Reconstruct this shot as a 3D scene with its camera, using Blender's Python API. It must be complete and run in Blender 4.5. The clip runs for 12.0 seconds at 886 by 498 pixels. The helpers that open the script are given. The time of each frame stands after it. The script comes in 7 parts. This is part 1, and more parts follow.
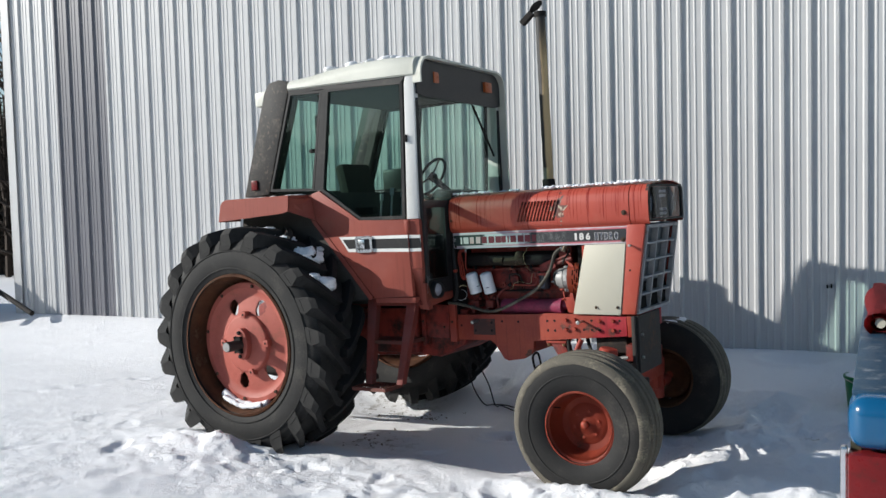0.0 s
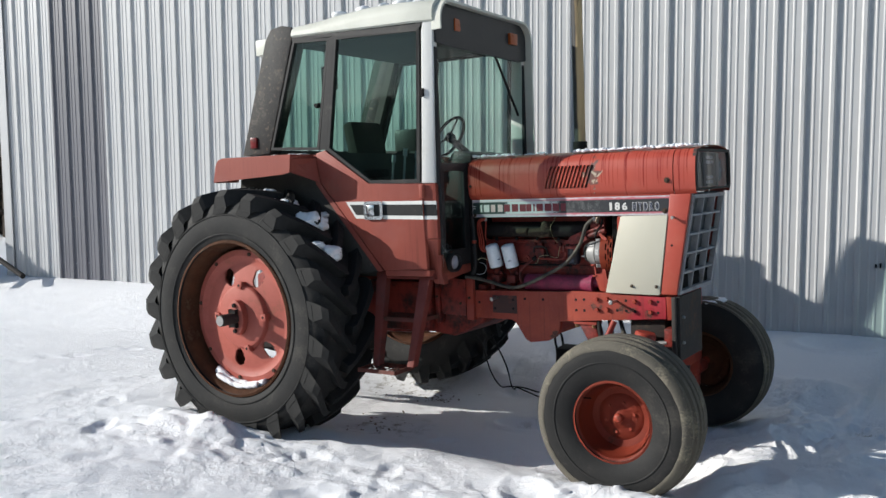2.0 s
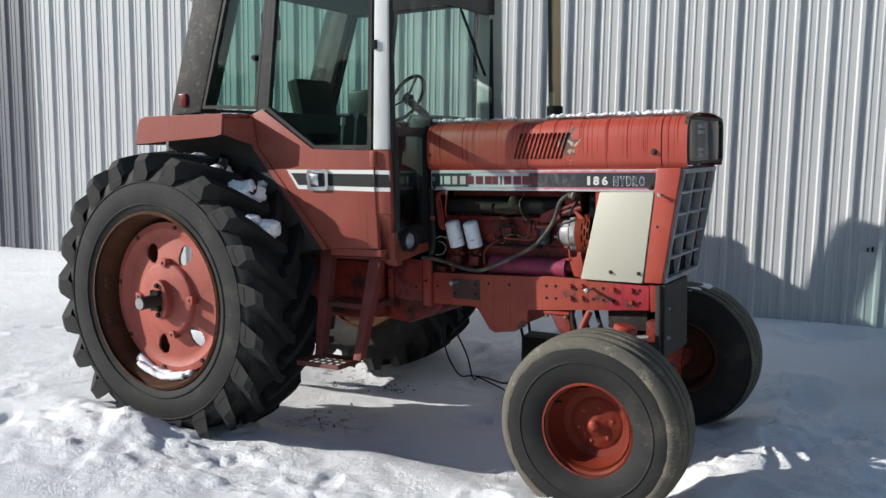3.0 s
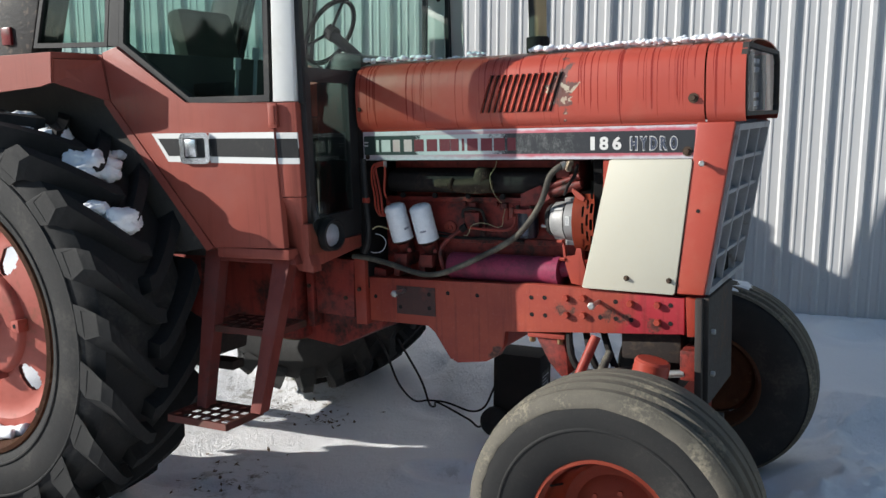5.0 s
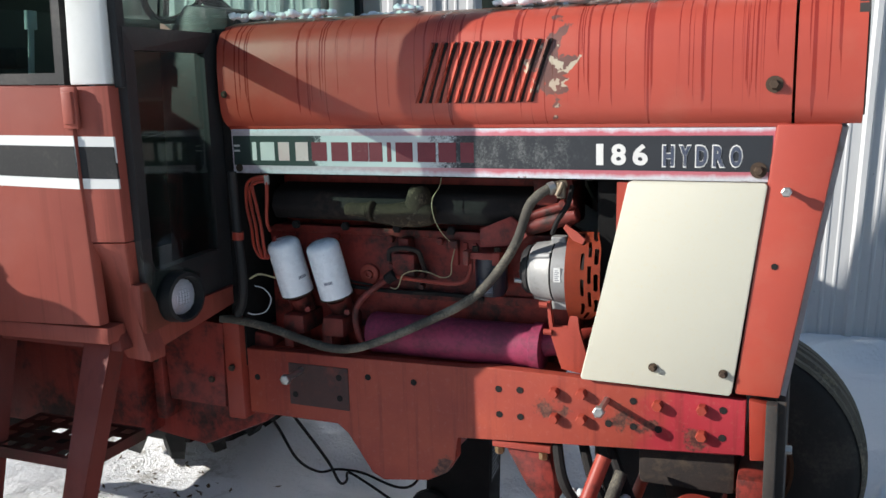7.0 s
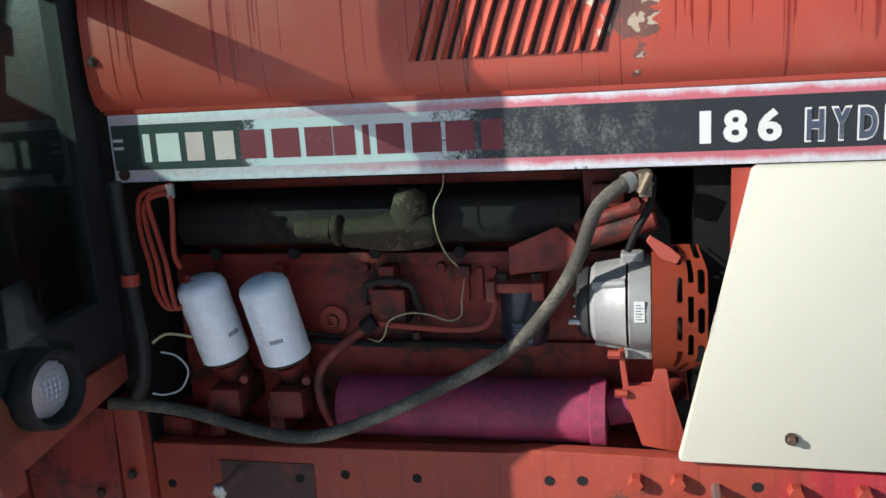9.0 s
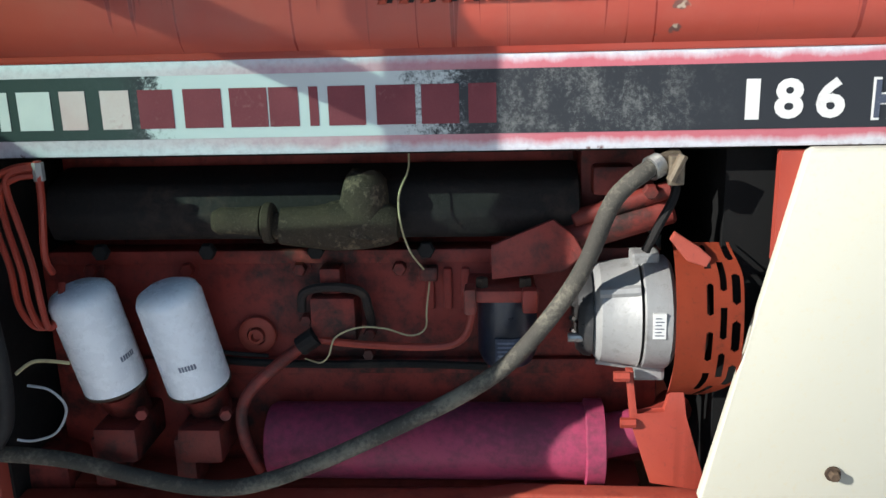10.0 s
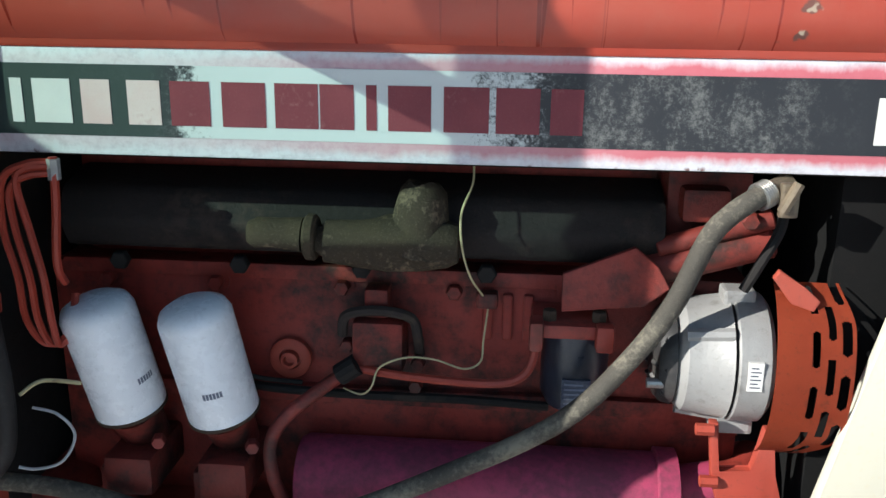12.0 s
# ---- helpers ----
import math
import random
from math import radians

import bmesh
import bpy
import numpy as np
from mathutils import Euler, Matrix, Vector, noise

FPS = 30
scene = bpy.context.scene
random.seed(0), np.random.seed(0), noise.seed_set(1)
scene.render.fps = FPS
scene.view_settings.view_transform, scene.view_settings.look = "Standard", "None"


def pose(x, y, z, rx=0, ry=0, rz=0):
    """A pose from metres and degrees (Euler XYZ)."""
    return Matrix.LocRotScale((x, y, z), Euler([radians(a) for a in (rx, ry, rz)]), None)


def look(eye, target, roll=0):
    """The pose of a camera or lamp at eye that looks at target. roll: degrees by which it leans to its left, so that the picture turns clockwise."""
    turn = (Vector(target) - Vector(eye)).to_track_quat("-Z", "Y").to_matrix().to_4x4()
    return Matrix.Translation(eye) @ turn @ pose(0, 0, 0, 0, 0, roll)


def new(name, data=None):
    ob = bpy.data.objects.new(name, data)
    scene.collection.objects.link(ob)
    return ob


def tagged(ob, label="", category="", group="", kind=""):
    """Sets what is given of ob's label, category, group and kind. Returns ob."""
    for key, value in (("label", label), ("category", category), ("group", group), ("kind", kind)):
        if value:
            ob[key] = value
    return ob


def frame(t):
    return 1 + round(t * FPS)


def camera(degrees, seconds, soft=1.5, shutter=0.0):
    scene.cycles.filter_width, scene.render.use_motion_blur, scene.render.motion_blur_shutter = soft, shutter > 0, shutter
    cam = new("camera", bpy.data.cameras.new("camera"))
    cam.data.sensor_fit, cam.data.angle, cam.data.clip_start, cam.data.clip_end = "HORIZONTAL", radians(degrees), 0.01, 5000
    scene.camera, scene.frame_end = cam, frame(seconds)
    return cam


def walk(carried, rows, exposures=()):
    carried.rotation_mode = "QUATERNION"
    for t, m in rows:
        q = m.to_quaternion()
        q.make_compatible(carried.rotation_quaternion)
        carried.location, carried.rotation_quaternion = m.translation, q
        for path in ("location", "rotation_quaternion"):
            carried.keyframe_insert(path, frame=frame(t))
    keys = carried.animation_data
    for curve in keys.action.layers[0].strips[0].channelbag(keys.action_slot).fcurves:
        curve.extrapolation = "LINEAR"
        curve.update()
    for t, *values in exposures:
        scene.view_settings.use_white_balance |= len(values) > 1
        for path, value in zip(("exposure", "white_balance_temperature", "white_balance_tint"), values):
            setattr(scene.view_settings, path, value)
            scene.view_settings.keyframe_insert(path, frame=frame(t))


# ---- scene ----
cam = camera(52.7, 12.0)
PATH = [
    (0, (4.935, -5.879, 1.854), (3.857, -4.199, 1.742), -1.5),
    (0.5, (4.888, -5.838, 1.848), (3.816, -4.153, 1.734), -0.8),
    (1, (4.767, -5.775, 1.849), (3.703, -4.086, 1.72), -0.7),
    (1.5, (4.617, -5.643, 1.852), (3.565, -3.95, 1.68), -0.9),
    (2, (4.538, -5.386, 1.823), (3.448, -3.719, 1.639), -0.4),
    (2.5, (4.403, -5.08, 1.816), (3.316, -3.413, 1.618), 0.7),
    (3, (4.204, -4.77, 1.807), (3.187, -3.067, 1.553), 0.8),
    (3.2, (4.13, -4.621, 1.76), (3.134, -2.906, 1.5), 0.6),
    (4.8, (3.568, -3.49, 1.774), (2.61, -1.767, 1.435), -0.1),
    (5, (3.5, -3.398, 1.72), (2.559, -1.663, 1.396), 0.1),
    (5.5, (3.343, -3.08, 1.741), (2.464, -1.32, 1.384), 0.1),
    (6, (3.158, -2.817, 1.731), (2.339, -1.031, 1.36), 0.3),
    (6.5, (3.02, -2.574, 1.751), (2.247, -0.77, 1.365), 0.1),
    (7, (2.873, -2.31, 1.771), (2.135, -0.496, 1.365), 0.4),
    (9, (2.372, -1.701, 1.705), (1.924, 0.195, 1.257), -1.5),
    (9.5, (2.289, -1.553, 1.701), (1.898, 0.334, 1.166), -0.5),
    (10, (2.155, -1.416, 1.68), (2.036, 0.509, 1.151), 0.6),
    (10.5, (2.104, -1.328, 1.68), (2.133, 0.596, 1.132), 0.8),
    (11, (2.087, -1.294, 1.68), (2.114, 0.626, 1.122), 2.1),
    (11.5, (2.091, -1.275, 1.689), (2.069, 0.641, 1.114), 2.8),
    (12, (2.085, -1.273, 1.682), (1.938, 0.642, 1.125), 2.9),
]
EXPOSURES = [(0, 0.20, 6450, 8), (3, 0.19, 6450, 8), (5, 0.40, 6450, 8), (6, 0.64, 6450, 8), (7, 0.58, 6450, 8), (9, 0.58, 6300, 6), (9.5, 0.74, 6250, 6), (10.5, 0.68, 6400, 6), (12, 0.85, 6400, 6)]
walk(cam, [(t, look(eye, target, roll)) for t, eye, target, roll in PATH], EXPOSURES)

# ---- light ----
SUN_WAY = Vector((1.0, 0.61, -0.465))
world = bpy.data.worlds.new("world")
scene.world = world
world.use_nodes = True
sky = world.node_tree.nodes.new("ShaderNodeTexSky")
sky.sky_type = "NISHITA"
sky.sun_disc = False
sky.dust_density = 0.1
sky.air_density = 1.0
sky.sun_elevation = math.atan2(0.465, 1.171)
sky.sun_rotation = math.atan2(-1.0, -0.61)
backing = world.node_tree.nodes["Background"]
backing.inputs["Strength"].default_value = 0.092
world.node_tree.links.new(sky.outputs[0], backing.inputs["Color"])
sun = new("sun", bpy.data.lights.new("sun", "SUN"))
sun.data.energy = 5.0
sun.data.angle = radians(0.5)
sun.data.color = (1.0, 0.96, 0.91)
sun.matrix_world = look((-30, -14, 11), Vector((-30, -14, 11)) + SUN_WAY)

# ---- materials ----
def shader(name):
    m = bpy.data.materials.new(name)
    m.use_nodes = True
    nt = m.node_tree
    return m, nt, nt.nodes["Principled BSDF"]


def node(nt, kind, **values):
    n = nt.nodes.new("ShaderNode" + kind)
    for key, value in values.items():
        n.inputs[key.replace("_", " ")].default_value = value
    return n


def coords(nt, scale=(1, 1, 1), offset=(0, 0, 0)):
    tc = nt.nodes.new("ShaderNodeTexCoord")
    mp = nt.nodes.new("ShaderNodeMapping")
    mp.inputs["Scale"].default_value = scale
    mp.inputs["Location"].default_value = offset
    nt.links.new(tc.outputs["Object"], mp.inputs["Vector"])
    return mp.outputs[0]


def grain(nt, vec, scale, detail=4.0, rough=0.6):
    n = node(nt, "TexNoise", Scale=scale, Detail=detail, Roughness=rough)
    nt.links.new(vec, n.inputs["Vector"])
    return n.outputs["Fac"]


def ramp(nt, fac, lo, hi):
    n = nt.nodes.new("ShaderNodeMapRange")
    n.inputs["From Min"].default_value = lo
    n.inputs["From Max"].default_value = hi
    n.clamp = True
    nt.links.new(fac, n.inputs["Value"])
    return n.outputs[0]


def maths(nt, op, a, b=0.0):
    n = nt.nodes.new("ShaderNodeMath")
    n.operation = op
    for k, v in ((0, a), (1, b)):
        if isinstance(v, (int, float)):
            n.inputs[k].default_value = v
        else:
            nt.links.new(v, n.inputs[k])
    return n.outputs[0]


def blend(nt, fac, a, b):
    n = nt.nodes.new("ShaderNodeMix")
    n.data_type = "RGBA"
    for slot, v in ((0, fac), (6, a), (7, b)):
        if isinstance(v, (int, float)):
            n.inputs[slot].default_value = v
        elif isinstance(v, tuple):
            n.inputs[slot].default_value = (*v[:3], 1)
        else:
            nt.links.new(v, n.inputs[slot])
    return n.outputs[2]


def bumped(nt, bsdf, height, strength=0.3, distance=0.01):
    b = node(nt, "Bump", Strength=strength, Distance=distance)
    nt.links.new(height, b.inputs["Height"])
    nt.links.new(b.outputs[0], bsdf.inputs["Normal"])


def painted(name, col, col2, dirt, rough=0.45, metal=0.0, big=3.0, fine=40.0, amount=0.55, bump=0.15, chips=None, grime=1.0, spec=0.25, runs=0.0):
    """Paint, cast metal or rubber: two tones, dirt in patches, chips, fine relief."""
    m, nt, b = shader(name)
    v = coords(nt)
    wide, small = grain(nt, v, big, 5), grain(nt, v, fine, 6, 0.7)
    c = blend(nt, ramp(nt, wide, 0.35, 0.68), col, col2)
    mask = maths(nt, "MULTIPLY", ramp(nt, maths(nt, "ADD", maths(nt, "MULTIPLY", wide, 0.6), maths(nt, "MULTIPLY", small, 0.4)), amount, amount + 0.12), grime)
    c = blend(nt, mask, c, dirt)
    # fine specks, and long runs of dirty water where the paint has them
    speck = grain(nt, coords(nt, offset=(9.1, 4.2, 2.7)), fine * 3.5, 4, 0.75)
    c = blend(nt, maths(nt, "MULTIPLY", ramp(nt, speck, 0.56, 0.68), 0.35 * min(grime, 1.0)), c, dirt)
    if runs:
        run = grain(nt, coords(nt, (42, 42, 1.3), (0.7, 0.2, 0.1)), 1.0, 4, 0.6)
        fade = grain(nt, coords(nt, (2.2, 2.2, 3.0), (5.0, 1.0, 0.0)), 1.0, 3)
        c = blend(nt, maths(nt, "MULTIPLY", maths(nt, "MULTIPLY", ramp(nt, run, 0.52, 0.62), ramp(nt, fade, 0.40, 0.62)), runs), c, tuple(0.55 * q for q in col))
        c = blend(nt, maths(nt, "MULTIPLY", ramp(nt, fade, 0.48, 0.34), 0.35 * runs), c, tuple(0.6 * q + 0.09 for q in col))
    if chips:
        spot = grain(nt, coords(nt, offset=(3.1, 1.7, 0.4)), big * 3.2, 8, 0.65)
        c = blend(nt, ramp(nt, spot, chips[0], chips[0] + 0.015), c, chips[1])
    nt.links.new(c, b.inputs["Base Color"])
    nt.links.new(maths(nt, "ADD", maths(nt, "MULTIPLY", small, 0.3), rough - 0.15), b.inputs["Roughness"])
    b.inputs["Metallic"].default_value = metal
    b.inputs["Specular IOR Level"].default_value = spec
    bumped(nt, b, small, bump, 0.004)
    return m


RED, RED2, RUST = (0.33, 0.046, 0.026), (0.25, 0.034, 0.023), (0.085, 0.042, 0.025)
red_paint = painted("red_paint", RED, RED2, (0.20, 0.06, 0.045), 0.38, amount=0.58, grime=0.6, chips=(0.71, RUST), runs=0.5)
cab_red = painted("cab_red", (0.29, 0.072, 0.050), (0.245, 0.056, 0.042), (0.20, 0.085, 0.065), 0.5, grime=0.6, fine=70, runs=0.45, chips=(0.735, (0.11, 0.05, 0.035)))
wheel_red = painted("wheel_red", (0.40, 0.108, 0.082), (0.34, 0.085, 0.064), (0.25, 0.09, 0.06), 0.55, big=5, chips=(0.72, RUST))
rim_red = painted("rim_red", (0.36, 0.065, 0.035), (0.30, 0.05, 0.03), RUST, 0.5, big=6, amount=0.56)
# rust of the rear rims, also the shaded tone of the far front wheel
rusty_rim = painted("rusty_rim", (0.17, 0.075, 0.040), (0.09, 0.042, 0.026), (0.24, 0.15, 0.09), 0.8, big=8, bump=0.4)
engine_red = painted("engine_red", (0.27, 0.036, 0.026), (0.165, 0.025, 0.019), (0.035, 0.016, 0.013), 0.55, big=6, amount=0.48, bump=0.5, runs=0.6)
greasy_red = painted("greasy_red", (0.17, 0.028, 0.021), (0.085, 0.020, 0.017), (0.030, 0.018, 0.015), 0.5, big=14, amount=0.48, bump=0.5)
frame_red = painted("frame_red", (0.34, 0.056, 0.032), (0.27, 0.042, 0.032), (0.10, 0.035, 0.026), 0.45, big=4, amount=0.57, chips=(0.70, (0.05, 0.04, 0.035)), runs=0.7)
cast_dark = painted("cast_dark", (0.040, 0.030, 0.026), (0.022, 0.018, 0.017), (0.07, 0.05, 0.035), 0.8, big=8, bump=0.5)
# near-black for sooty or black parts and for strips painted as shade
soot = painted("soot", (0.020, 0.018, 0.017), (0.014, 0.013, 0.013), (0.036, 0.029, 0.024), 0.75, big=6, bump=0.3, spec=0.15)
manifold_brown = painted("manifold_brown", (0.020, 0.016, 0.015), (0.014, 0.012, 0.012), (0.045, 0.032, 0.026), 0.8, big=9, fine=60, amount=0.52, bump=0.5)
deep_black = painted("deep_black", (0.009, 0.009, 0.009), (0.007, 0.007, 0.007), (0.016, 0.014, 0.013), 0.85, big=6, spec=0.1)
elbow_iron = painted("elbow_iron", (0.050, 0.037, 0.023), (0.030, 0.023, 0.017), (0.20, 0.15, 0.10), 0.9, big=22, fine=130, amount=0.53, bump=0.6)
pink_paint = painted("pink_paint", (0.33, 0.044, 0.092), (0.25, 0.036, 0.085), (0.13, 0.035, 0.055), 0.5, big=6, fine=90, amount=0.46, grime=0.8)
rubber = painted("rubber", (0.016, 0.016, 0.016), (0.024, 0.023, 0.022), (0.060, 0.055, 0.048), 0.72, big=4, fine=60, amount=0.53, bump=0.3, grime=0.8)
tread_rubber = painted("tread_rubber", (0.014, 0.014, 0.014), (0.020, 0.0195, 0.019), (0.055, 0.052, 0.047), 0.75, big=5, fine=50, amount=0.57, bump=0.35, grime=0.8)
hose_rubber = painted("hose_rubber", (0.052, 0.047, 0.040), (0.085, 0.077, 0.063), (0.19, 0.17, 0.13), 0.75, big=7, fine=160, amount=0.50, bump=0.5)
black_trim = painted("black_trim", (0.016, 0.016, 0.017), (0.022, 0.022, 0.022), (0.05, 0.046, 0.042), 0.55, big=4)
pillar_black = painted("pillar_black", (0.030, 0.029, 0.028), (0.042, 0.039, 0.036), (0.11, 0.095, 0.08), 0.6, big=9, fine=70, amount=0.55, bump=0.7, chips=(0.585, (0.10, 0.080, 0.064)))
dark_plastic = painted("dark_plastic", (0.024, 0.024, 0.025), (0.032, 0.031, 0.031), (0.06, 0.055, 0.05), 0.42, fine=90)
white_paint = painted("white_paint", (0.68, 0.68, 0.66), (0.63, 0.63, 0.60), (0.55, 0.54, 0.50), 0.4, grime=0.5)
roof_cream = painted("roof_cream", (0.64, 0.64, 0.57), (0.58, 0.58, 0.51), (0.50, 0.49, 0.42), 0.45, grime=0.5)
cream_panel = painted("cream_panel", (0.52, 0.495, 0.405), (0.50, 0.48, 0.40), (0.53, 0.45, 0.29), 0.42, big=2.2, amount=0.60, bump=0.08)
filter_white = painted("filter_white", (0.88, 0.90, 0.93), (0.85, 0.875, 0.91), (0.45, 0.44, 0.43), 0.27, big=9, amount=0.66, bump=0.03, grime=0.6, spec=0.6)
alloy = painted("alloy", (0.31, 0.305, 0.295), (0.26, 0.255, 0.25), (0.15, 0.14, 0.125), 0.5, metal=0.2, big=14, bump=0.3)
guard_orange = painted("guard_orange", (0.36, 0.062, 0.026), (0.30, 0.05, 0.024), RUST, 0.5, big=9, amount=0.56)
steel = painted("steel", (0.50, 0.50, 0.48), (0.40, 0.40, 0.38), (0.2, 0.17, 0.13), 0.4, metal=0.9, big=20)
chrome = painted("chrome", (0.72, 0.73, 0.74), (0.66, 0.67, 0.68), (0.4, 0.4, 0.4), 0.22, metal=1.0, big=9)
bolt_rust = painted("bolt_rust", (0.07, 0.045, 0.03), (0.045, 0.03, 0.022), (0.12, 0.08, 0.05), 0.8, big=30)
brass = painted("brass", (0.45, 0.30, 0.16), (0.36, 0.24, 0.13), (0.2, 0.13, 0.08), 0.4, metal=0.8, big=30)
wire_cream = painted("wire_cream", (0.50, 0.44, 0.26), (0.42, 0.36, 0.2), (0.2, 0.15, 0.1), 0.6, big=30)
seat_cloth = painted("seat_cloth", (0.055, 0.052, 0.045), (0.042, 0.040, 0.036), (0.075, 0.070, 0.06), 0.9, big=8, fine=200, bump=0.6)
liner = painted("liner", (0.07, 0.068, 0.064), (0.09, 0.087, 0.08), (0.12, 0.11, 0.10), 0.9, fine=150)
plate_grey = painted("plate_grey", (0.050, 0.044, 0.040), (0.036, 0.032, 0.030), (0.10, 0.06, 0.04), 0.65, big=5, amount=0.54, bump=0.3)
grille_grey = painted("grille_grey", (0.34, 0.34, 0.35), (0.26, 0.26, 0.27), (0.16, 0.13, 0.11), 0.5, big=8, amount=0.56)
worn_red = painted("worn_red", (0.075, 0.038, 0.034), (0.05, 0.032, 0.03), (0.15, 0.045, 0.035), 0.6, big=9, amount=0.50, bump=0.2)
amber = painted("amber", (0.36, 0.085, 0.018), (0.30, 0.065, 0.018), (0.2, 0.06, 0.025), 0.3)
red_lens = painted("red_lens", (0.16, 0.012, 0.014), (0.12, 0.01, 0.012), (0.07, 0.02, 0.015), 0.3, big=20, grime=0.8)
truck_blue = painted("truck_blue", (0.004, 0.085, 0.20), (0.004, 0.07, 0.17), (0.015, 0.07, 0.13), 0.2, grime=0.3, bump=0.03, spec=0.6)
olive_side = painted("olive_side", (0.075, 0.07, 0.045), (0.06, 0.055, 0.035), (0.06, 0.05, 0.03), 0.5)
red_cloth = painted("red_cloth", (0.30, 0.035, 0.04), (0.24, 0.03, 0.035), (0.2, 0.03, 0.03), 0.8, big=8, fine=160, bump=0.5)
bucket_green = painted("bucket_green", (0.012, 0.16, 0.045), (0.010, 0.13, 0.04), (0.03, 0.1, 0.04), 0.35)
brown_wood = painted("brown_wood", (0.055, 0.034, 0.022), (0.04, 0.025, 0.017), (0.09, 0.065, 0.045), 0.8)
yellow_label = painted("yellow_label", (0.55, 0.40, 0.04), (0.5, 0.36, 0.04), (0.2, 0.15, 0.05), 0.5)
letter_white = painted("letter_white", (0.64, 0.63, 0.60), (0.58, 0.57, 0.55), (0.5, 0.45, 0.44), 0.45, big=12, fine=150, amount=0.56)
letter_pink = painted("letter_pink", (0.62, 0.44, 0.42), (0.66, 0.55, 0.52), (0.45, 0.2, 0.2), 0.45, big=12, fine=150, amount=0.56)
letter_red = painted("letter_red", (0.21, 0.045, 0.055), (0.17, 0.035, 0.045), (0.30, 0.12, 0.12), 0.45, big=12, fine=150, amount=0.6)
ink = painted("ink", (0.06, 0.07, 0.10), (0.05, 0.06, 0.09), (0.2, 0.2, 0.22), 0.5, big=30)
navy = painted("navy", (0.016, 0.022, 0.036), (0.012, 0.017, 0.028), (0.035, 0.034, 0.036), 0.32, big=12, spec=0.5)
print_blue = painted("print_blue", (0.16, 0.18, 0.24), (0.13, 0.15, 0.20), (0.3, 0.3, 0.33), 0.5, big=30)
grey_ink = painted("grey_ink", (0.42, 0.43, 0.45), (0.36, 0.37, 0.38), (0.5, 0.5, 0.5), 0.5, big=30)
bark = painted("bark", (0.060, 0.046, 0.036), (0.04, 0.031, 0.025), (0.1, 0.085, 0.07), 0.9, big=8, bump=0.6)


def hood_material():
    """Red hood: rain streaks that run down from the top edge, and bare chipped spots."""
    m, nt, b = shader("hood_red")
    v = coords(nt)
    wide, small = grain(nt, v, 3.0, 5), grain(nt, v, 60.0, 6, 0.7)
    c = blend(nt, ramp(nt, wide, 0.35, 0.68), (0.40, 0.062, 0.036), (0.34, 0.050, 0.032))
    sep = nt.nodes.new("ShaderNodeSeparateXYZ")
    nt.links.new(coords(nt), sep.inputs[0])
    streak = grain(nt, coords(nt, (85, 1, 0.6)), 1.0, 3, 0.55)
    lengths = grain(nt, coords(nt, (44, 0.1, 0.02), (7, 0, 0)), 1.0, 1, 0.5)
    drop = ramp(nt, maths(nt, "SUBTRACT", sep.outputs["Z"], maths(nt, "SUBTRACT", 1.985, maths(nt, "MULTIPLY", lengths, 0.75))), 0.0, 0.012)
    wet = maths(nt, "MULTIPLY", ramp(nt, streak, 0.572, 0.605), drop)
    c = blend(nt, maths(nt, "MULTIPLY", wet, 0.85), c, (0.20, 0.020, 0.014))
    # a bare patch beside the louvres
    near = nt.nodes.new("ShaderNodeVectorMath")
    near.operation = "DISTANCE"
    nt.links.new(coords(nt, (1.25, 1.0, 0.5), (-0.25 * 2.372, 0, 0)), near.inputs[0])
    near.inputs[1].default_value = (2.372, -0.377, 0.5 * 1.690)
    patch = ramp(nt, maths(nt, "ADD", near.outputs["Value"], maths(nt, "MULTIPLY", grain(nt, coords(nt), 24, 3, 0.55), 0.20)), 0.148, 0.142)
    c = blend(nt, patch, c, blend(nt, ramp(nt, grain(nt, coords(nt, offset=(2, 7, 3)), 30, 3, 0.5), 0.56, 0.58), (0.12, 0.055, 0.045), (0.42, 0.36, 0.27)))
    chip = grain(nt, coords(nt, offset=(3.1, 1.7, 0.4)), 11, 8, 0.7)
    c = blend(nt, ramp(nt, chip, 0.70, 0.715), c, (0.10, 0.05, 0.03))
    dusty = grain(nt, coords(nt, offset=(1.1, 0.3, 2.4)), 5.0, 6, 0.65)
    c = blend(nt, maths(nt, "MULTIPLY", ramp(nt, dusty, 0.50, 0.70), 0.35), c, (0.40, 0.13, 0.085))
    top = maths(nt, "MULTIPLY", ramp(nt, sep.outputs["Z"], 1.806, 1.815), ramp(nt, dusty, 0.40, 0.52))
    c = blend(nt, maths(nt, "MULTIPLY", top, 0.85), c, blend(nt, small, (0.11, 0.055, 0.025), (0.24, 0.12, 0.05)))
    nt.links.new(c, b.inputs["Base Color"])
    nt.links.new(maths(nt, "SUBTRACT", 0.42, maths(nt, "MULTIPLY", wet, 0.18)), b.inputs["Roughness"])
    bumped(nt, b, small, 0.10, 0.003)
    return m


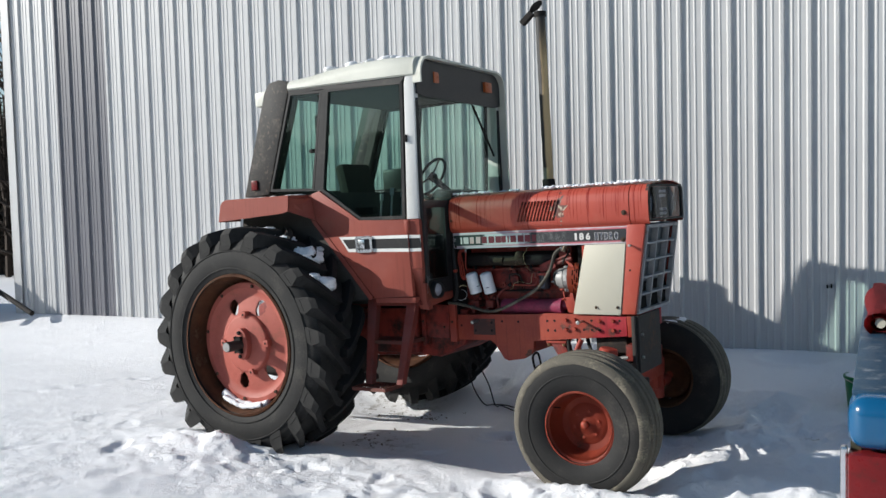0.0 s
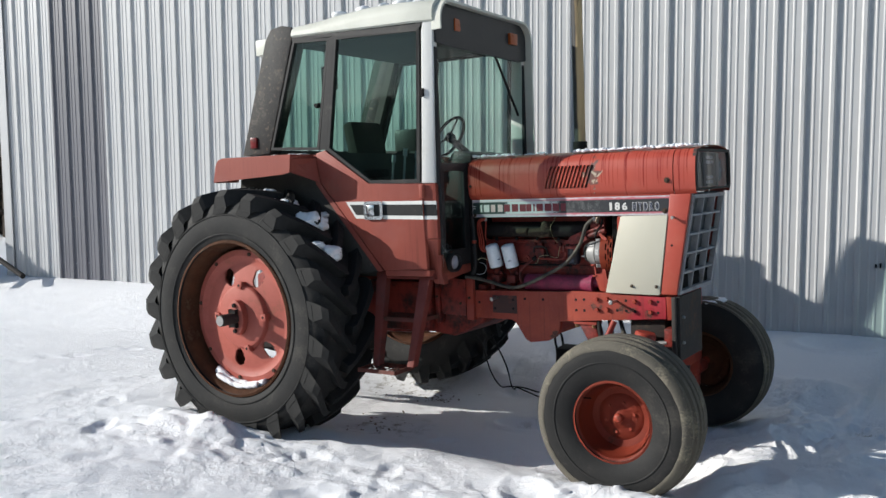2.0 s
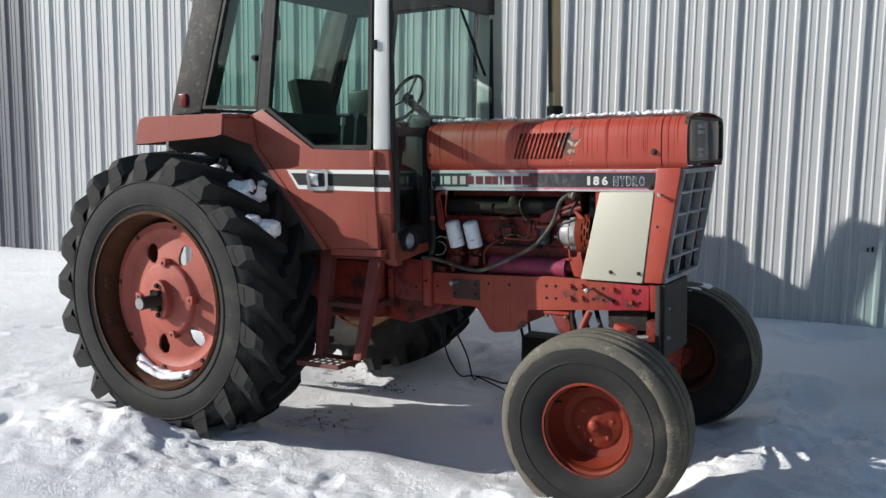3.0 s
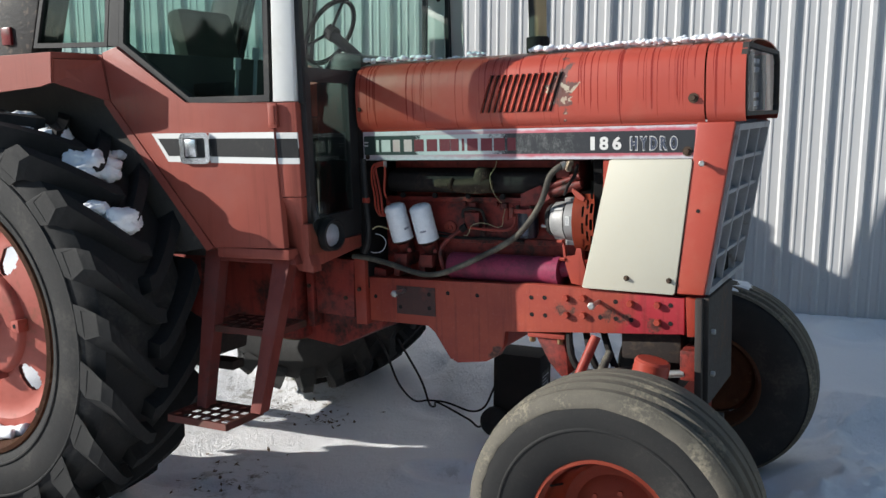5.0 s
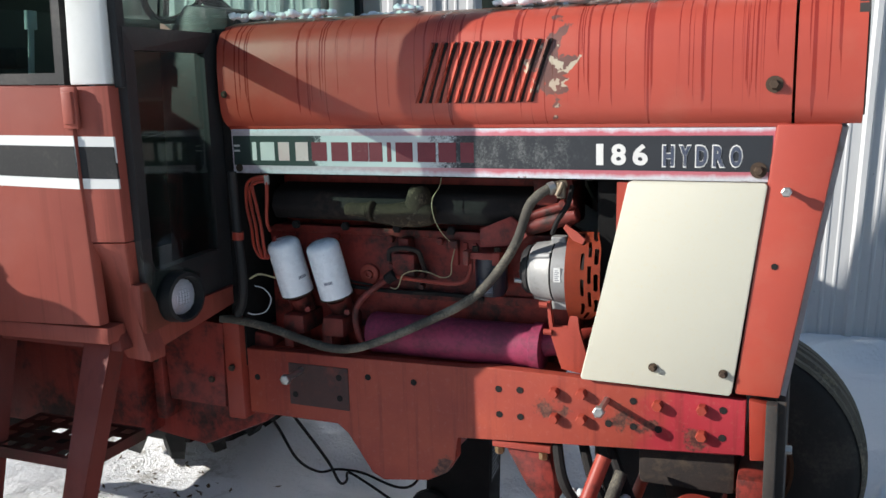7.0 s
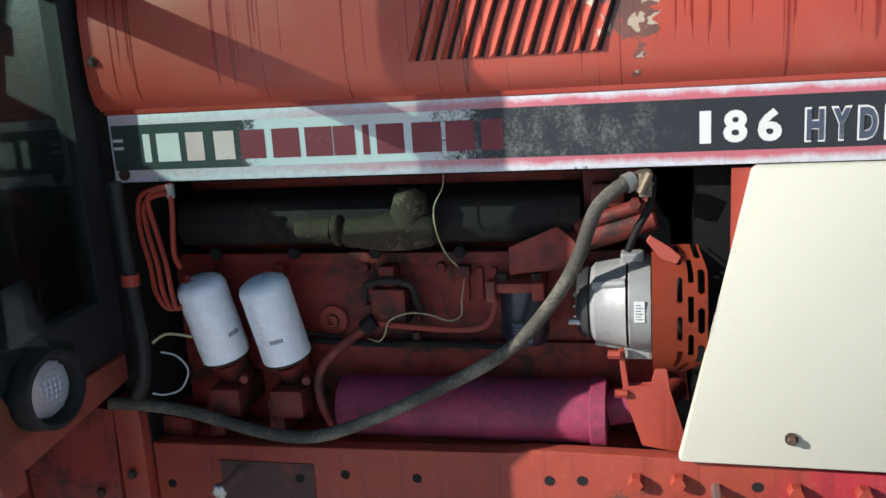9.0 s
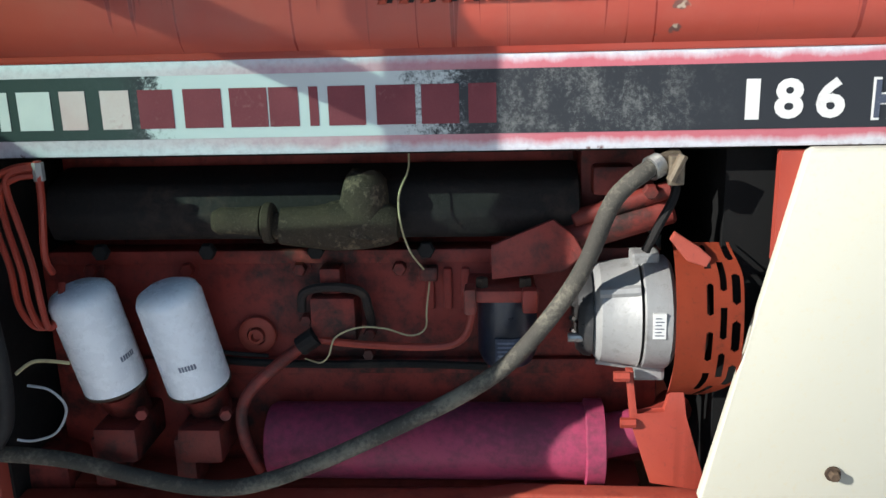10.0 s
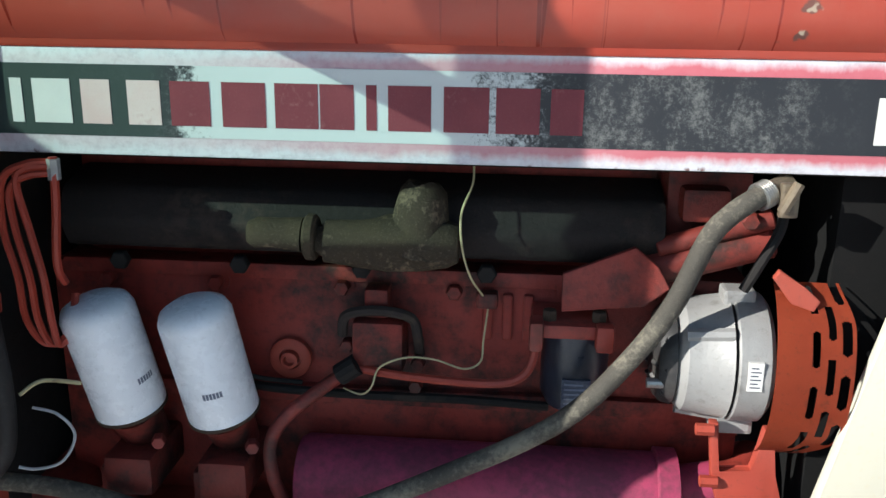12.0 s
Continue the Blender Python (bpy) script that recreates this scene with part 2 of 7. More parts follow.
def decal_material():
    """Sticker band of the hood: black, bleached along its rear half, speckled wear."""
    m, nt, b = shader("decal_black")
    sep = nt.nodes.new("ShaderNodeSeparateXYZ")
    nt.links.new(coords(nt), sep.inputs[0])
    speck = grain(nt, coords(nt), 220, 8, 0.8)
    cloud = grain(nt, coords(nt, (9, 1, 3)), 2.0, 4)
    smear = grain(nt, coords(nt, (26, 1, 14)), 1.0, 5, 0.7)
    x = maths(nt, "ADD", sep.outputs["X"], maths(nt, "MULTIPLY", maths(nt, "SUBTRACT", cloud, 0.5), 0.16))
    bleach = maths(nt, "MULTIPLY", ramp(nt, x, 1.725, 1.80), ramp(nt, x, 2.19, 2.02))
    bleach = ramp(nt, maths(nt, "ADD", bleach, maths(nt, "MULTIPLY", maths(nt, "SUBTRACT", speck, 0.5), 1.4)), 0.38, 0.62)
    c = blend(nt, ramp(nt, maths(nt, "ADD", maths(nt, "MULTIPLY", speck, 0.6), maths(nt, "MULTIPLY", smear, 0.4)), 0.50, 0.62), (0.018, 0.020, 0.024), (0.13, 0.135, 0.13))
    fresh = ramp(nt, sep.outputs["X"], 2.36, 2.46)
    c = blend(nt, fresh, c, (0.016, 0.018, 0.022))
    old = ramp(nt, sep.outputs["X"], 1.75, 1.72)
    c = blend(nt, maths(nt, "MULTIPLY", old, 0.9), c, (0.026, 0.045, 0.040))
    c = blend(nt, bleach, c, (0.54, 0.575, 0.565))
    nt.links.new(c, b.inputs["Base Color"])
    b.inputs["Roughness"].default_value = 0.45
    bumped(nt, b, speck, 0.08, 0.002)
    return m


def rail_material():
    """Frame rail: dull red, dusty behind, fresh crimson at the front end, bare spots round the bolts."""
    m, nt, b = shader("rail_red")
    v = coords(nt)
    sep = nt.nodes.new("ShaderNodeSeparateXYZ")
    nt.links.new(v, sep.inputs[0])
    wide, small = grain(nt, v, 5.0, 6, 0.65), grain(nt, v, 70.0, 6, 0.7)
    c = blend(nt, ramp(nt, wide, 0.35, 0.65), (0.36, 0.068, 0.038), (0.28, 0.048, 0.034))
    x = maths(nt, "ADD", sep.outputs["X"], maths(nt, "MULTIPLY", maths(nt, "SUBTRACT", wide, 0.5), 0.35))
    c = blend(nt, maths(nt, "MULTIPLY", ramp(nt, x, 2.56, 2.66), 0.85), c, (0.40, 0.028, 0.045))
    run = grain(nt, coords(nt, (46, 46, 1.5)), 1.0, 4, 0.6)
    c = blend(nt, maths(nt, "MULTIPLY", ramp(nt, run, 0.54, 0.66), 0.45), c, (0.15, 0.026, 0.022))
    c = blend(nt, maths(nt, "MULTIPLY", ramp(nt, small, 0.55, 0.70), 0.30), c, (0.42, 0.16, 0.12))
    bare = 0.0
    for cx, cz, r in ((2.345, 0.876, 0.052), (2.388, 0.874, 0.048), (2.525, 0.872, 0.058), (2.585, 0.86, 0.050), (2.69, 0.845, 0.056), (2.08, 0.68, 0.06)):
        near = nt.nodes.new("ShaderNodeVectorMath")
        near.operation = "DISTANCE"
        nt.links.new(v, near.inputs[0])
        near.inputs[1].default_value = (cx, -0.342, cz)
        d = ramp(nt, maths(nt, "ADD", near.outputs["Value"], maths(nt, "MULTIPLY", grain(nt, v, 45, 6, 0.7), 0.10)), r + 0.022, r + 0.010)
        bare = d if bare == 0.0 else maths(nt, "MAXIMUM", bare, d)
    c = blend(nt, maths(nt, "MULTIPLY", bare, 0.9), c, blend(nt, ramp(nt, small, 0.42, 0.6), (0.035, 0.026, 0.022), (0.16, 0.07, 0.05)))
    nt.links.new(c, b.inputs["Base Color"])
    b.inputs["Roughness"].default_value = 0.5
    b.inputs["Specular IOR Level"].default_value = 0.3
    bumped(nt, b, maths(nt, "ADD", small, wide), 0.15, 0.004)
    return m


def border_material():
    """White border stripe of the band, bleeding to pink."""
    m, nt, b = shader("decal_border")
    cloud = grain(nt, coords(nt, (22, 1, 9)), 1.0, 5, 0.7)
    speck = grain(nt, coords(nt), 120, 5, 0.7)
    sep = nt.nodes.new("ShaderNodeSeparateXYZ")
    nt.links.new(coords(nt), sep.inputs[0])
    # red dye has bled out beside the black, most of all towards the nose
    off = maths(nt, "ABSOLUTE", maths(nt, "SUBTRACT", sep.outputs["Z"], 1.490))
    off = maths(nt, "ADD", off, maths(nt, "MULTIPLY", maths(nt, "SUBTRACT", cloud, 0.5), 0.022))
    bled = maths(nt, "MULTIPLY", ramp(nt, off, 0.053, 0.044), maths(nt, "ADD", maths(nt, "MULTIPLY", ramp(nt, sep.outputs["X"], 1.75, 2.25), 0.72), 0.16))
    c = blend(nt, bled, blend(nt, ramp(nt, speck, 0.45, 0.7), (0.58, 0.57, 0.60), (0.47, 0.44, 0.48)), (0.46, 0.070, 0.095))
    # rust-chipped edges
    chip = maths(nt, "MULTIPLY", ramp(nt, off, 0.056, 0.060), ramp(nt, grain(nt, coords(nt, (30, 1, 30)), 1.0, 4, 0.7), 0.60, 0.62))
    c = blend(nt, chip, c, (0.14, 0.06, 0.05))
    nt.links.new(c, b.inputs["Base Color"])
    b.inputs["Roughness"].default_value = 0.4
    return m


def glass_material(name, tint, gloss=1.0):
    m, nt, b = shader(name)
    nt.nodes.remove(b)
    clear = nt.nodes.new("ShaderNodeBsdfTransparent")
    clear.inputs["Color"].default_value = (*tint, 1)
    shine = node(nt, "BsdfGlossy", Roughness=0.03)
    fres = nt.nodes.new("ShaderNodeLayerWeight")
    edge = maths(nt, "ADD", maths(nt, "MULTIPLY", maths(nt, "POWER", fres.outputs["Facing"], 4.0), 0.8), 0.075)
    mix = nt.nodes.new("ShaderNodeMixShader")
    fres.inputs["Blend"].default_value = 0.5
    nt.links.new(maths(nt, "MULTIPLY", edge, gloss), mix.inputs[0])
    nt.links.new(clear.outputs[0], mix.inputs[1])
    nt.links.new(shine.outputs[0], mix.inputs[2])
    nt.links.new(mix.outputs[0], nt.nodes["Material Output"].inputs["Surface"])
    return m


def snow_material():
    m, nt, b = shader("snow")
    v = coords(nt)
    fine, mid, wide = grain(nt, v, 70, 6, 0.7), grain(nt, v, 9, 6, 0.65), grain(nt, v, 0.9, 4)
    c = blend(nt, ramp(nt, wide, 0.3, 0.7), (0.91, 0.91, 0.92), (0.88, 0.88, 0.895))
    # soil shows through where the machine has melted and trodden the snow
    sep = nt.nodes.new("ShaderNodeSeparateXYZ")
    nt.links.new(v, sep.inputs[0])
    dirty = 0.0
    for cx, cy, r in ((0.78, -0.38, 0.36), (1.64, 0.13, 0.14), (1.14, -0.86, 0.10), (3.29, 2.40, 0.12), (0.25, 0.62, 0.50), (0.0, 0.9, 0.6), (0.0, -0.3, 0.45), (3.75, 0.95, 0.16)):
        near = nt.nodes.new("ShaderNodeVectorMath")
        near.operation = "DISTANCE"
        nt.links.new(v, near.inputs[0])
        near.inputs[1].default_value = (cx, cy, 0.0)
        d = ramp(nt, near.outputs["Value"], r, r * 0.25)
        dirty = d if dirty == 0.0 else maths(nt, "MAXIMUM", dirty, d)
    patch = ramp(nt, maths(nt, "ADD", maths(nt, "MULTIPLY", mid, 0.75), maths(nt, "MULTIPLY", fine, 0.25)), 0.52, 0.60)
    soil = blend(nt, ramp(nt, fine, 0.4, 0.6), (0.11, 0.085, 0.055), (0.24, 0.20, 0.13))
    c = blend(nt, maths(nt, "MULTIPLY", maths(nt, "MULTIPLY", patch, dirty), 0.75), c, soil)
    crumb = grain(nt, coords(nt, offset=(5, 2, 1)), 26, 3)
    c = blend(nt, maths(nt, "MULTIPLY", ramp(nt, crumb, 0.76, 0.78), 0.4), c, (0.33, 0.29, 0.23))
    nt.links.new(c, b.inputs["Base Color"])
    b.inputs["Roughness"].default_value = 0.6
    b.inputs["Specular IOR Level"].default_value = 0.35
    crumbs = ramp(nt, grain(nt, coords(nt, offset=(1, 8, 3)), 38, 4, 0.65), 0.53, 0.61)
    zone = ramp(nt, grain(nt, coords(nt, offset=(4, 2, 6)), 1.6, 3), 0.42, 0.60)
    rough = maths(nt, "ADD", maths(nt, "MULTIPLY", fine, 0.5), maths(nt, "MULTIPLY", mid, 0.9))
    bumped(nt, b, maths(nt, "ADD", rough, maths(nt, "MULTIPLY", crumbs, maths(nt, "MULTIPLY", zone, 0.5))), 0.6, 0.024)
    return m


def wall_material(name="wall_steel", tone=1.0, blue=1.0):
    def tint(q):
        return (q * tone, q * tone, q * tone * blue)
    m, nt, b = shader(name)
    v = coords(nt)
    wide, stain = grain(nt, v, 1.2, 5), grain(nt, coords(nt, (6, 6, 0.6)), 1.0, 5)
    c = blend(nt, ramp(nt, wide, 0.3, 0.7), tint(0.55), tint(0.50))
    c = blend(nt, maths(nt, "MULTIPLY", ramp(nt, stain, 0.5, 0.75), 0.35), c, tint(0.38))
    info = nt.nodes.new("ShaderNodeObjectInfo")
    c = blend(nt, maths(nt, "MULTIPLY", info.outputs["Random"], 0.15), c, tint(0.42))
    nt.links.new(c, b.inputs["Base Color"])
    b.inputs["Roughness"].default_value = 0.42
    bumped(nt, b, wide, 0.12, 0.02)
    return m


screen_grey = painted("screen_grey", (0.16, 0.18, 0.20), (0.11, 0.125, 0.14), (0.07, 0.06, 0.05), 0.5, metal=0.3, big=8, fine=160, bump=0.5)
hood_red, decal_black, decal_border, rail_red = hood_material(), decal_material(), border_material(), rail_material()
# ladder paint darkened to stand in for the rear tyre's shadow
ladder_red = painted("ladder_red", (0.18, 0.038, 0.028), (0.14, 0.030, 0.023), (0.09, 0.035, 0.028), 0.5, big=6, amount=0.55, runs=0.5, chips=(0.70, RUST))
cab_glass = glass_material("cab_glass", (0.52, 0.70, 0.64), 0.8)
screen_glass = glass_material("screen_glass", (0.78, 0.87, 0.83), 0.6)
headlamp_cover = glass_material("headlamp_cover", (0.70, 0.74, 0.80), 0.5)
snow, wall_steel = snow_material(), wall_material()
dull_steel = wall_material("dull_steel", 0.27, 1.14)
lens_white = painted("lens_white", (0.46, 0.49, 0.55), (0.40, 0.43, 0.49), (0.4, 0.4, 0.42), 0.2, metal=0.3, big=20, bump=0.05)
headlamp_lens = painted("headlamp_lens", (0.26, 0.29, 0.33), (0.20, 0.23, 0.27), (0.12, 0.12, 0.12), 0.15, metal=0.6, big=20, bump=0.05)


# ---- shapes ----
def part(name, bm, material, parent, label="", smooth=False, place=None):
    bmesh.ops.recalc_face_normals(bm, faces=bm.faces[:])
    me = bpy.data.meshes.new(name)
    bm.to_mesh(me)
    bm.free()
    if smooth:
        me.shade_smooth()
        try:
            me.set_sharp_from_angle(angle=radians(38))
        except AttributeError:
            pass
    me.materials.append(material)
    ob = new(name, me)
    ob.parent = parent
    if place is not None:
        ob.matrix_basis = place
    return tagged(ob, label)


def again(ob, place, parent=None):
    """A further part on the same mesh."""
    o = new(ob.name.split(".")[0], ob.data)
    o.parent = parent or ob.parent
    o.matrix_basis = place
    return tagged(o, ob.get("label", ""))


def thing(name, label, category, place=None, group="", kind=""):
    ob = new(name)
    if place is not None:
        ob.matrix_basis = place
    return tagged(ob, label, category, group, kind)


def box(bm, x0, x1, y0, y1, z0, z1, bev=0.0, m=None):
    g = bmesh.ops.create_cube(bm, size=1.0)["verts"]
    for v in g:
        v.co = Vector(((x0 + x1) / 2 + v.co.x * (x1 - x0), (y0 + y1) / 2 + v.co.y * (y1 - y0), (z0 + z1) / 2 + v.co.z * (z1 - z0)))
        if m is not None:
            v.co = m @ v.co
    if bev:
        edges = list({e for v in g for e in v.link_edges})
        bmesh.ops.bevel(bm, geom=edges, offset=bev, segments=2, affect="EDGES", profile=0.6)
    return bm


def prism(bm, pts, axis, a, b, bev=0.0):
    """A polygon pushed through from a to b along an axis; pts are the other two coordinates in xyz order."""
    def at(p, s):
        return {"x": (s, p[0], p[1]), "y": (p[0], s, p[1]), "z": (p[0], p[1], s)}[axis]
    lo = [bm.verts.new(at(p, a)) for p in pts]
    hi = [bm.verts.new(at(p, b)) for p in pts]
    n = len(pts)
    bm.faces.new(lo), bm.faces.new(hi[::-1])
    for i in range(n):
        bm.faces.new((lo[i], hi[i], hi[(i + 1) % n], lo[(i + 1) % n]))
    if bev:
        edges = list({e for v in lo + hi for e in v.link_edges})
        bmesh.ops.bevel(bm, geom=edges, offset=bev, segments=2, affect="EDGES", profile=0.6)
    return bm


def ring(bm, outer, inner, axis, a, b):
    """A frame: outer polygon with the inner one cut out, same number of corners."""
    def at(p, s):
        return {"x": (s, p[0], p[1]), "y": (p[0], s, p[1]), "z": (p[0], p[1], s)}[axis]
    rows = [[bm.verts.new(at(p, s)) for p in pts] for pts, s in ((outer, a), (outer, b), (inner, b), (inner, a))]
    n = len(outer)
    for k in range(4):
        for i in range(n):
            bm.faces.new((rows[k][i], rows[k][(i + 1) % n], rows[(k + 1) % 4][(i + 1) % n], rows[(k + 1) % 4][i]))
    return bm


def basis(d):
    d = Vector(d).normalized()
    u = d.cross(Vector((0, 0, 1)) if abs(d.z) < 0.9 else Vector((1, 0, 0))).normalized()
    return d, u, d.cross(u)


def lathe(bm, p0, way, profile, seg=24, caps=True):
    """Profile of (distance along the way, radius) turned round the way from p0."""
    d, u, w = basis(way)
    p0 = Vector(p0)
    rows = []
    for h, r in profile:
        rows.append([bm.verts.new(p0 + d * h + (u * math.cos(2 * math.pi * k / seg) + w * math.sin(2 * math.pi * k / seg)) * r) for k in range(seg)])
    for a, b in zip(rows, rows[1:]):
        for k in range(seg):
            bm.faces.new((a[k], a[(k + 1) % seg], b[(k + 1) % seg], b[k]))
    if caps:
        bm.faces.new(rows[0]), bm.faces.new(rows[-1][::-1])
    return bm


def rod(bm, p0, p1, r, seg=14, r1=None, bev=0.0):
    p0, p1 = Vector(p0), Vector(p1)
    n = (p1 - p0).length
    r1 = r if r1 is None else r1
    prof = [(0, r), (n, r1)] if not bev else [(0, r - bev), (bev, r), (n - bev, r1), (n, r1 - bev)]
    return lathe(bm, p0, p1 - p0, prof, seg)


def curve_points(pts, steps=8):
    pts = [Vector(p) for p in pts]
    out = []
    for i in range(len(pts) - 1):
        p0, p1, p2, p3 = pts[max(i - 1, 0)], pts[i], pts[i + 1], pts[min(i + 2, len(pts) - 1)]
        for k in range(steps):
            t = k / steps
            out.append(0.5 * (2 * p1 + (p2 - p0) * t + (2 * p0 - 5 * p1 + 4 * p2 - p3) * t * t + (3 * p1 - p0 - 3 * p2 + p3) * t ** 3))
    return out + [pts[-1]]


def tube(bm, pts, r, seg=10, steps=8):
    line = curve_points(pts, steps)
    rows, u = [], None
    for i, p in enumerate(line):
        d = (line[min(i + 1, len(line) - 1)] - line[max(i - 1, 0)]).normalized()
        u = basis(d)[1] if u is None else (u - d * u.dot(d)).normalized()
        w = d.cross(u)
        rows.append([bm.verts.new(p + (u * math.cos(2 * math.pi * k / seg) + w * math.sin(2 * math.pi * k / seg)) * r) for k in range(seg)])
    for a, b in zip(rows, rows[1:]):
        for k in range(seg):
            bm.faces.new((a[k], a[(k + 1) % seg], b[(k + 1) % seg], b[k]))
    bm.faces.new(rows[0]), bm.faces.new(rows[-1][::-1])
    return bm


def hexbolt(bm, p, way, r=0.011, h=0.012, washer=0.0):
    if washer:
        lathe(bm, p, way, [(0, washer), (0.003, washer)], 16)
    lathe(bm, Vector(p) + Vector(way).normalized() * (0.003 if washer else 0), way, [(0, r), (h * 0.8, r), (h, r * 0.85)], 6)
    return bm


B = bmesh.new

# ---- setting ----
WALL_TURN = radians(7.0)
WALL_ALONG = Vector((math.cos(WALL_TURN), math.sin(WALL_TURN), 0))
WALL_OUT = Vector((math.sin(WALL_TURN), -math.cos(WALL_TURN), 0))
WALL_FOOT = Vector((0, 2.30, 0))


def wall_point(along, out, z):
    return WALL_FOOT + WALL_ALONG * along + WALL_OUT * out + Vector((0, 0, z))


def smooth(a, b, x):
    t = min(max((x - a) / (b - a), 0.0), 1.0)
    return t * t * (3 - 2 * t)


dents = []
rnd = random.Random(4)
for _ in range(46):      # trodden snow before the machine
    dents.append((rnd.uniform(-1.8, 4.2), rnd.uniform(-3.4, -1.05), rnd.uniform(0.05, 0.11), rnd.uniform(0, 3.1), rnd.uniform(0.008, 0.024)))
for _ in range(40):      # and beside its nose
    dents.append((rnd.uniform(2.7, 5.0), rnd.uniform(-1.0, 1.5), rnd.uniform(0.07, 0.15), rnd.uniform(0, 3.1), rnd.uniform(0.015, 0.04)))
for _ in range(16):
    dents.append((rnd.uniform(0.9, 2.2), rnd.uniform(0.85, 1.7), rnd.uniform(0.05, 0.10), rnd.uniform(0, 3.1), rnd.uniform(0.015, 0.03)))
for x, y, r, a, d in ((-1.55, -1.18, 0.10, 0.9, 0.035), (-1.04, -1.32, 0.08, 2.4, 0.04), (-1.52, -0.69, 0.10, 0.7, 0.035), (-0.60, -1.75, 0.07, 2.0, 0.06), (-1.29, -2.12, 0.05, 0.5, 0.04),
                      (-1.21, -1.89, 0.05, 0.5, 0.04), (-2.77, -0.09, 0.06, 0.5, 0.05), (-2.60, 0.03, 0.06, 0.5, 0.05), (-2.79, -0.40, 0.06, 0.5, 0.05), (-2.94, -0.56, 0.06, 0.5, 0.05),
                      (-3.04, -0.80, 0.05, 0.5, 0.04), (0.71, -0.50, 0.05, 0.3, 0.03), (0.53, -0.56, 0.06, 1.0, 0.03), (1.14, -0.86, 0.05, 0.2, 0.03), (1.64, 0.13, 0.10, 0.2, 0.06),
                      (1.30, -0.45, 0.05, 0.6, 0.02), (1.55, -0.70, 0.05, 2.6, 0.02), (0.95, -0.30, 0.05, 1.6, 0.02), (3.29, 2.40, 0.13, 0.2, 0.06)):      # single deep prints
    dents.append((x, y, r, a, d))
mounds = [(0.17, -1.42, 0.17, 0.14, 0.085), (-0.14, -1.44, 0.30, 0.16, 0.055), (0.36, -1.44, 0.14, 0.10, 0.03), (-0.50, -1.40, 0.36, 0.16, 0.035), (3.19, -0.60, 0.16, 0.10, 0.08), (3.55, -0.56, 0.22, 0.10, 0.07), (3.85, -0.50, 0.25, 0.12, 0.06), (3.33, 1.45, 0.22, 0.16, 0.08), (0.1, -1.75, 0.4, 0.2, 0.03), (3.25, -1.05, 0.22, 0.12, 0.04),
          (2.45, -1.12, 0.40, 0.10, 0.03), (2.85, -1.08, 0.30, 0.11, 0.05), (1.65, 1.35, 0.45, 0.35, 0.10)]


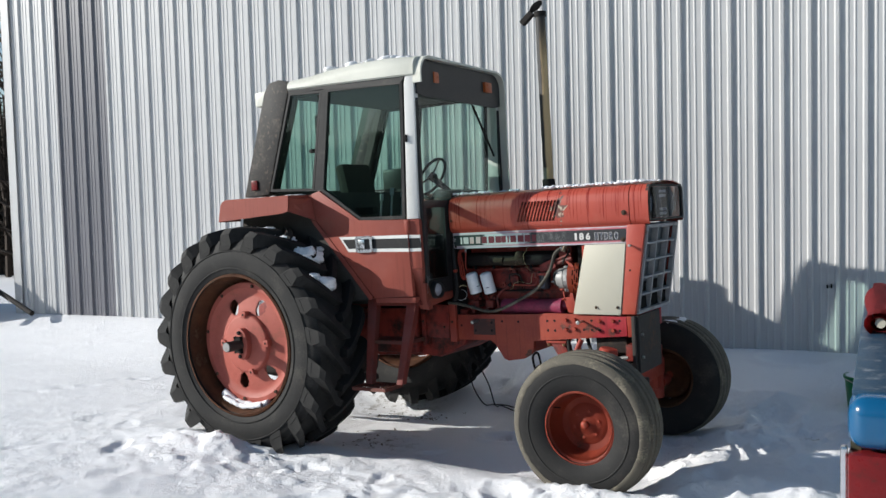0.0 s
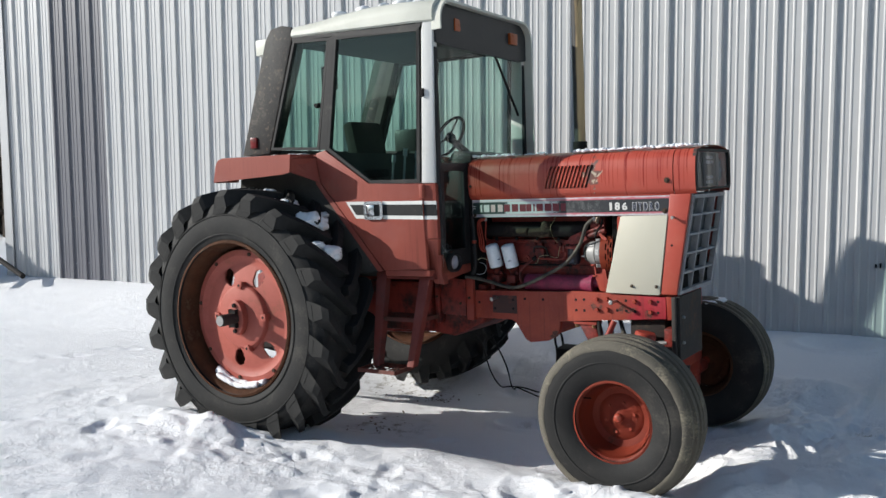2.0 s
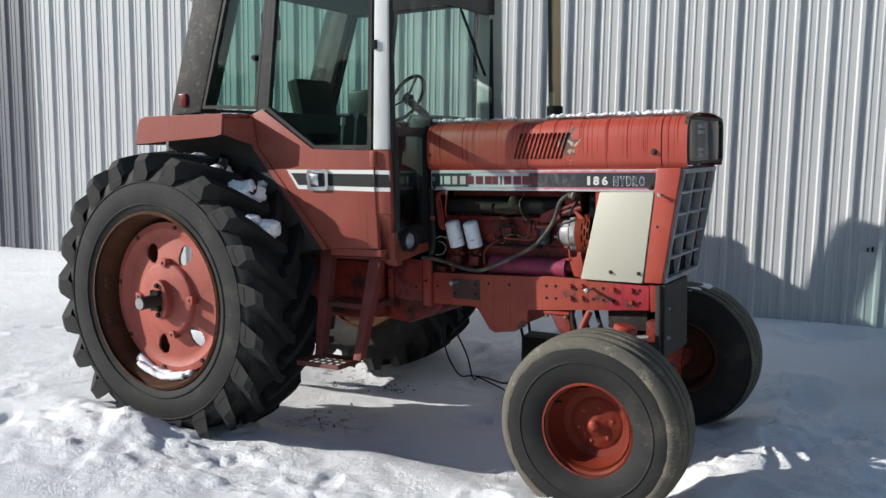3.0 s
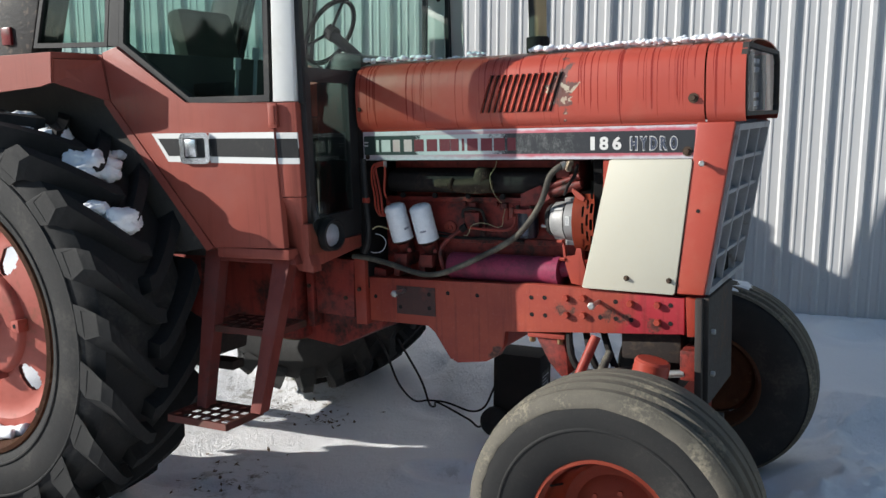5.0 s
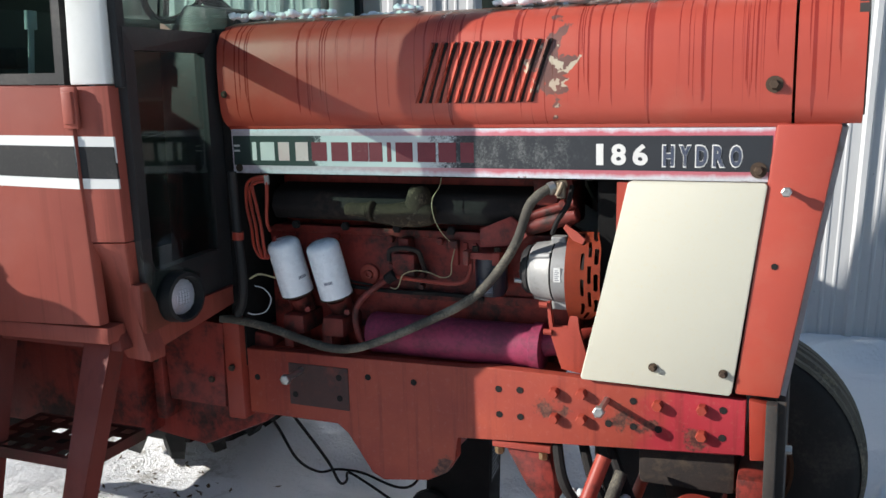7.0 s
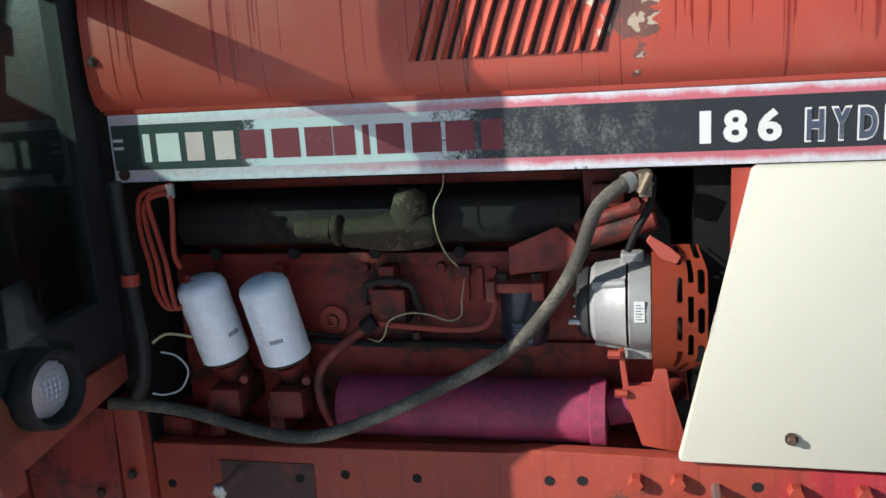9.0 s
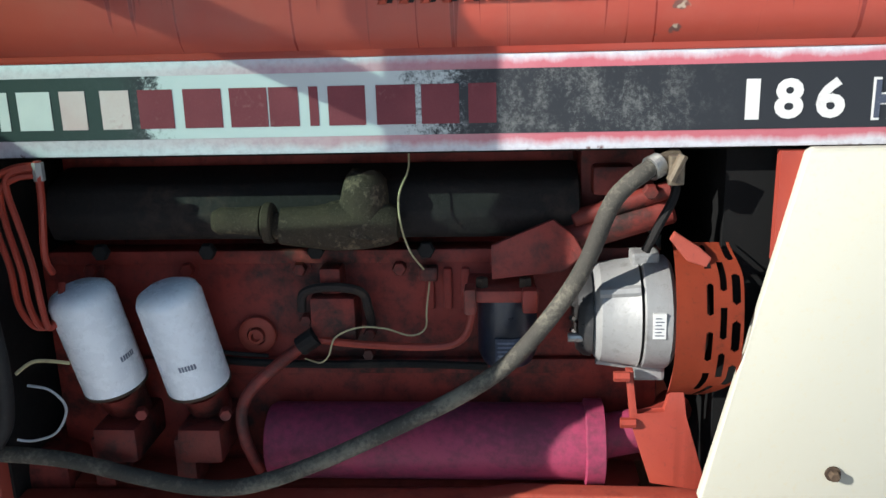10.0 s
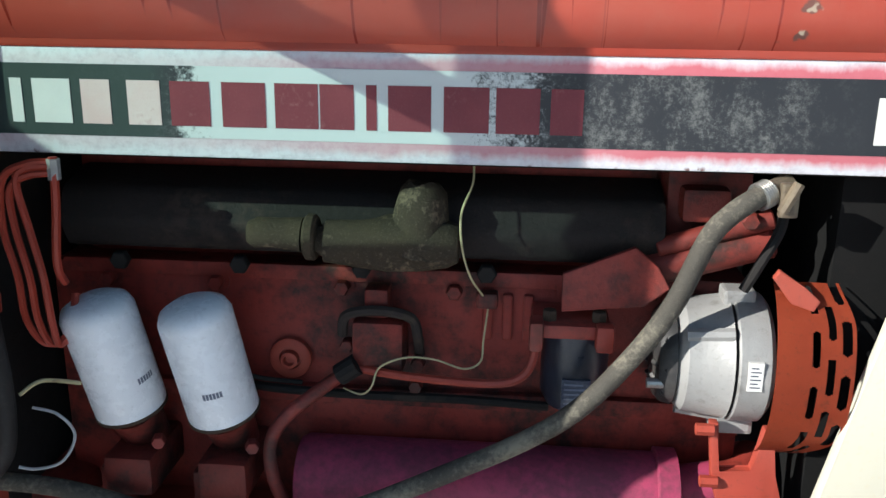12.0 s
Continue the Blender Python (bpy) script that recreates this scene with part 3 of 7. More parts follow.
def ground_height(x, y):
    w = (Vector((x, y, 0)) - WALL_FOOT).dot(WALL_OUT)
    far = min(1.0, 20 / (1 + math.hypot(x - 2, y + 1)))
    z = 0.40 * smooth(1.75, 0.0, w) if w > -0.6 else 0.40
    z += 0.03 * smooth(-2.5, -5.0, x) * smooth(2.2, 0.4, w)
    z += 0.05 * noise.noise((x * 0.5, y * 0.5, 2.0)) * far
    busy = smooth(-2.6, -0.6, x) * smooth(6.5, 4.0, x) * smooth(-4.5, -3.2, y) * smooth(1.9, 1.0, y)
    flat = 1 - 0.85 * math.exp(-(((x - 1.2) / 1.3) ** 2 + ((y - 0.0) / 0.9) ** 2) ** 2)
    fine = noise.fractal((x * 4.0, y * 4.0, 0.3), 1.0, 2.1, 4)
    z += fine * (0.004 + 0.010 * busy * flat)
    if busy > 0.01:
        calm = 0.45 * smooth(1.2, -0.6, x)
        patchy = smooth(-0.45 + calm, 0.25 + calm, noise.noise((x * 1.3, y * 1.7, 7.0)))
        lumps = noise.fractal((x * 13.0, y * 13.0, 4.3), 0.8, 2.1, 4)
        crust = math.exp(-((y + 1.55 - 0.10 * math.sin(2.3 * x)) / 0.34) ** 2) * smooth(-1.0, -0.2, x) * smooth(3.4, 2.4, x)
        slabs = noise.noise((x * 3.2, y * 7.5, 9.0)) + 0.5 * noise.noise((x * 9.0, y * 16.0, 3.0))
        z += crust * (0.020 * smooth(-0.03, 0.08, slabs) - 0.014) + crust * 0.006 * max(0.0, lumps)
        z += max(0.0, lumps - 0.1) * (0.008 + 0.024 * smooth(1.5, 2.8, x) + 0.035 * smooth(2.7, 3.2, x) * smooth(-0.3, 0.4, y)) * busy * flat * patchy
    # the snow lies deeper outside the machine's own footprint
    inside = smooth(-1.15, -0.6, x) * smooth(3.3, 2.8, x) * smooth(-1.0, -0.55, y) * smooth(1.3, 0.9, y)
    z += 0.11 * (1 - inside) * smooth(0.4, 1.75, w)
    for cx, cy, r, a, d in dents:
        dx, dy = x - cx, y - cy
        if abs(dx) < 0.6 and abs(dy) < 0.6:
            u, v = dx * math.cos(a) + dy * math.sin(a), -dx * math.sin(a) + dy * math.cos(a)
            q = (u / (r * 1.9)) ** 2 + (v / r) ** 2
            if q < 4:
                soft = 1.0 - 0.55 * smooth(0.9, 0.2, x)
                z += soft * (-d * math.exp(-q * q) + d * (0.18 + 0.25 * smooth(0.6, 2.0, x)) * math.exp(-(q - 1.9) ** 2 * 3))
    for cx, cy, rx, ry, h in mounds:
        q = ((x - cx) / rx) ** 2 + ((y - cy) / ry) ** 2
        if q < 6:
            z += h * math.exp(-q) * (1 + 0.16 * noise.noise((x * 6, y * 6, 1)) + 0.13 * noise.fractal((x * 17, y * 17, 5), 0.9, 2.0, 3))
    for cx, cy, r, d in ((0.0, 0.90, 0.55, 0.10), (3.72, 0.95, 0.22, 0.08)):   # melted hollows
        q = ((x - cx) / (r * 1.3)) ** 2 + ((y - cy) / r) ** 2
        if q < 6:
            z -= d * math.exp(-q)
    return z - 0.015


def steps_of(lo, hi, fine, reach):
    line = list(np.arange(lo, hi + fine / 2, fine))
    step, a, b = fine, lo, hi
    while b < hi + reach:
        step *= 1.35
        a, b = a - step, b + step
        line = [a] + line + [b]
    return line


def build_ground():
    xs, ys = steps_of(-2.8, 5.0, 0.021, 600), steps_of(-3.3, 2.4, 0.021, 600)
    verts = [(x, y, ground_height(x, y)) for y in ys for x in xs]
    n = len(xs)
    faces = [(j * n + i, j * n + i + 1, (j + 1) * n + i + 1, (j + 1) * n + i) for j in range(len(ys) - 1) for i in range(n - 1)]
    me = bpy.data.meshes.new("ground")
    me.from_pydata(verts, [], faces)
    me.shade_smooth()
    me.materials.append(snow)
    return tagged(new("ground", me), "trodden white snow over frozen gravel, sloping up to the wall", "snow ground", kind="structure")


build_ground()


def panel_mesh(ribs, height):
    """One sheet of ribbed steel: a high rib every 229 mm, two low ones between."""
    p = 0.2286
    line = []
    for k in range(ribs):
        o = k * p
        line += [(o + 0.000, 0.0), (o + 0.014, 0.022), (o + 0.040, 0.022), (o + 0.054, 0.0)]
        for c in (0.112, 0.170):
            line += [(o + c - 0.012, 0.0), (o + c - 0.005, 0.004), (o + c + 0.005, 0.004), (o + c + 0.012, 0.0)]
    line.append((ribs * p, 0.0))
    verts, faces = [], []
    for z in (0.0, height):
        verts += [(x, -h, z) for x, h in line]
    n = len(line)
    faces = [(i, i + 1, n + i + 1, n + i) for i in range(n - 1)]
    me = bpy.data.meshes.new("panel")
    me.from_pydata(verts, [], faces)
    me.materials.append(wall_steel)
    return me


def panel_wall(name, origin, turn, count, height, ribs=4, label="", dull=()):
    """A framed wall with a sheathing board behind and steel sheets as pieces on it."""
    bm = B()
    box(bm, 0, count * ribs * 0.2286, 0.004, 0.15, 0, height)
    wall = part(name, bm, soot, None)
    wall.matrix_basis = Matrix.Translation(origin) @ Matrix.Rotation(turn, 4, "Z")
    tagged(wall, label, "wall", kind="structure")
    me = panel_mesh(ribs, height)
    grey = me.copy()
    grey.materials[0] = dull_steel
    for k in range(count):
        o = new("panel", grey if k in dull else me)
        o.parent = wall
        if k in dull:
            tagged(o, "duller blue-grey replacement sheet")
        o.matrix_basis = pose(k * ribs * 0.2286, 0, 0.0)
    # screws in rows
    bm = B()
    for z in np.arange(0.62, height, 0.61):
        for k in range(count * ribs):
            hexbolt(bm, (k * 0.2286 + 0.075, 0, z + 0.012 * math.sin(k * 2.3)), (0, -1, 0), 0.005, 0.006)
    part("screw", bm, grey_ink, wall)
    return wall


HEIGHT = 6.2
HOLE_AT = 3.53
LABEL = "light grey ribbed steel wall of a farm shed"
MAIN_FROM = -6.920
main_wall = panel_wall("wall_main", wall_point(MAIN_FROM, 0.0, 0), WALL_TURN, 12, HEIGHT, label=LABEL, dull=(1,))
bm = B()
box(bm, -0.06, 0.09, -0.032, -0.024, 0, HEIGHT, 0.002)
box(bm, -0.06, -0.052, -0.032, 0.15, 0, HEIGHT)
trim = part("trim", bm, wall_steel, None)
trim.matrix_basis = Matrix.Translation(wall_point(MAIN_FROM, 0, 0)) @ Matrix.Rotation(WALL_TURN, 4, "Z")
tagged(trim, "pale folded steel corner trim of the shed", "trim", kind="structure")
# two small holes rusted through the sheet
for k in (0, 1):
    bm = box(B(), HOLE_AT - MAIN_FROM + 0.034 * k, HOLE_AT - MAIN_FROM + 0.034 * k + 0.014, -0.0215, -0.0005, 0.962, 0.992 + 0.008 * k)
    part("hole", bm, soot, main_wall, "small dark rust hole")
# closed doorway and roof behind and above the sheets
bm = B()
box(bm, 0, 2.4, 0.05, 0.16, 0, 3.6)
for k in range(8):
    box(bm, k * 0.3 + 0.01, k * 0.3 + 0.29, 0.02, 0.05, 0, 3.6, 0.004)
door = part("door_1", bm, brown_wood, None)
door.matrix_basis = Matrix.Translation(wall_point(MAIN_FROM + 48 * 0.2286, 0, 0)) @ Matrix.Rotation(WALL_TURN, 4, "Z")
tagged(door, "dark brown planked sliding door of the shed", "shed door", kind="structure")

# ---- the tractor ----
LEAN_UP = pose(0, 0, 0.8, 0, -2.1, 0) @ pose(0, 0, -0.8)
tractor = thing("tractor", "old red farm tractor with cream-roofed glass cab", "tractor", LEAN_UP)

HOOD_Y = 0.355
HOOD_SIDE = 0.377      # the hood bulges over the band below it


def round_rect(x0, x1, z0, z1, r, n=5):
    pts = []
    for cx, cz, a in ((x1 - r, z1 - r, 0), (x0 + r, z1 - r, 90), (x0 + r, z0 + r, 180), (x1 - r, z0 + r, 270)):
        for k in range(n + 1):
            t = radians(a + 90 * k / n)
            pts.append((cx + r * math.cos(t), cz + r * math.sin(t)))
    return pts


def hood_section(inset=0.0):
    """Cross section (y, z) of the hood shell, from one lower edge over the top to the other."""
    h = HOOD_Y - inset
    right = [(-h + 0.008, 1.552), (-h - 0.008, 1.566), (-h - 0.018, 1.590), (-h - 0.022, 1.63), (-h - 0.022, 1.70), (-h - 0.015, 1.755), (-h + 0.002, 1.785), (-h + 0.028, 1.804), (-h + 0.075, 1.815)]
    return right + [(-0.15, 1.828), (0, 1.832), (0.15, 1.828)] + [(-y, z) for y, z in right[::-1]]


def shell(bm, section, x0, x1, thick=0.004):
    inner = [(y - thick * (1 if y > 0.1 else -1 if y < -0.1 else 0), z - (0 if i in (0, len(section) - 1) else thick)) for i, (y, z) in enumerate(section)]
    loop = section + inner[::-1]
    rows = [[bm.verts.new((x, y, z)) for y, z in loop] for x in (x0, x1)]
    n = len(loop)
    for i in range(n):
        bm.faces.new((rows[0][i], rows[1][i], rows[1][(i + 1) % n], rows[0][(i + 1) % n]))
    for i in range(len(section) - 1):
        for r in rows:
            bm.faces.new((r[i], r[i + 1], r[n - 2 - i], r[n - 1 - i]))
    return bm


def build_hood():
    hood = part("hood", shell(B(), hood_section(), 1.495, 2.866), hood_red, tractor, "red hood streaked by meltwater", True)
    # louvres: slanted pressed lips, each slot's shade a near-black strip on the skin
    for k in range(12):
        bm = B()
        lo = 2.044 + k * 0.0245
        hi = lo + 0.045
        pts = [(lo, 1.604), (lo + 0.011, 1.604), (hi + 0.011, 1.742), (hi, 1.742)]
        a = [bm.verts.new((x, -HOOD_SIDE + (0.004 if z > 1.7 else 0.0), z)) for x, z in pts]
        c = [bm.verts.new((x + 0.009, -HOOD_SIDE - 0.0075, z)) for x, z in ((pts[0][0], 1.610), (pts[3][0], 1.736))]
        bm.faces.new((a[0], c[0], c[1], a[3])), bm.faces.new((c[0], a[1], a[2], c[1]))
        bm.faces.new((a[0], a[1], c[0])), bm.faces.new((a[3], c[1], a[2]))
        part("louvre", bm, hood_red, hood)
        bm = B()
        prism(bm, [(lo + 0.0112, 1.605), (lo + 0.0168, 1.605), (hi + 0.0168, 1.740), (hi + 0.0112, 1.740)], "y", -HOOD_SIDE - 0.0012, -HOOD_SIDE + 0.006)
        part("slot", bm, soot, hood, "near-black strip painted as a shaded slot")
    # lower lip of the hood side
    bm = B()
    box(bm, 1.50, 2.862, -HOOD_Y + 0.006, -HOOD_Y + 0.02, 1.545, 1.565, 0.003)
    part("lip", bm, red_paint, hood)
    bm = hexbolt(B(), (2.832, -HOOD_SIDE, 1.632), (0, -1, 0), 0.010, 0.012, 0.017)
    part("bolt", bm, bolt_rust, hood)
    bm = hexbolt(B(), (1.512, -HOOD_SIDE, 1.635), (0, -1, 0), 0.006, 0.005, 0.009)
    part("bolt", bm, bolt_rust, hood)
    # nose box with its own sides and top
    bm = shell(B(), hood_section(), 2.872, 2.996)
    nose = part("nose", bm, hood_red, tractor, "red nose cowl with two headlamp boxes", True)
    bm = B()
    w = HOOD_SIDE
    outer = [(-w + 0.02, 1.560), (w - 0.02, 1.560), (w - 0.002, 1.585), (w - 0.002, 1.775), (w - 0.03, 1.815), (-w + 0.03, 1.815), (-w + 0.002, 1.775), (-w + 0.002, 1.585)]
    outer = [(y * 0.972, 1.687 + (z - 1.687) * 0.93) for y, z in outer]
    inner = [(y * 0.945, 1.687 + (z - 1.687) * 0.88) for y, z in outer]
    ring(bm, outer, inner, "x", 2.980, 3.000)
    part("lamp_frame", bm, plate_grey, nose, "grey metal headlamp surround", True)
    bm = B()
    prism(bm, inner, "x", 2.915, 2.922)
    part("backing", bm, dark_plastic, nose)
    bm = B()
    bm.faces.new([bm.verts.new((2.990, y, z)) for y, z in inner])
    part("cover_glass", bm, headlamp_cover, nose, "clear headlamp cover")
    for y in (-0.235, 0.235):
        part("headlight", lathe(B(), (2.923, y, 1.685), (1, 0, 0), [(0, 0.080), (0.022, 0.082), (0.030, 0.074), (0.036, 0.05), (0.040, 0.001)], 24), headlamp_lens, nose, "round clear headlight", True)
    for y in (-0.125, 0.125):
        part("divider", box(B(), 2.923, 2.975, y - 0.028, y + 0.028, 1.585, 1.785, 0.003), plate_grey, nose)
    for y in (-0.04, 0.04):
        for z in (1.61, 1.64, 1.73, 1.76):
            part("bar", box(B(), 2.925, 2.965, y - 0.032, y + 0.032, z - 0.009, z + 0.009, 0.002), grille_grey, nose)
    # slanting grille housing under it
    front = lambda z: 2.868 + (z - 0.965) * (2.962 - 2.868) / (1.545 - 0.965)
    rear_at = lambda z: 2.774 + (z - 0.965) * (2.838 - 2.774) / (1.545 - 0.965)
    for side in (-1, 1):
        bm = B()
        prism(bm, [(rear_at(0.965), 0.965), (front(0.965), 0.965), (front(1.552), 1.552), (rear_at(1.552), 1.552)], "y", side * HOOD_Y, side * (HOOD_Y - 0.03), 0.008)
        post = part("nose_side", bm, hood_red, nose, "red painted nose side panel", True)
        if side < 0:
            part("bolt", lathe(B(), (2.864, -HOOD_Y, 1.417), (0, -1, 0), [(0, 0.006), (0.030, 0.006), (0.030, 0.011), (0.038, 0.011), (0.040, 0.008)], 6), steel, post, "long steel bolt")
            part("hole", lathe(B(), (2.846, -HOOD_Y - 0.0008, 1.255), (0, -1, 0), [(0, 0.007), (0.001, 0.007)], 14), soot, post)
    slope = math.atan2(2.962 - 2.868, 1.545 - 0.965)
    tilt = pose(front(0.965), 0, 0.965, 0, math.degrees(slope), 0)
    tall = (1.545 - 0.965) / math.cos(slope)
    ring_pts = lambda k: [(-HOOD_Y + 0.028 + k, 0.0 + k), (HOOD_Y - 0.028 - k, 0.0 + k), (HOOD_Y - 0.028 - k, tall - k), (-HOOD_Y + 0.028 + k, tall - k)]
    bm = ring(B(), ring_pts(0), ring_pts(0.022), "x", -0.02, 0.012)
    grille = part("grille", bm, grille_grey, tractor, "grey barred radiator grille", place=tilt)
    bm = B()
    box(bm, -0.045, -0.04, -HOOD_Y + 0.03, HOOD_Y - 0.03, 0, tall)
    part("mesh_screen", bm, screen_grey, grille, "fine grey-blue mesh")
    for z in np.linspace(0.01, tall - 0.01, 6)[1:-1]:
        bm = B()
        box(bm, -0.034, 0.004, -HOOD_Y + 0.05, HOOD_Y - 0.05, z - 0.007, z + 0.007, 0.003)
        part("bar", bm, grille_grey, grille)
    for y in np.linspace(-HOOD_Y + 0.03, HOOD_Y - 0.03, 4)[1:-1]:
        bm = B()
        box(bm, -0.034, 0.008, y - 0.007, y + 0.007, 0.022, tall - 0.022, 0.003)
        part("bar", bm, grille_grey, grille)
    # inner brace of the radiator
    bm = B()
    # solid block, its near-black colour deepens the dark bay behind the fan
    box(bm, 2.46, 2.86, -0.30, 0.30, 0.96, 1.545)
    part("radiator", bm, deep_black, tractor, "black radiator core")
    bm = B()
    prism(bm, [(2.511, 1.29), (2.519, 1.28), (2.547, 1.425), (2.512, 1.425)], "y", -0.345, -0.33)
    part("brace", bm, red_paint, tractor)
    # the white side panel
    bm = B()
    prism(bm, [(2.434, 0.972), (2.438, 0.966), (2.764, 0.962), (2.770, 0.97), (2.826, 1.424), (2.822, 1.430), (2.545, 1.430), (2.538, 1.425), (2.49, 1.21)], "y", -HOOD_Y - 0.005, -HOOD_Y + 0.012, 0.003)
    panel = part("side_panel", bm, cream_panel, tractor, "cream painted engine side panel with rusty screws", True)
    for x in (2.600, 2.751):
        part("screw", hexbolt(B(), (x, -HOOD_Y - 0.006, 1.012), (0, -1, 0), 0.007, 0.010, 0.010), bolt_rust, panel)


def letters_mesh(text, size, offset=0.0, extrude=0.0006):
    cu = bpy.data.curves.new("text", "FONT")
    cu.body, cu.size, cu.extrude, cu.offset, cu.resolution_u = text, size, extrude, offset, 3
    ob = bpy.data.objects.new("text", cu)
    scene.collection.objects.link(ob)
    me = bpy.data.meshes.new_from_object(ob.evaluated_get(bpy.context.evaluated_depsgraph_get()))
    bpy.data.objects.remove(ob)
    return me


def write_on(text, material, parent, x0, x1, z0, z1, y, offset=0.0, label=""):
    """Letters that fill the given width and height on the side that faces -y."""
    me = letters_mesh(text, 1.0, offset)
    co = np.array([v.co for v in me.vertices])
    lo, hi = co.min(0), co.max(0)
    for v in me.vertices:
        v.co = Vector((x0 + (v.co.x - lo[0]) / (hi[0] - lo[0]) * (x1 - x0), y - (v.co.z - lo[2]) * 0.5, z0 + (v.co.y - lo[1]) / (hi[1] - lo[1]) * (z1 - z0)))
    me.materials.append(material)
    ob = new("lettering", me)
    ob.parent = parent
    return tagged(ob, label)


def build_band():
    y = -HOOD_Y + 0.012
    bm = B()
    box(bm, 1.503, 2.838, y - 0.004, y + 0.01, 1.431, 1.546, 0.003)
    band = part("decal_band", bm, decal_border, tractor, "hood side band with bleached black and white decals", True)
    bm = B()
    prism(bm, [(1.508, 1.452), (2.832, 1.452), (2.832, 1.528), (1.508, 1.528)], "y", y - 0.0048, y - 0.003)
    part("decal", bm, decal_black, band, "black sticker, bleached to white in the middle")
    # maker's word as plain blocks
    spans = [(1.566, 1.579), (1.591, 1.633), (1.645, 1.677), (1.696, 1.732), (1.743, 1.786), (1.799, 1.846), (1.856, 1.902), (1.904, 1.940), (1.953, 1.964), (1.976, 2.021), (2.034, 2.081), (2.088, 2.133), (2.144, 2.177)]
    for k, (a, b) in enumerate(spans):
        bm = B()
        prism(bm, [(a, 1.465), (b, 1.465), (b, 1.512), (a, 1.512)], "y", y - 0.0056, y - 0.0047)
        part("letter_block", bm, (letter_white, letter_white, letter_pink, letter_pink)[k] if k < 4 else letter_red, band)
    for z in (1.487, 1.500):
        bm = B()
        prism(bm, [(1.510, z), (1.528, z), (1.528, z + 0.005), (1.510, z + 0.005)], "y", y - 0.0056, y - 0.0047)
        part("dash_mark", bm, letter_white, band)
    for digit, d0, d1 in (("1", 2.466, 2.482), ("8", 2.499, 2.532), ("6", 2.546, 2.579)):
        write_on(digit, letter_white, band, d0, d1, 1.463, 1.510, y - 0.0050, 0.035, "white number")
    for k, letter in enumerate("HYDRO"):
        l0 = 2.609 + 0.0346 * k
        write_on(letter, letter_white, band, l0, l0 + 0.0275, 1.460, 1.509, y - 0.0050, 0.07, "white outlined letter")
        write_on(letter, ink, band, l0 + 0.0025, l0 + 0.0250, 1.4628, 1.5062, y - 0.0060, 0.045, "dark filling of the letter")
    part("bolt", hexbolt(B(), (2.807, y - 0.004, 1.456), (0, -1, 0), 0.010, 0.012, 0.017), bolt_rust, band)
    part("bolt", hexbolt(B(), (1.523, y - 0.004, 1.445), (0, -1, 0), 0.006, 0.006, 0.010), bolt_rust, band)
    # far side, closed plainly
    bm = B()
    box(bm, 1.503, 2.838, -y - 0.01, -y + 0.004, 1.431, 1.546, 0.003)
    part("decal_band", bm, decal_border, tractor)
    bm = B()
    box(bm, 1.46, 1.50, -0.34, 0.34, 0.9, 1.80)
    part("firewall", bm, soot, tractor)


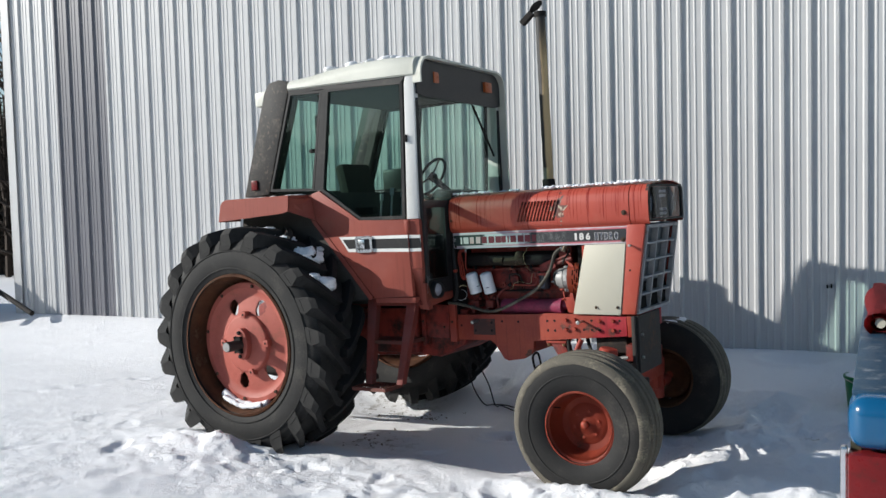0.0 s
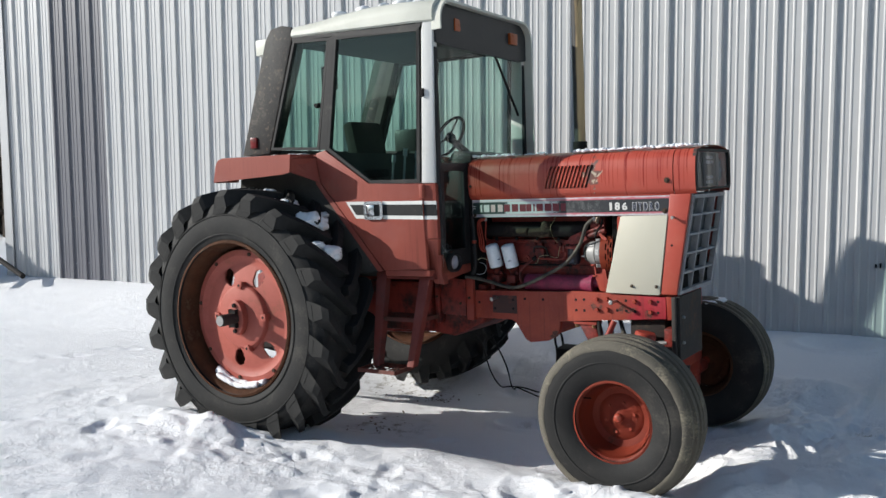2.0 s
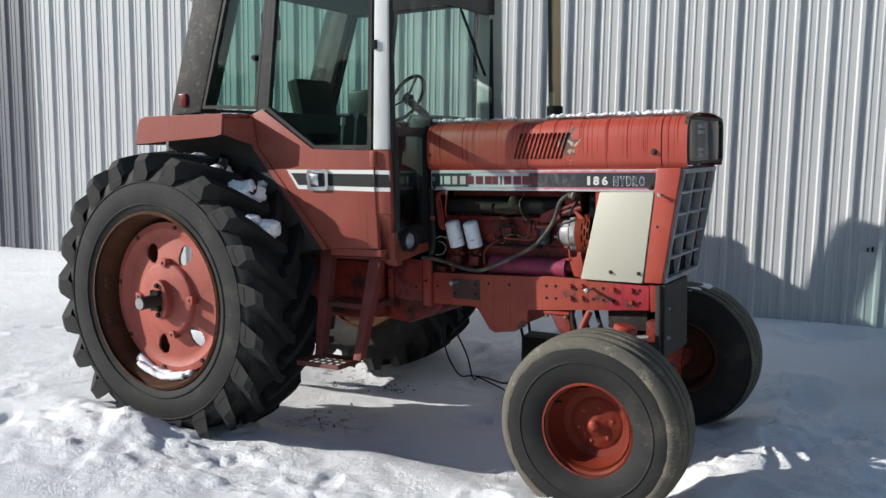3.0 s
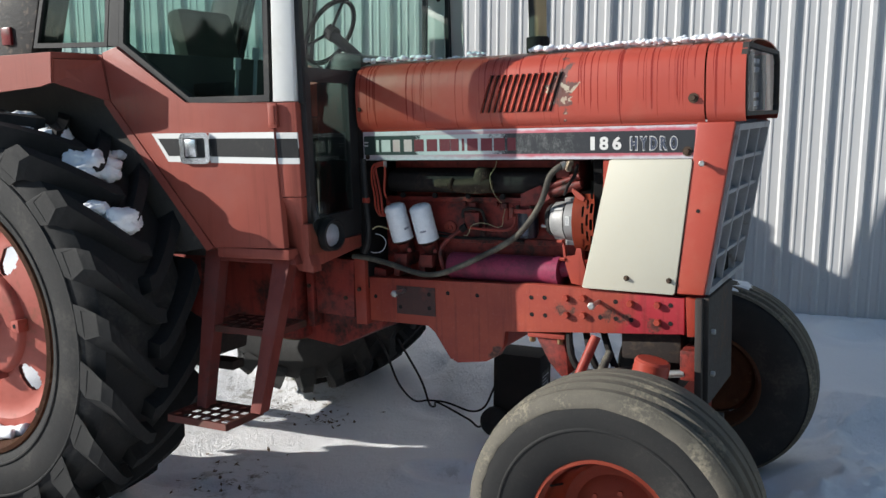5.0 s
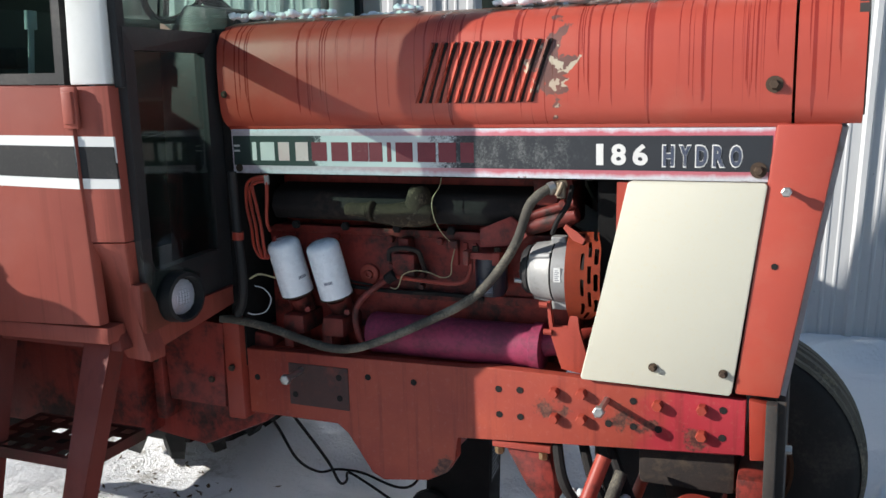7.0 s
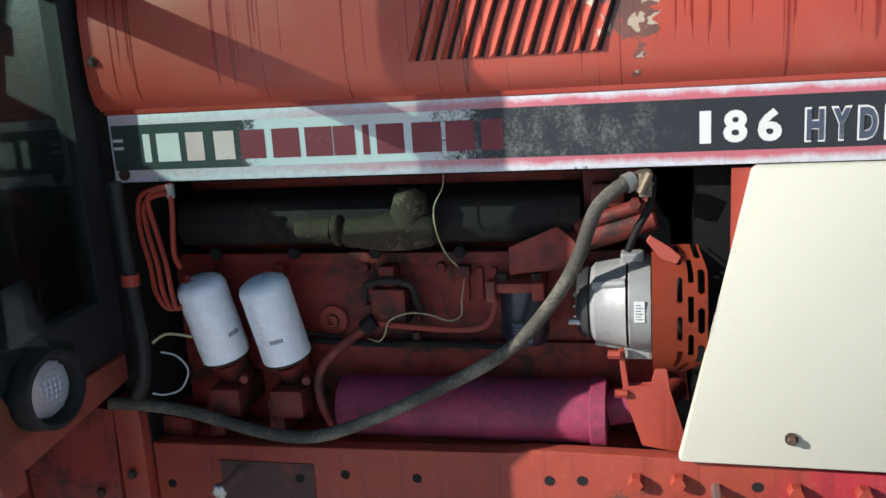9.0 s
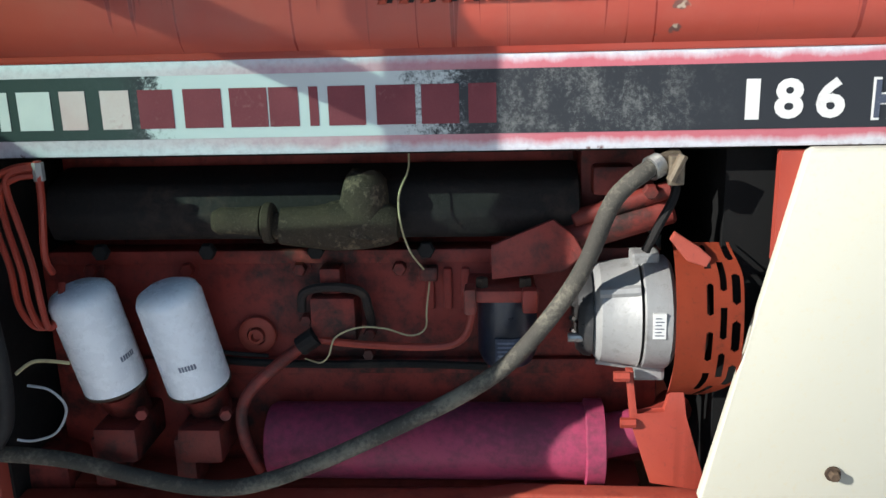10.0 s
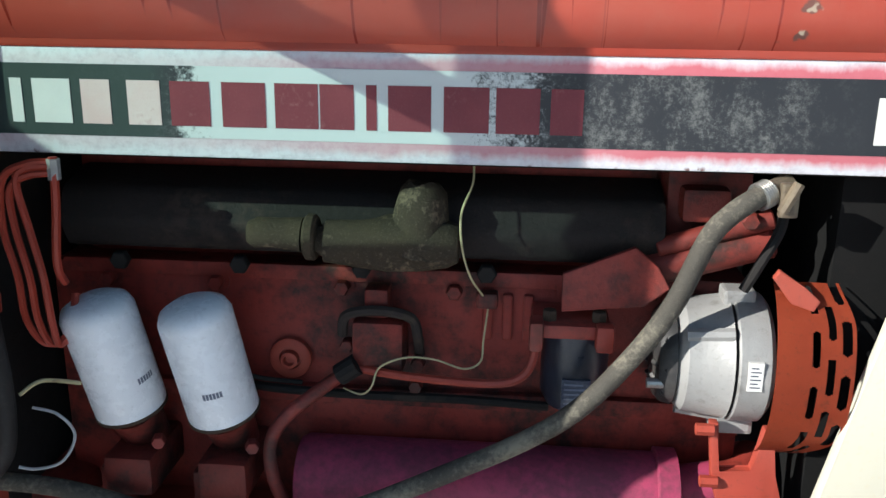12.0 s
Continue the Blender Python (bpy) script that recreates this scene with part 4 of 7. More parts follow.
def build_engine():
    bm = B()
    box(bm, 1.52, 2.40, -0.225, 0.225, 0.95, 1.272, 0.012)
    block = part("engine_block", bm, engine_red, tractor, "greasy red engine block", True)
    bm = B()
    box(bm, 1.55, 2.30, -0.19, 0.21, 1.272, 1.45, 0.02)
    part("cylinder_head", bm, engine_red, block)
    # ribs, bosses and bolts on the side of the block
    for x in (1.60, 1.74, 1.90, 2.04, 2.18, 2.30):
        part("head_bolt", hexbolt(B(), (x, -0.225, 1.252), (0, -1, 0), 0.010, 0.014, 0.015), engine_red, block)
    bm = B()
    box(bm, 1.54, 2.38, -0.237, -0.22, 1.095, 1.118, 0.004)
    box(bm, 1.54, 2.38, -0.232, -0.22, 1.258, 1.278, 0.004)
    part("side_rib", bm, engine_red, block, "", True)
    bm = B()
    for x in (2.075, 2.100, 2.125):
        box(bm, x, x + 0.012, -0.233, -0.22, 1.19, 1.25, 0.003)
    part("cast_fin", bm, engine_red, block)
    bm = lathe(B(), (1.831, -0.222, 1.153), (0, -1, 0), [(0, 0.027), (0.012, 0.027), (0.014, 0.024), (0.014, 0.014), (0.010, 0.013), (0.010, 0.0001)], 24)
    part("core_plug", bm, frame_red, block, "", True)
    part("plug_bolt", lathe(B(), (1.831, -0.232, 1.153), (0, -1, 0), [(0, 0.011), (0.010, 0.011), (0.011, 0.007), (0.004, 0.006), (0.004, 0.0001)], 16), frame_red, block, "", True)
    # injection pump boss
    bm = B()
    box(bm, 1.918, 1.982, -0.275, -0.22, 1.155, 1.222, 0.008)
    box(bm, 1.932, 1.962, -0.262, -0.22, 1.222, 1.260, 0.006)
    pump = part("pump_cover", bm, engine_red, block, "red cast pump cover", True)
    tube_bm = tube(B(), [(1.905, -0.262, 1.20), (1.912, -0.268, 1.228), (1.95, -0.27, 1.236), (1.99, -0.268, 1.228), (1.998, -0.26, 1.20), (1.998, -0.24, 1.17)], 0.0065, 8)
    part("clamp_loop", tube_bm, cast_dark, pump, "", True)
    for p in ((1.910, 1.185), (1.998, 1.165), (1.995, 1.135)):
        part("bolt", hexbolt(B(), (p[0], -0.25, p[1]), (0, -1, 0), 0.009, 0.016), engine_red, pump)
    # black exhaust manifold
    bm = B()
    prism(bm, [(-0.19, 1.29), (-0.255, 1.30), (-0.272, 1.335), (-0.255, 1.375), (-0.19, 1.395)], "x", 1.56, 2.285, 0.01)
    man = part("exhaust_manifold", bm, manifold_brown, block, "sooty black exhaust manifold", True)
    for x in (1.63, 1.78, 1.93, 2.08, 2.22):
        part("clamp", hexbolt(B(), (x, -0.255, 1.285), (0, -1, 0), 0.012, 0.012), soot, man)
    # rust-brown elbow on it
    def rough_cast(bm, k=0.004):
        for v in bm.verts:
            v.co += Vector((0, 1, 1)) * k * noise.noise(v.co * 45)
        return bm
    bm = lathe(B(), (2.000, -0.292, 1.315), (0.10, 0.1, 1), [(0, 0.036), (0.03, 0.034), (0.052, 0.031), (0.072, 0.027), (0.082, 0.018), (0.085, 0.001)], 20)
    elbow = part("exhaust_elbow", rough_cast(bm, 0.008), elbow_iron, block, "rough rust-brown exhaust elbow", True)
    bm = lathe(B(), (1.805, -0.298, 1.338), (1, 0, -0.05), [(0, 0.012), (0.01, 0.018), (0.03, 0.016), (0.05, 0.019), (0.064, 0.020)], 18)
    part("elbow_stub", rough_cast(bm), elbow_iron, elbow, "", True)
    part("elbow_flange", rod(B(), (1.872, -0.298, 1.333), (1.886, -0.298, 1.333), 0.027, 18, bev=0.003), elbow_iron, elbow)
    bm = lathe(B(), (1.886, -0.295, 1.328), (1, 0, 0), [(0, 0.016), (0.008, 0.016), (0.010, 0.024), (0.05, 0.026), (0.08, 0.030), (0.12, 0.032), (0.15, 0.028), (0.162, 0.020), (0.166, 0.001)], 20)
    part("elbow_body", rough_cast(bm, 0.006), elbow_iron, elbow, "", True)
    # fuel filter and its bracket
    bm = B()
    box(bm, 2.135, 2.225, -0.31, -0.225, 1.225, 1.242, 0.004)
    box(bm, 2.207, 2.228, -0.322, -0.30, 1.214, 1.246, 0.005)
    box(bm, 2.132, 2.148, -0.322, -0.29, 1.212, 1.248, 0.005)
    head = part("filter_head", bm, frame_red, block, "red filter bracket", True)
    part("fuel_filter", lathe(B(), (2.188, -0.268, 1.236), (0, 0, -1), [(0, 0.030), (0.006, 0.040), (0.09, 0.040), (0.106, 0.032), (0.11, 0.001)], 24), navy, head, "dark navy spin-on fuel filter", True)
    bm = B()
    prism(bm, [(2.172, 1.140), (2.205, 1.140), (2.205, 1.175), (2.172, 1.175)], "y", -0.3095, -0.30)
    lab = part("filter_label", bm, ink, head, "small dark label")
    bm = B()
    for k in range(5):
        prism(bm, [(2.175, 1.144 + 0.006 * k), (2.201 - 0.004 * (k % 3), 1.144 + 0.006 * k), (2.201 - 0.004 * (k % 3), 1.1465 + 0.006 * k), (2.175, 1.1465 + 0.006 * k)], "y", -0.3102, -0.3094)
    part("print_bar", bm, print_blue, lab, "pale blue print")
    for x in (2.155, 2.212):
        part("bolt", hexbolt(B(), (x, -0.29, 1.242), (0, 0, 1), 0.009, 0.012), bolt_rust, head)
    bm = B()
    prism(bm, [(2.168, 1.252), (2.168, 1.298), (2.248, 1.332), (2.275, 1.31), (2.289, 1.285), (2.262, 1.262)], "y", -0.292, -0.283, 0.002)
    # engine red puts the gusset's shade into its colour
    part("gusset", bm, engine_red, block, "red triangular bracket")
    bm = B()
    box(bm, 2.285, 2.385, -0.235, -0.10, 1.30, 1.42, 0.012)
    rod(bm, (2.24, -0.255, 1.288), (2.405, -0.262, 1.338), 0.021, 16, 0.019, 0.004)
    rod(bm, (2.275, -0.262, 1.325), (2.40, -0.270, 1.366), 0.012, 12, 0.012, 0.002)
    box(bm, 2.30, 2.355, -0.262, -0.20, 1.355, 1.395, 0.008)
    wp = part("water_pump", bm, greasy_red, block, "red water pump housing", True)
    part("bolt", hexbolt(B(), (2.372, -0.275, 1.365), (0, -1, 0), 0.010, 0.014), engine_red, wp)
    # fan seen behind the alternator
    bm = B()
    for k in range(6):
        a = k * math.pi / 3 + 0.4
        m = Matrix.Translation((2.445, 0, 1.23)) @ Matrix.Rotation(a, 4, "X") @ Matrix.Rotation(0.5, 4, "Z")
        box(bm, -0.004, 0.004, 0.04, 0.22, -0.035, 0.035, 0, m)
    part("fan", bm, roof_cream, block, "pale fan blades")
    # steel tubes
    part("fuel_tube", tube(B(), [(1.922, -0.272, 1.161), (2.00, -0.285, 1.158), (2.09, -0.285, 1.155), (2.125, -0.285, 1.165), (2.139, -0.285, 1.19), (2.141, -0.285, 1.225)], 0.0055, 8), frame_red, block, "thin red fuel tube", True)
    part("oil_tube", tube(B(), [(1.925, -0.272, 1.166), (1.88, -0.285, 1.135), (1.838, -0.295, 1.10), (1.820, -0.30, 1.066), (1.822, -0.30, 1.02), (1.838, -0.295, 0.972)], 0.0085, 10), engine_red, block, "bent red oil tube", True)
    part("clamp", rod(B(), (1.903, -0.275, 1.152), (1.926, -0.275, 1.168), 0.014, 12), soot, block)
    part("fuel_tube", tube(B(), [(1.72, -0.24, 1.132), (1.80, -0.25, 1.120), (1.93, -0.25, 1.115), (2.05, -0.255, 1.118), (2.16, -0.25, 1.112)], 0.006, 8), soot, block, "", True)
    # cream wire
    part("wire", tube(B(), [(2.060, -0.26, 1.44), (2.063, -0.285, 1.402), (2.052, -0.31, 1.37), (2.053, -0.308, 1.33), (2.062, -0.29, 1.29), (2.076, -0.262, 1.258)], 0.0013, 6), wire_cream, block, "thin cream wire", True)
    part("wire", tube(B(), [(2.082, -0.245, 1.235), (2.078, -0.258, 1.20), (2.075, -0.26, 1.172), (2.055, -0.268, 1.165), (2.02, -0.272, 1.177), (1.985, -0.28, 1.181), (1.955, -0.288, 1.17), (1.945, -0.29, 1.145), (1.93, -0.28, 1.130), (1.905, -0.26, 1.128)], 0.0013, 6), wire_cream, block, "thin cream wire", True)
    part("wire", tube(B(), [(1.70, -0.29, 1.14), (1.76, -0.275, 1.15), (1.80, -0.262, 1.137), (1.85, -0.25, 1.128)], 0.003, 6), soot, block, "", True)
    bm = B()
    box(bm, 2.068, 2.094, -0.256, -0.235, 1.238, 1.258, 0.004)
    part("connector", bm, greasy_red, block)
    # the two white oil filters on their housings
    for k, x in enumerate((1.616, 1.735)):
        top, foot = Vector((x + 0.004, -0.318, 1.250)), Vector((x + 0.026, -0.288, 1.098))
        d = foot - top
        n = d.length
        filt = part("oil_filter", lathe(B(), top, d, [(-0.004, 0.001), (-0.003, 0.028), (0.004, 0.040), (0.014, 0.0442), (n - 0.012, 0.0442), (n - 0.004, 0.0435)], 36), filter_white, tractor, "white spin-on oil filter", True)
        part("seal_rim", lathe(B(), top + d * ((n - 0.008) / n), d, [(0, 0.0448), (0.004, 0.0448), (0.006, 0.040)], 36), bolt_rust, filt, "rusty lower rim")
        bm = B()
        dirn = d.normalized()
        _, u, w = basis(d)
        for k2 in range(6):
            t0, t1 = (a + k2 * 0.09 for a in (0, 0.085))
            base_a = math.atan2((Vector((0.25, -1, 0)).dot(w)), (Vector((0.25, -1, 0)).dot(u))) if k else math.atan2((Vector((0.95, -0.4, 0)).dot(w)), (Vector((0.95, -0.4, 0)).dot(u)))
            sign = 1
            q = []
            for s, t in ((0.096, t0), (0.096, t1 - 0.02), (0.104, t1 - 0.02), (0.104, t0)):
                a = base_a + (t - 0.27) * sign
                q.append(bm.verts.new(top + dirn * s + (u * math.cos(a) + w * math.sin(a)) * 0.0447))
            bm.faces.new(q)
        part("print_bar", bm, print_blue, filt, "small grey-blue print")
        bm = B()
        rod(bm, foot + d.normalized() * -0.004, foot + Vector((0.004, 0.03, -0.05)), 0.034, 18, 0.028)
        box(bm, x + 0.0, x + 0.062, -0.33, -0.20, 1.00, 1.052, 0.008)
        box(bm, x - 0.012, x + 0.018, -0.315, -0.20, 0.955, 1.03, 0.006)
        part("filter_base", bm, greasy_red, tractor, "red cast filter base", True)
        part("bolt", hexbolt(B(), (x + 0.062, -0.30, 1.065), (0.3, -1, 0), 0.009, 0.014), engine_red, filt)
    # pink cylinder below
    bm = lathe(B(), (1.845, -0.262, 1.004), (1, 0, 0), [(0, 0.03), (0.004, 0.050), (0.012, 0.054), (0.44, 0.054), (0.448, 0.054), (0.450, 0.060), (0.474, 0.060), (0.476, 0.052)], 32)
    cooler = part("oil_cooler", bm, pink_paint, tractor, "pink painted oil cooler cylinder", True)
    part("outlet", rod(B(), (2.32, -0.262, 1.012), (2.37, -0.258, 1.020), 0.031, 20), pink_paint, cooler, "", True)
    part("outlet", tube(B(), [(2.36, -0.258, 1.02), (2.40, -0.24, 1.02), (2.43, -0.2, 1.03)], 0.027, 12), engine_red, cooler, "", True)
    # long black hose
    pts = [(2.372, -0.345, 1.412), (2.352, -0.358, 1.405), (2.330, -0.360, 1.388), (2.311, -0.360, 1.362), (2.284, -0.354, 1.290), (2.248, -0.350, 1.229), (2.193, -0.350, 1.162), (2.133, -0.350, 1.117), (2.042, -0.352, 1.069), (1.934, -0.356, 1.018), (1.840, -0.356, 0.984), (1.765, -0.352, 0.978), (1.689, -0.35, 0.991), (1.582, -0.35, 1.017), (1.494, -0.37, 1.036), (1.45, -0.38, 1.04)]
    hose = part("coolant_hose", tube(B(), pts, 0.0112, 14), hose_rubber, tractor, "scuffed black rubber hose", True)
    d = (Vector(pts[1]) - Vector(pts[0])).normalized()
    p = Vector(pts[0]) + d * 0.004
    bm = rod(B(), p - d * 0.002, p + d * 0.013, 0.0145, 20)
    for k in range(5):
        rod(bm, p + d * (k * 0.003 - 0.001), p + d * (k * 0.003), 0.0151, 20)
    part("hose_clamp", bm, steel, hose, "steel hose clamp")
    bm = B()
    rod(bm, p - d * 0.03, p, 0.011, 14)
    box(bm, 2.379, 2.398, -0.362, -0.350, 1.388, 1.424, 0.003)
    rod(bm, (2.381, -0.364, 1.395), (2.395, -0.364, 1.425), 0.006, 8)
    part("hose_fitting", bm, dull_brass, hose, "dull brass elbow fitting")
    # red steel lines and a cable beside the cab
    for k, (a, b) in enumerate(((0.0, 0.0), (0.014, 0.012), (0.030, 0.004))):
        part("brake_line", tube(B(), [(1.612 + a * 0.2, -0.36, 1.424 - b), (1.585, -0.367, 1.422 - b), (1.558 + a * 0.5, -0.37, 1.405 - b), (1.552 + a, -0.37, 1.35), (1.562 + a, -0.37, 1.295), (1.560 + a, -0.36, 1.24), (1.575 + a * 0.5, -0.35, 1.208), (1.60, -0.34, 1.22), (1.60, -0.32, 1.26)], 0.0045, 7), red_paint, tractor, "thin bent red steel line", True)
    part("brake_line", tube(B(), [(1.613, -0.362, 1.430), (1.613, -0.365, 1.38), (1.604, -0.36, 1.31), (1.60, -0.34, 1.28)], 0.0048, 7), red_paint, tractor, "", True)
    part("line_nut", rod(B(), (1.613, -0.362, 1.405), (1.613, -0.362, 1.428), 0.007, 6), alloy, tractor)
    part("cable", tube(B(), [(1.535, -0.40, 1.44), (1.536, -0.40, 1.38), (1.543, -0.405, 1.27), (1.549, -0.405, 1.17), (1.540, -0.40, 1.10), (1.515, -0.39, 1.06)], 0.012, 10), black_trim, tractor, "black rubber cable", True)
    part("cable_clip", rod(B(), (1.543, -0.405, 1.265), (1.544, -0.405, 1.285), 0.015, 14), red_paint, tractor)
    part("wire", tube(B(), [(1.60, -0.33, 1.15), (1.57, -0.36, 1.165), (1.552, -0.38, 1.155)], 0.0025, 6), wire_cream, tractor, "", True)
    part("wire", tube(B(), [(1.56, -0.37, 1.135), (1.590, -0.37, 1.128), (1.605, -0.365, 1.10), (1.59, -0.37, 1.068), (1.56, -0.375, 1.058), (1.54, -0.38, 1.062)], 0.0018, 6), grey_ink, tractor, "pale looped wire", True)
    # near-black sheet added behind the engine to keep the bay dark
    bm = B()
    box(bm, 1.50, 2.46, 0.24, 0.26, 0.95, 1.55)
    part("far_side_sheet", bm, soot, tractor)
    bm = B()
    box(bm, 1.50, 2.84, -0.33, 0.33, 1.56, 1.572)
    part("under_hood_tray", bm, engine_red, tractor)
    # dark strip added below the band, the hood's shade put into its colour
    part("heat_shield", box(B(), 1.50, 2.46, -0.325, -0.20, 1.426, 1.445), soot, tractor, "near-black strip standing in for shade under the hood")


dull_brass = painted("dull_brass", (0.20, 0.16, 0.11), (0.15, 0.12, 0.09), (0.08, 0.06, 0.05), 0.5, metal=0.5, big=30)


def build_alternator():
    x0, y, z = 2.296, -0.278, 1.203
    bm = lathe(B(), (x0, y, z), (1, 0, 0), [(0, 0.03), (0.002, 0.055), (0.012, 0.066), (0.058, 0.072), (0.060, 0.074)], 32)
    alt = part("alternator", bm, alloy, tractor, "grey cast alternator with white label", True)
    part("front_case", lathe(B(), (x0 + 0.064, y, z), (1, 0, 0), [(0, 0.073), (0.002, 0.075), (0.034, 0.075), (0.040, 0.068), (0.041, 0.03)], 32), alloy, alt, "", True)
    part("stator_ring", lathe(B(), (x0 + 0.059, y, z), (1, 0, 0), [(0, 0.071), (0.006, 0.071)], 32), soot, alt)
    for a in range(3):
        t = radians(20 + a * 120)
        bm = B()
        rod(bm, (x0 + 0.01, y + 0.064 * math.cos(t), z + 0.064 * math.sin(t)), (x0 + 0.06, y + 0.071 * math.cos(t), z + 0.071 * math.sin(t)), 0.008, 8)
        part("rib", bm, alloy, alt, "", True)
    cover = part("rear_cover", lathe(B(), (x0 - 0.020, y, z), (1, 0, 0), [(0, 0.030), (0.003, 0.050), (0.012, 0.058), (0.021, 0.060)], 28), dark_plastic, alt, "black finned rear cover", True)
    for k in range(10):
        t = 2 * math.pi * k / 10
        part("fin", rod(B(), (x0 - 0.021, y + 0.03 * math.cos(t), z + 0.03 * math.sin(t)), (x0 - 0.008, y + 0.055 * math.cos(t), z + 0.055 * math.sin(t)), 0.004, 6), dark_plastic, cover)
    bm = B()
    rod(bm, (x0 - 0.030, y - 0.045, z - 0.02), (x0 - 0.010, y - 0.045, z - 0.02), 0.006, 10)
    rod(bm, (x0 - 0.012, y - 0.015, z - 0.02), (x0 + 0.002, y - 0.015, z - 0.02), 0.009, 10)
    rod(bm, (x0 - 0.02, y - 0.015, z - 0.02), (x0, y - 0.015, z - 0.02), 0.004, 8)
    part("terminal", bm, steel, alt)
    bm = B()
    box(bm, x0 - 0.012, x0 + 0.004, y - 0.03, y + 0.02, z + 0.0, z + 0.04, 0.004)
    part("regulator", bm, dark_plastic, alt)
    bm = B()
    box(bm, x0 + 0.052, x0 + 0.088, y - 0.02, y + 0.012, z + 0.066, z + 0.085, 0.004)
    part("mount_lug", bm, alloy, alt)
    part("mount_lug", box(B(), x0 + 0.052, x0 + 0.10, y - 0.02, y + 0.012, z - 0.092, z - 0.068, 0.005), alloy, alt)
    bm = B()
    prism(bm, [(x0 + 0.073, 1.192), (x0 + 0.089, 1.192), (x0 + 0.089, 1.225), (x0 + 0.073, 1.225)], "y", y - 0.0762, y - 0.070)
    lab = part("label", bm, letter_white, alt, "white sticker with small print")
    bm = B()
    for k in range(6):
        prism(bm, [(x0 + 0.0755, 1.196 + k * 0.0045), (x0 + 0.0865 - 0.003 * (k % 2), 1.196 + k * 0.0045), (x0 + 0.0865 - 0.003 * (k % 2), 1.1972 + k * 0.0045), (x0 + 0.0755, 1.1972 + k * 0.0045)], "y", y - 0.0767, y - 0.076)
    part("print_bar", bm, ink, lab)
    # perforated guard over the belt pulley, bent round
    gx0, gx1, r = 2.396, 2.478, 0.100
    bm = B()
    seg, wide = 168, 40
    slots = [(c, q) for c, first in ((0.50, 0.10), (0.70, 0.21), (0.89, 0.05)) for q in np.arange(first, 0.95, 0.225)]
    def open_at(u, w):
        for c, q in slots:
            a, l = abs(w - c) * 0.082, abs(u - q) * 0.245 - 0.0135
            if math.hypot(a, max(l, 0.0)) < 0.0048 and 0.04 < q < 0.94:
                return True
        return False
    grid = []
    for k in range(seg + 1):
        u = k / seg
        a = radians(112 + 140 * u)
        trim = 0.012 * smooth(0.25, 0.0, u) + 0.034 * smooth(0.72, 1.0, u)
        gy, gz = y + r * 0.82 * math.cos(a), z - 0.002 + r * 1.12 * math.sin(a)
        grid.append([bm.verts.new((gx0 + j / wide * (gx1 - gx0 - trim), gy, gz)) for j in range(wide + 1)])
    for k in range(seg):
        for j in range(wide):
            if not open_at((k + 0.5) / seg, (j + 0.5) / wide):
                bm.faces.new((grid[k][j], grid[k + 1][j], grid[k + 1][j + 1], grid[k][j + 1]))
    bmesh.ops.solidify(bm, geom=bm.faces[:], thickness=0.003)
    bmesh.ops.delete(bm, geom=[v for v in bm.verts if not v.link_faces], context="VERTS")
    guard = part("guard", bm, guard_orange, alt, "orange-red slotted pulley guard")
    bm = B()
    prism(bm, [(2.388, 1.316), (2.394, 1.326), (2.424, 1.306), (2.440, 1.292), (2.434, 1.280), (2.41, 1.288)], "y", y - 0.060, y - 0.052, 0.002)
    part("adjust_arm", bm, frame_red, guard)
    part("pulley", lathe(B(), (2.412, y, z), (1, 0, 0), [(0, 0.02), (0, 0.060), (0.012, 0.045), (0.024, 0.060), (0.03, 0.06), (0.03, 0.02)], 28), soot, alt, "", True)
    # bracket down to the frame
    bm = B()
    prism(bm, [(2.342, 1.135), (2.352, 1.135), (2.356, 1.072), (2.395, 1.075), (2.404, 1.13), (2.416, 1.13), (2.420, 1.07), (2.452, 0.975), (2.440, 0.962), (2.378, 0.972), (2.350, 1.06)], "y", -0.32, -0.306, 0.002)
    brk = part("bracket", bm, frame_red, alt, "bent red mounting bracket", True)
    for px, pz in ((2.336, 1.128), (2.346, 1.062)):
        part("bolt", lathe(B(), (px + 0.01, -0.322, pz), (-1, 0, 0), [(0, 0.007), (0.02, 0.007)], 6), frame_red, brk)
    part("wire", tube(B(), [(2.36, -0.33, 1.30), (2.375, -0.335, 1.335), (2.395, -0.32, 1.37), (2.40, -0.30, 1.41)], 0.006, 8), soot, alt, "", True)


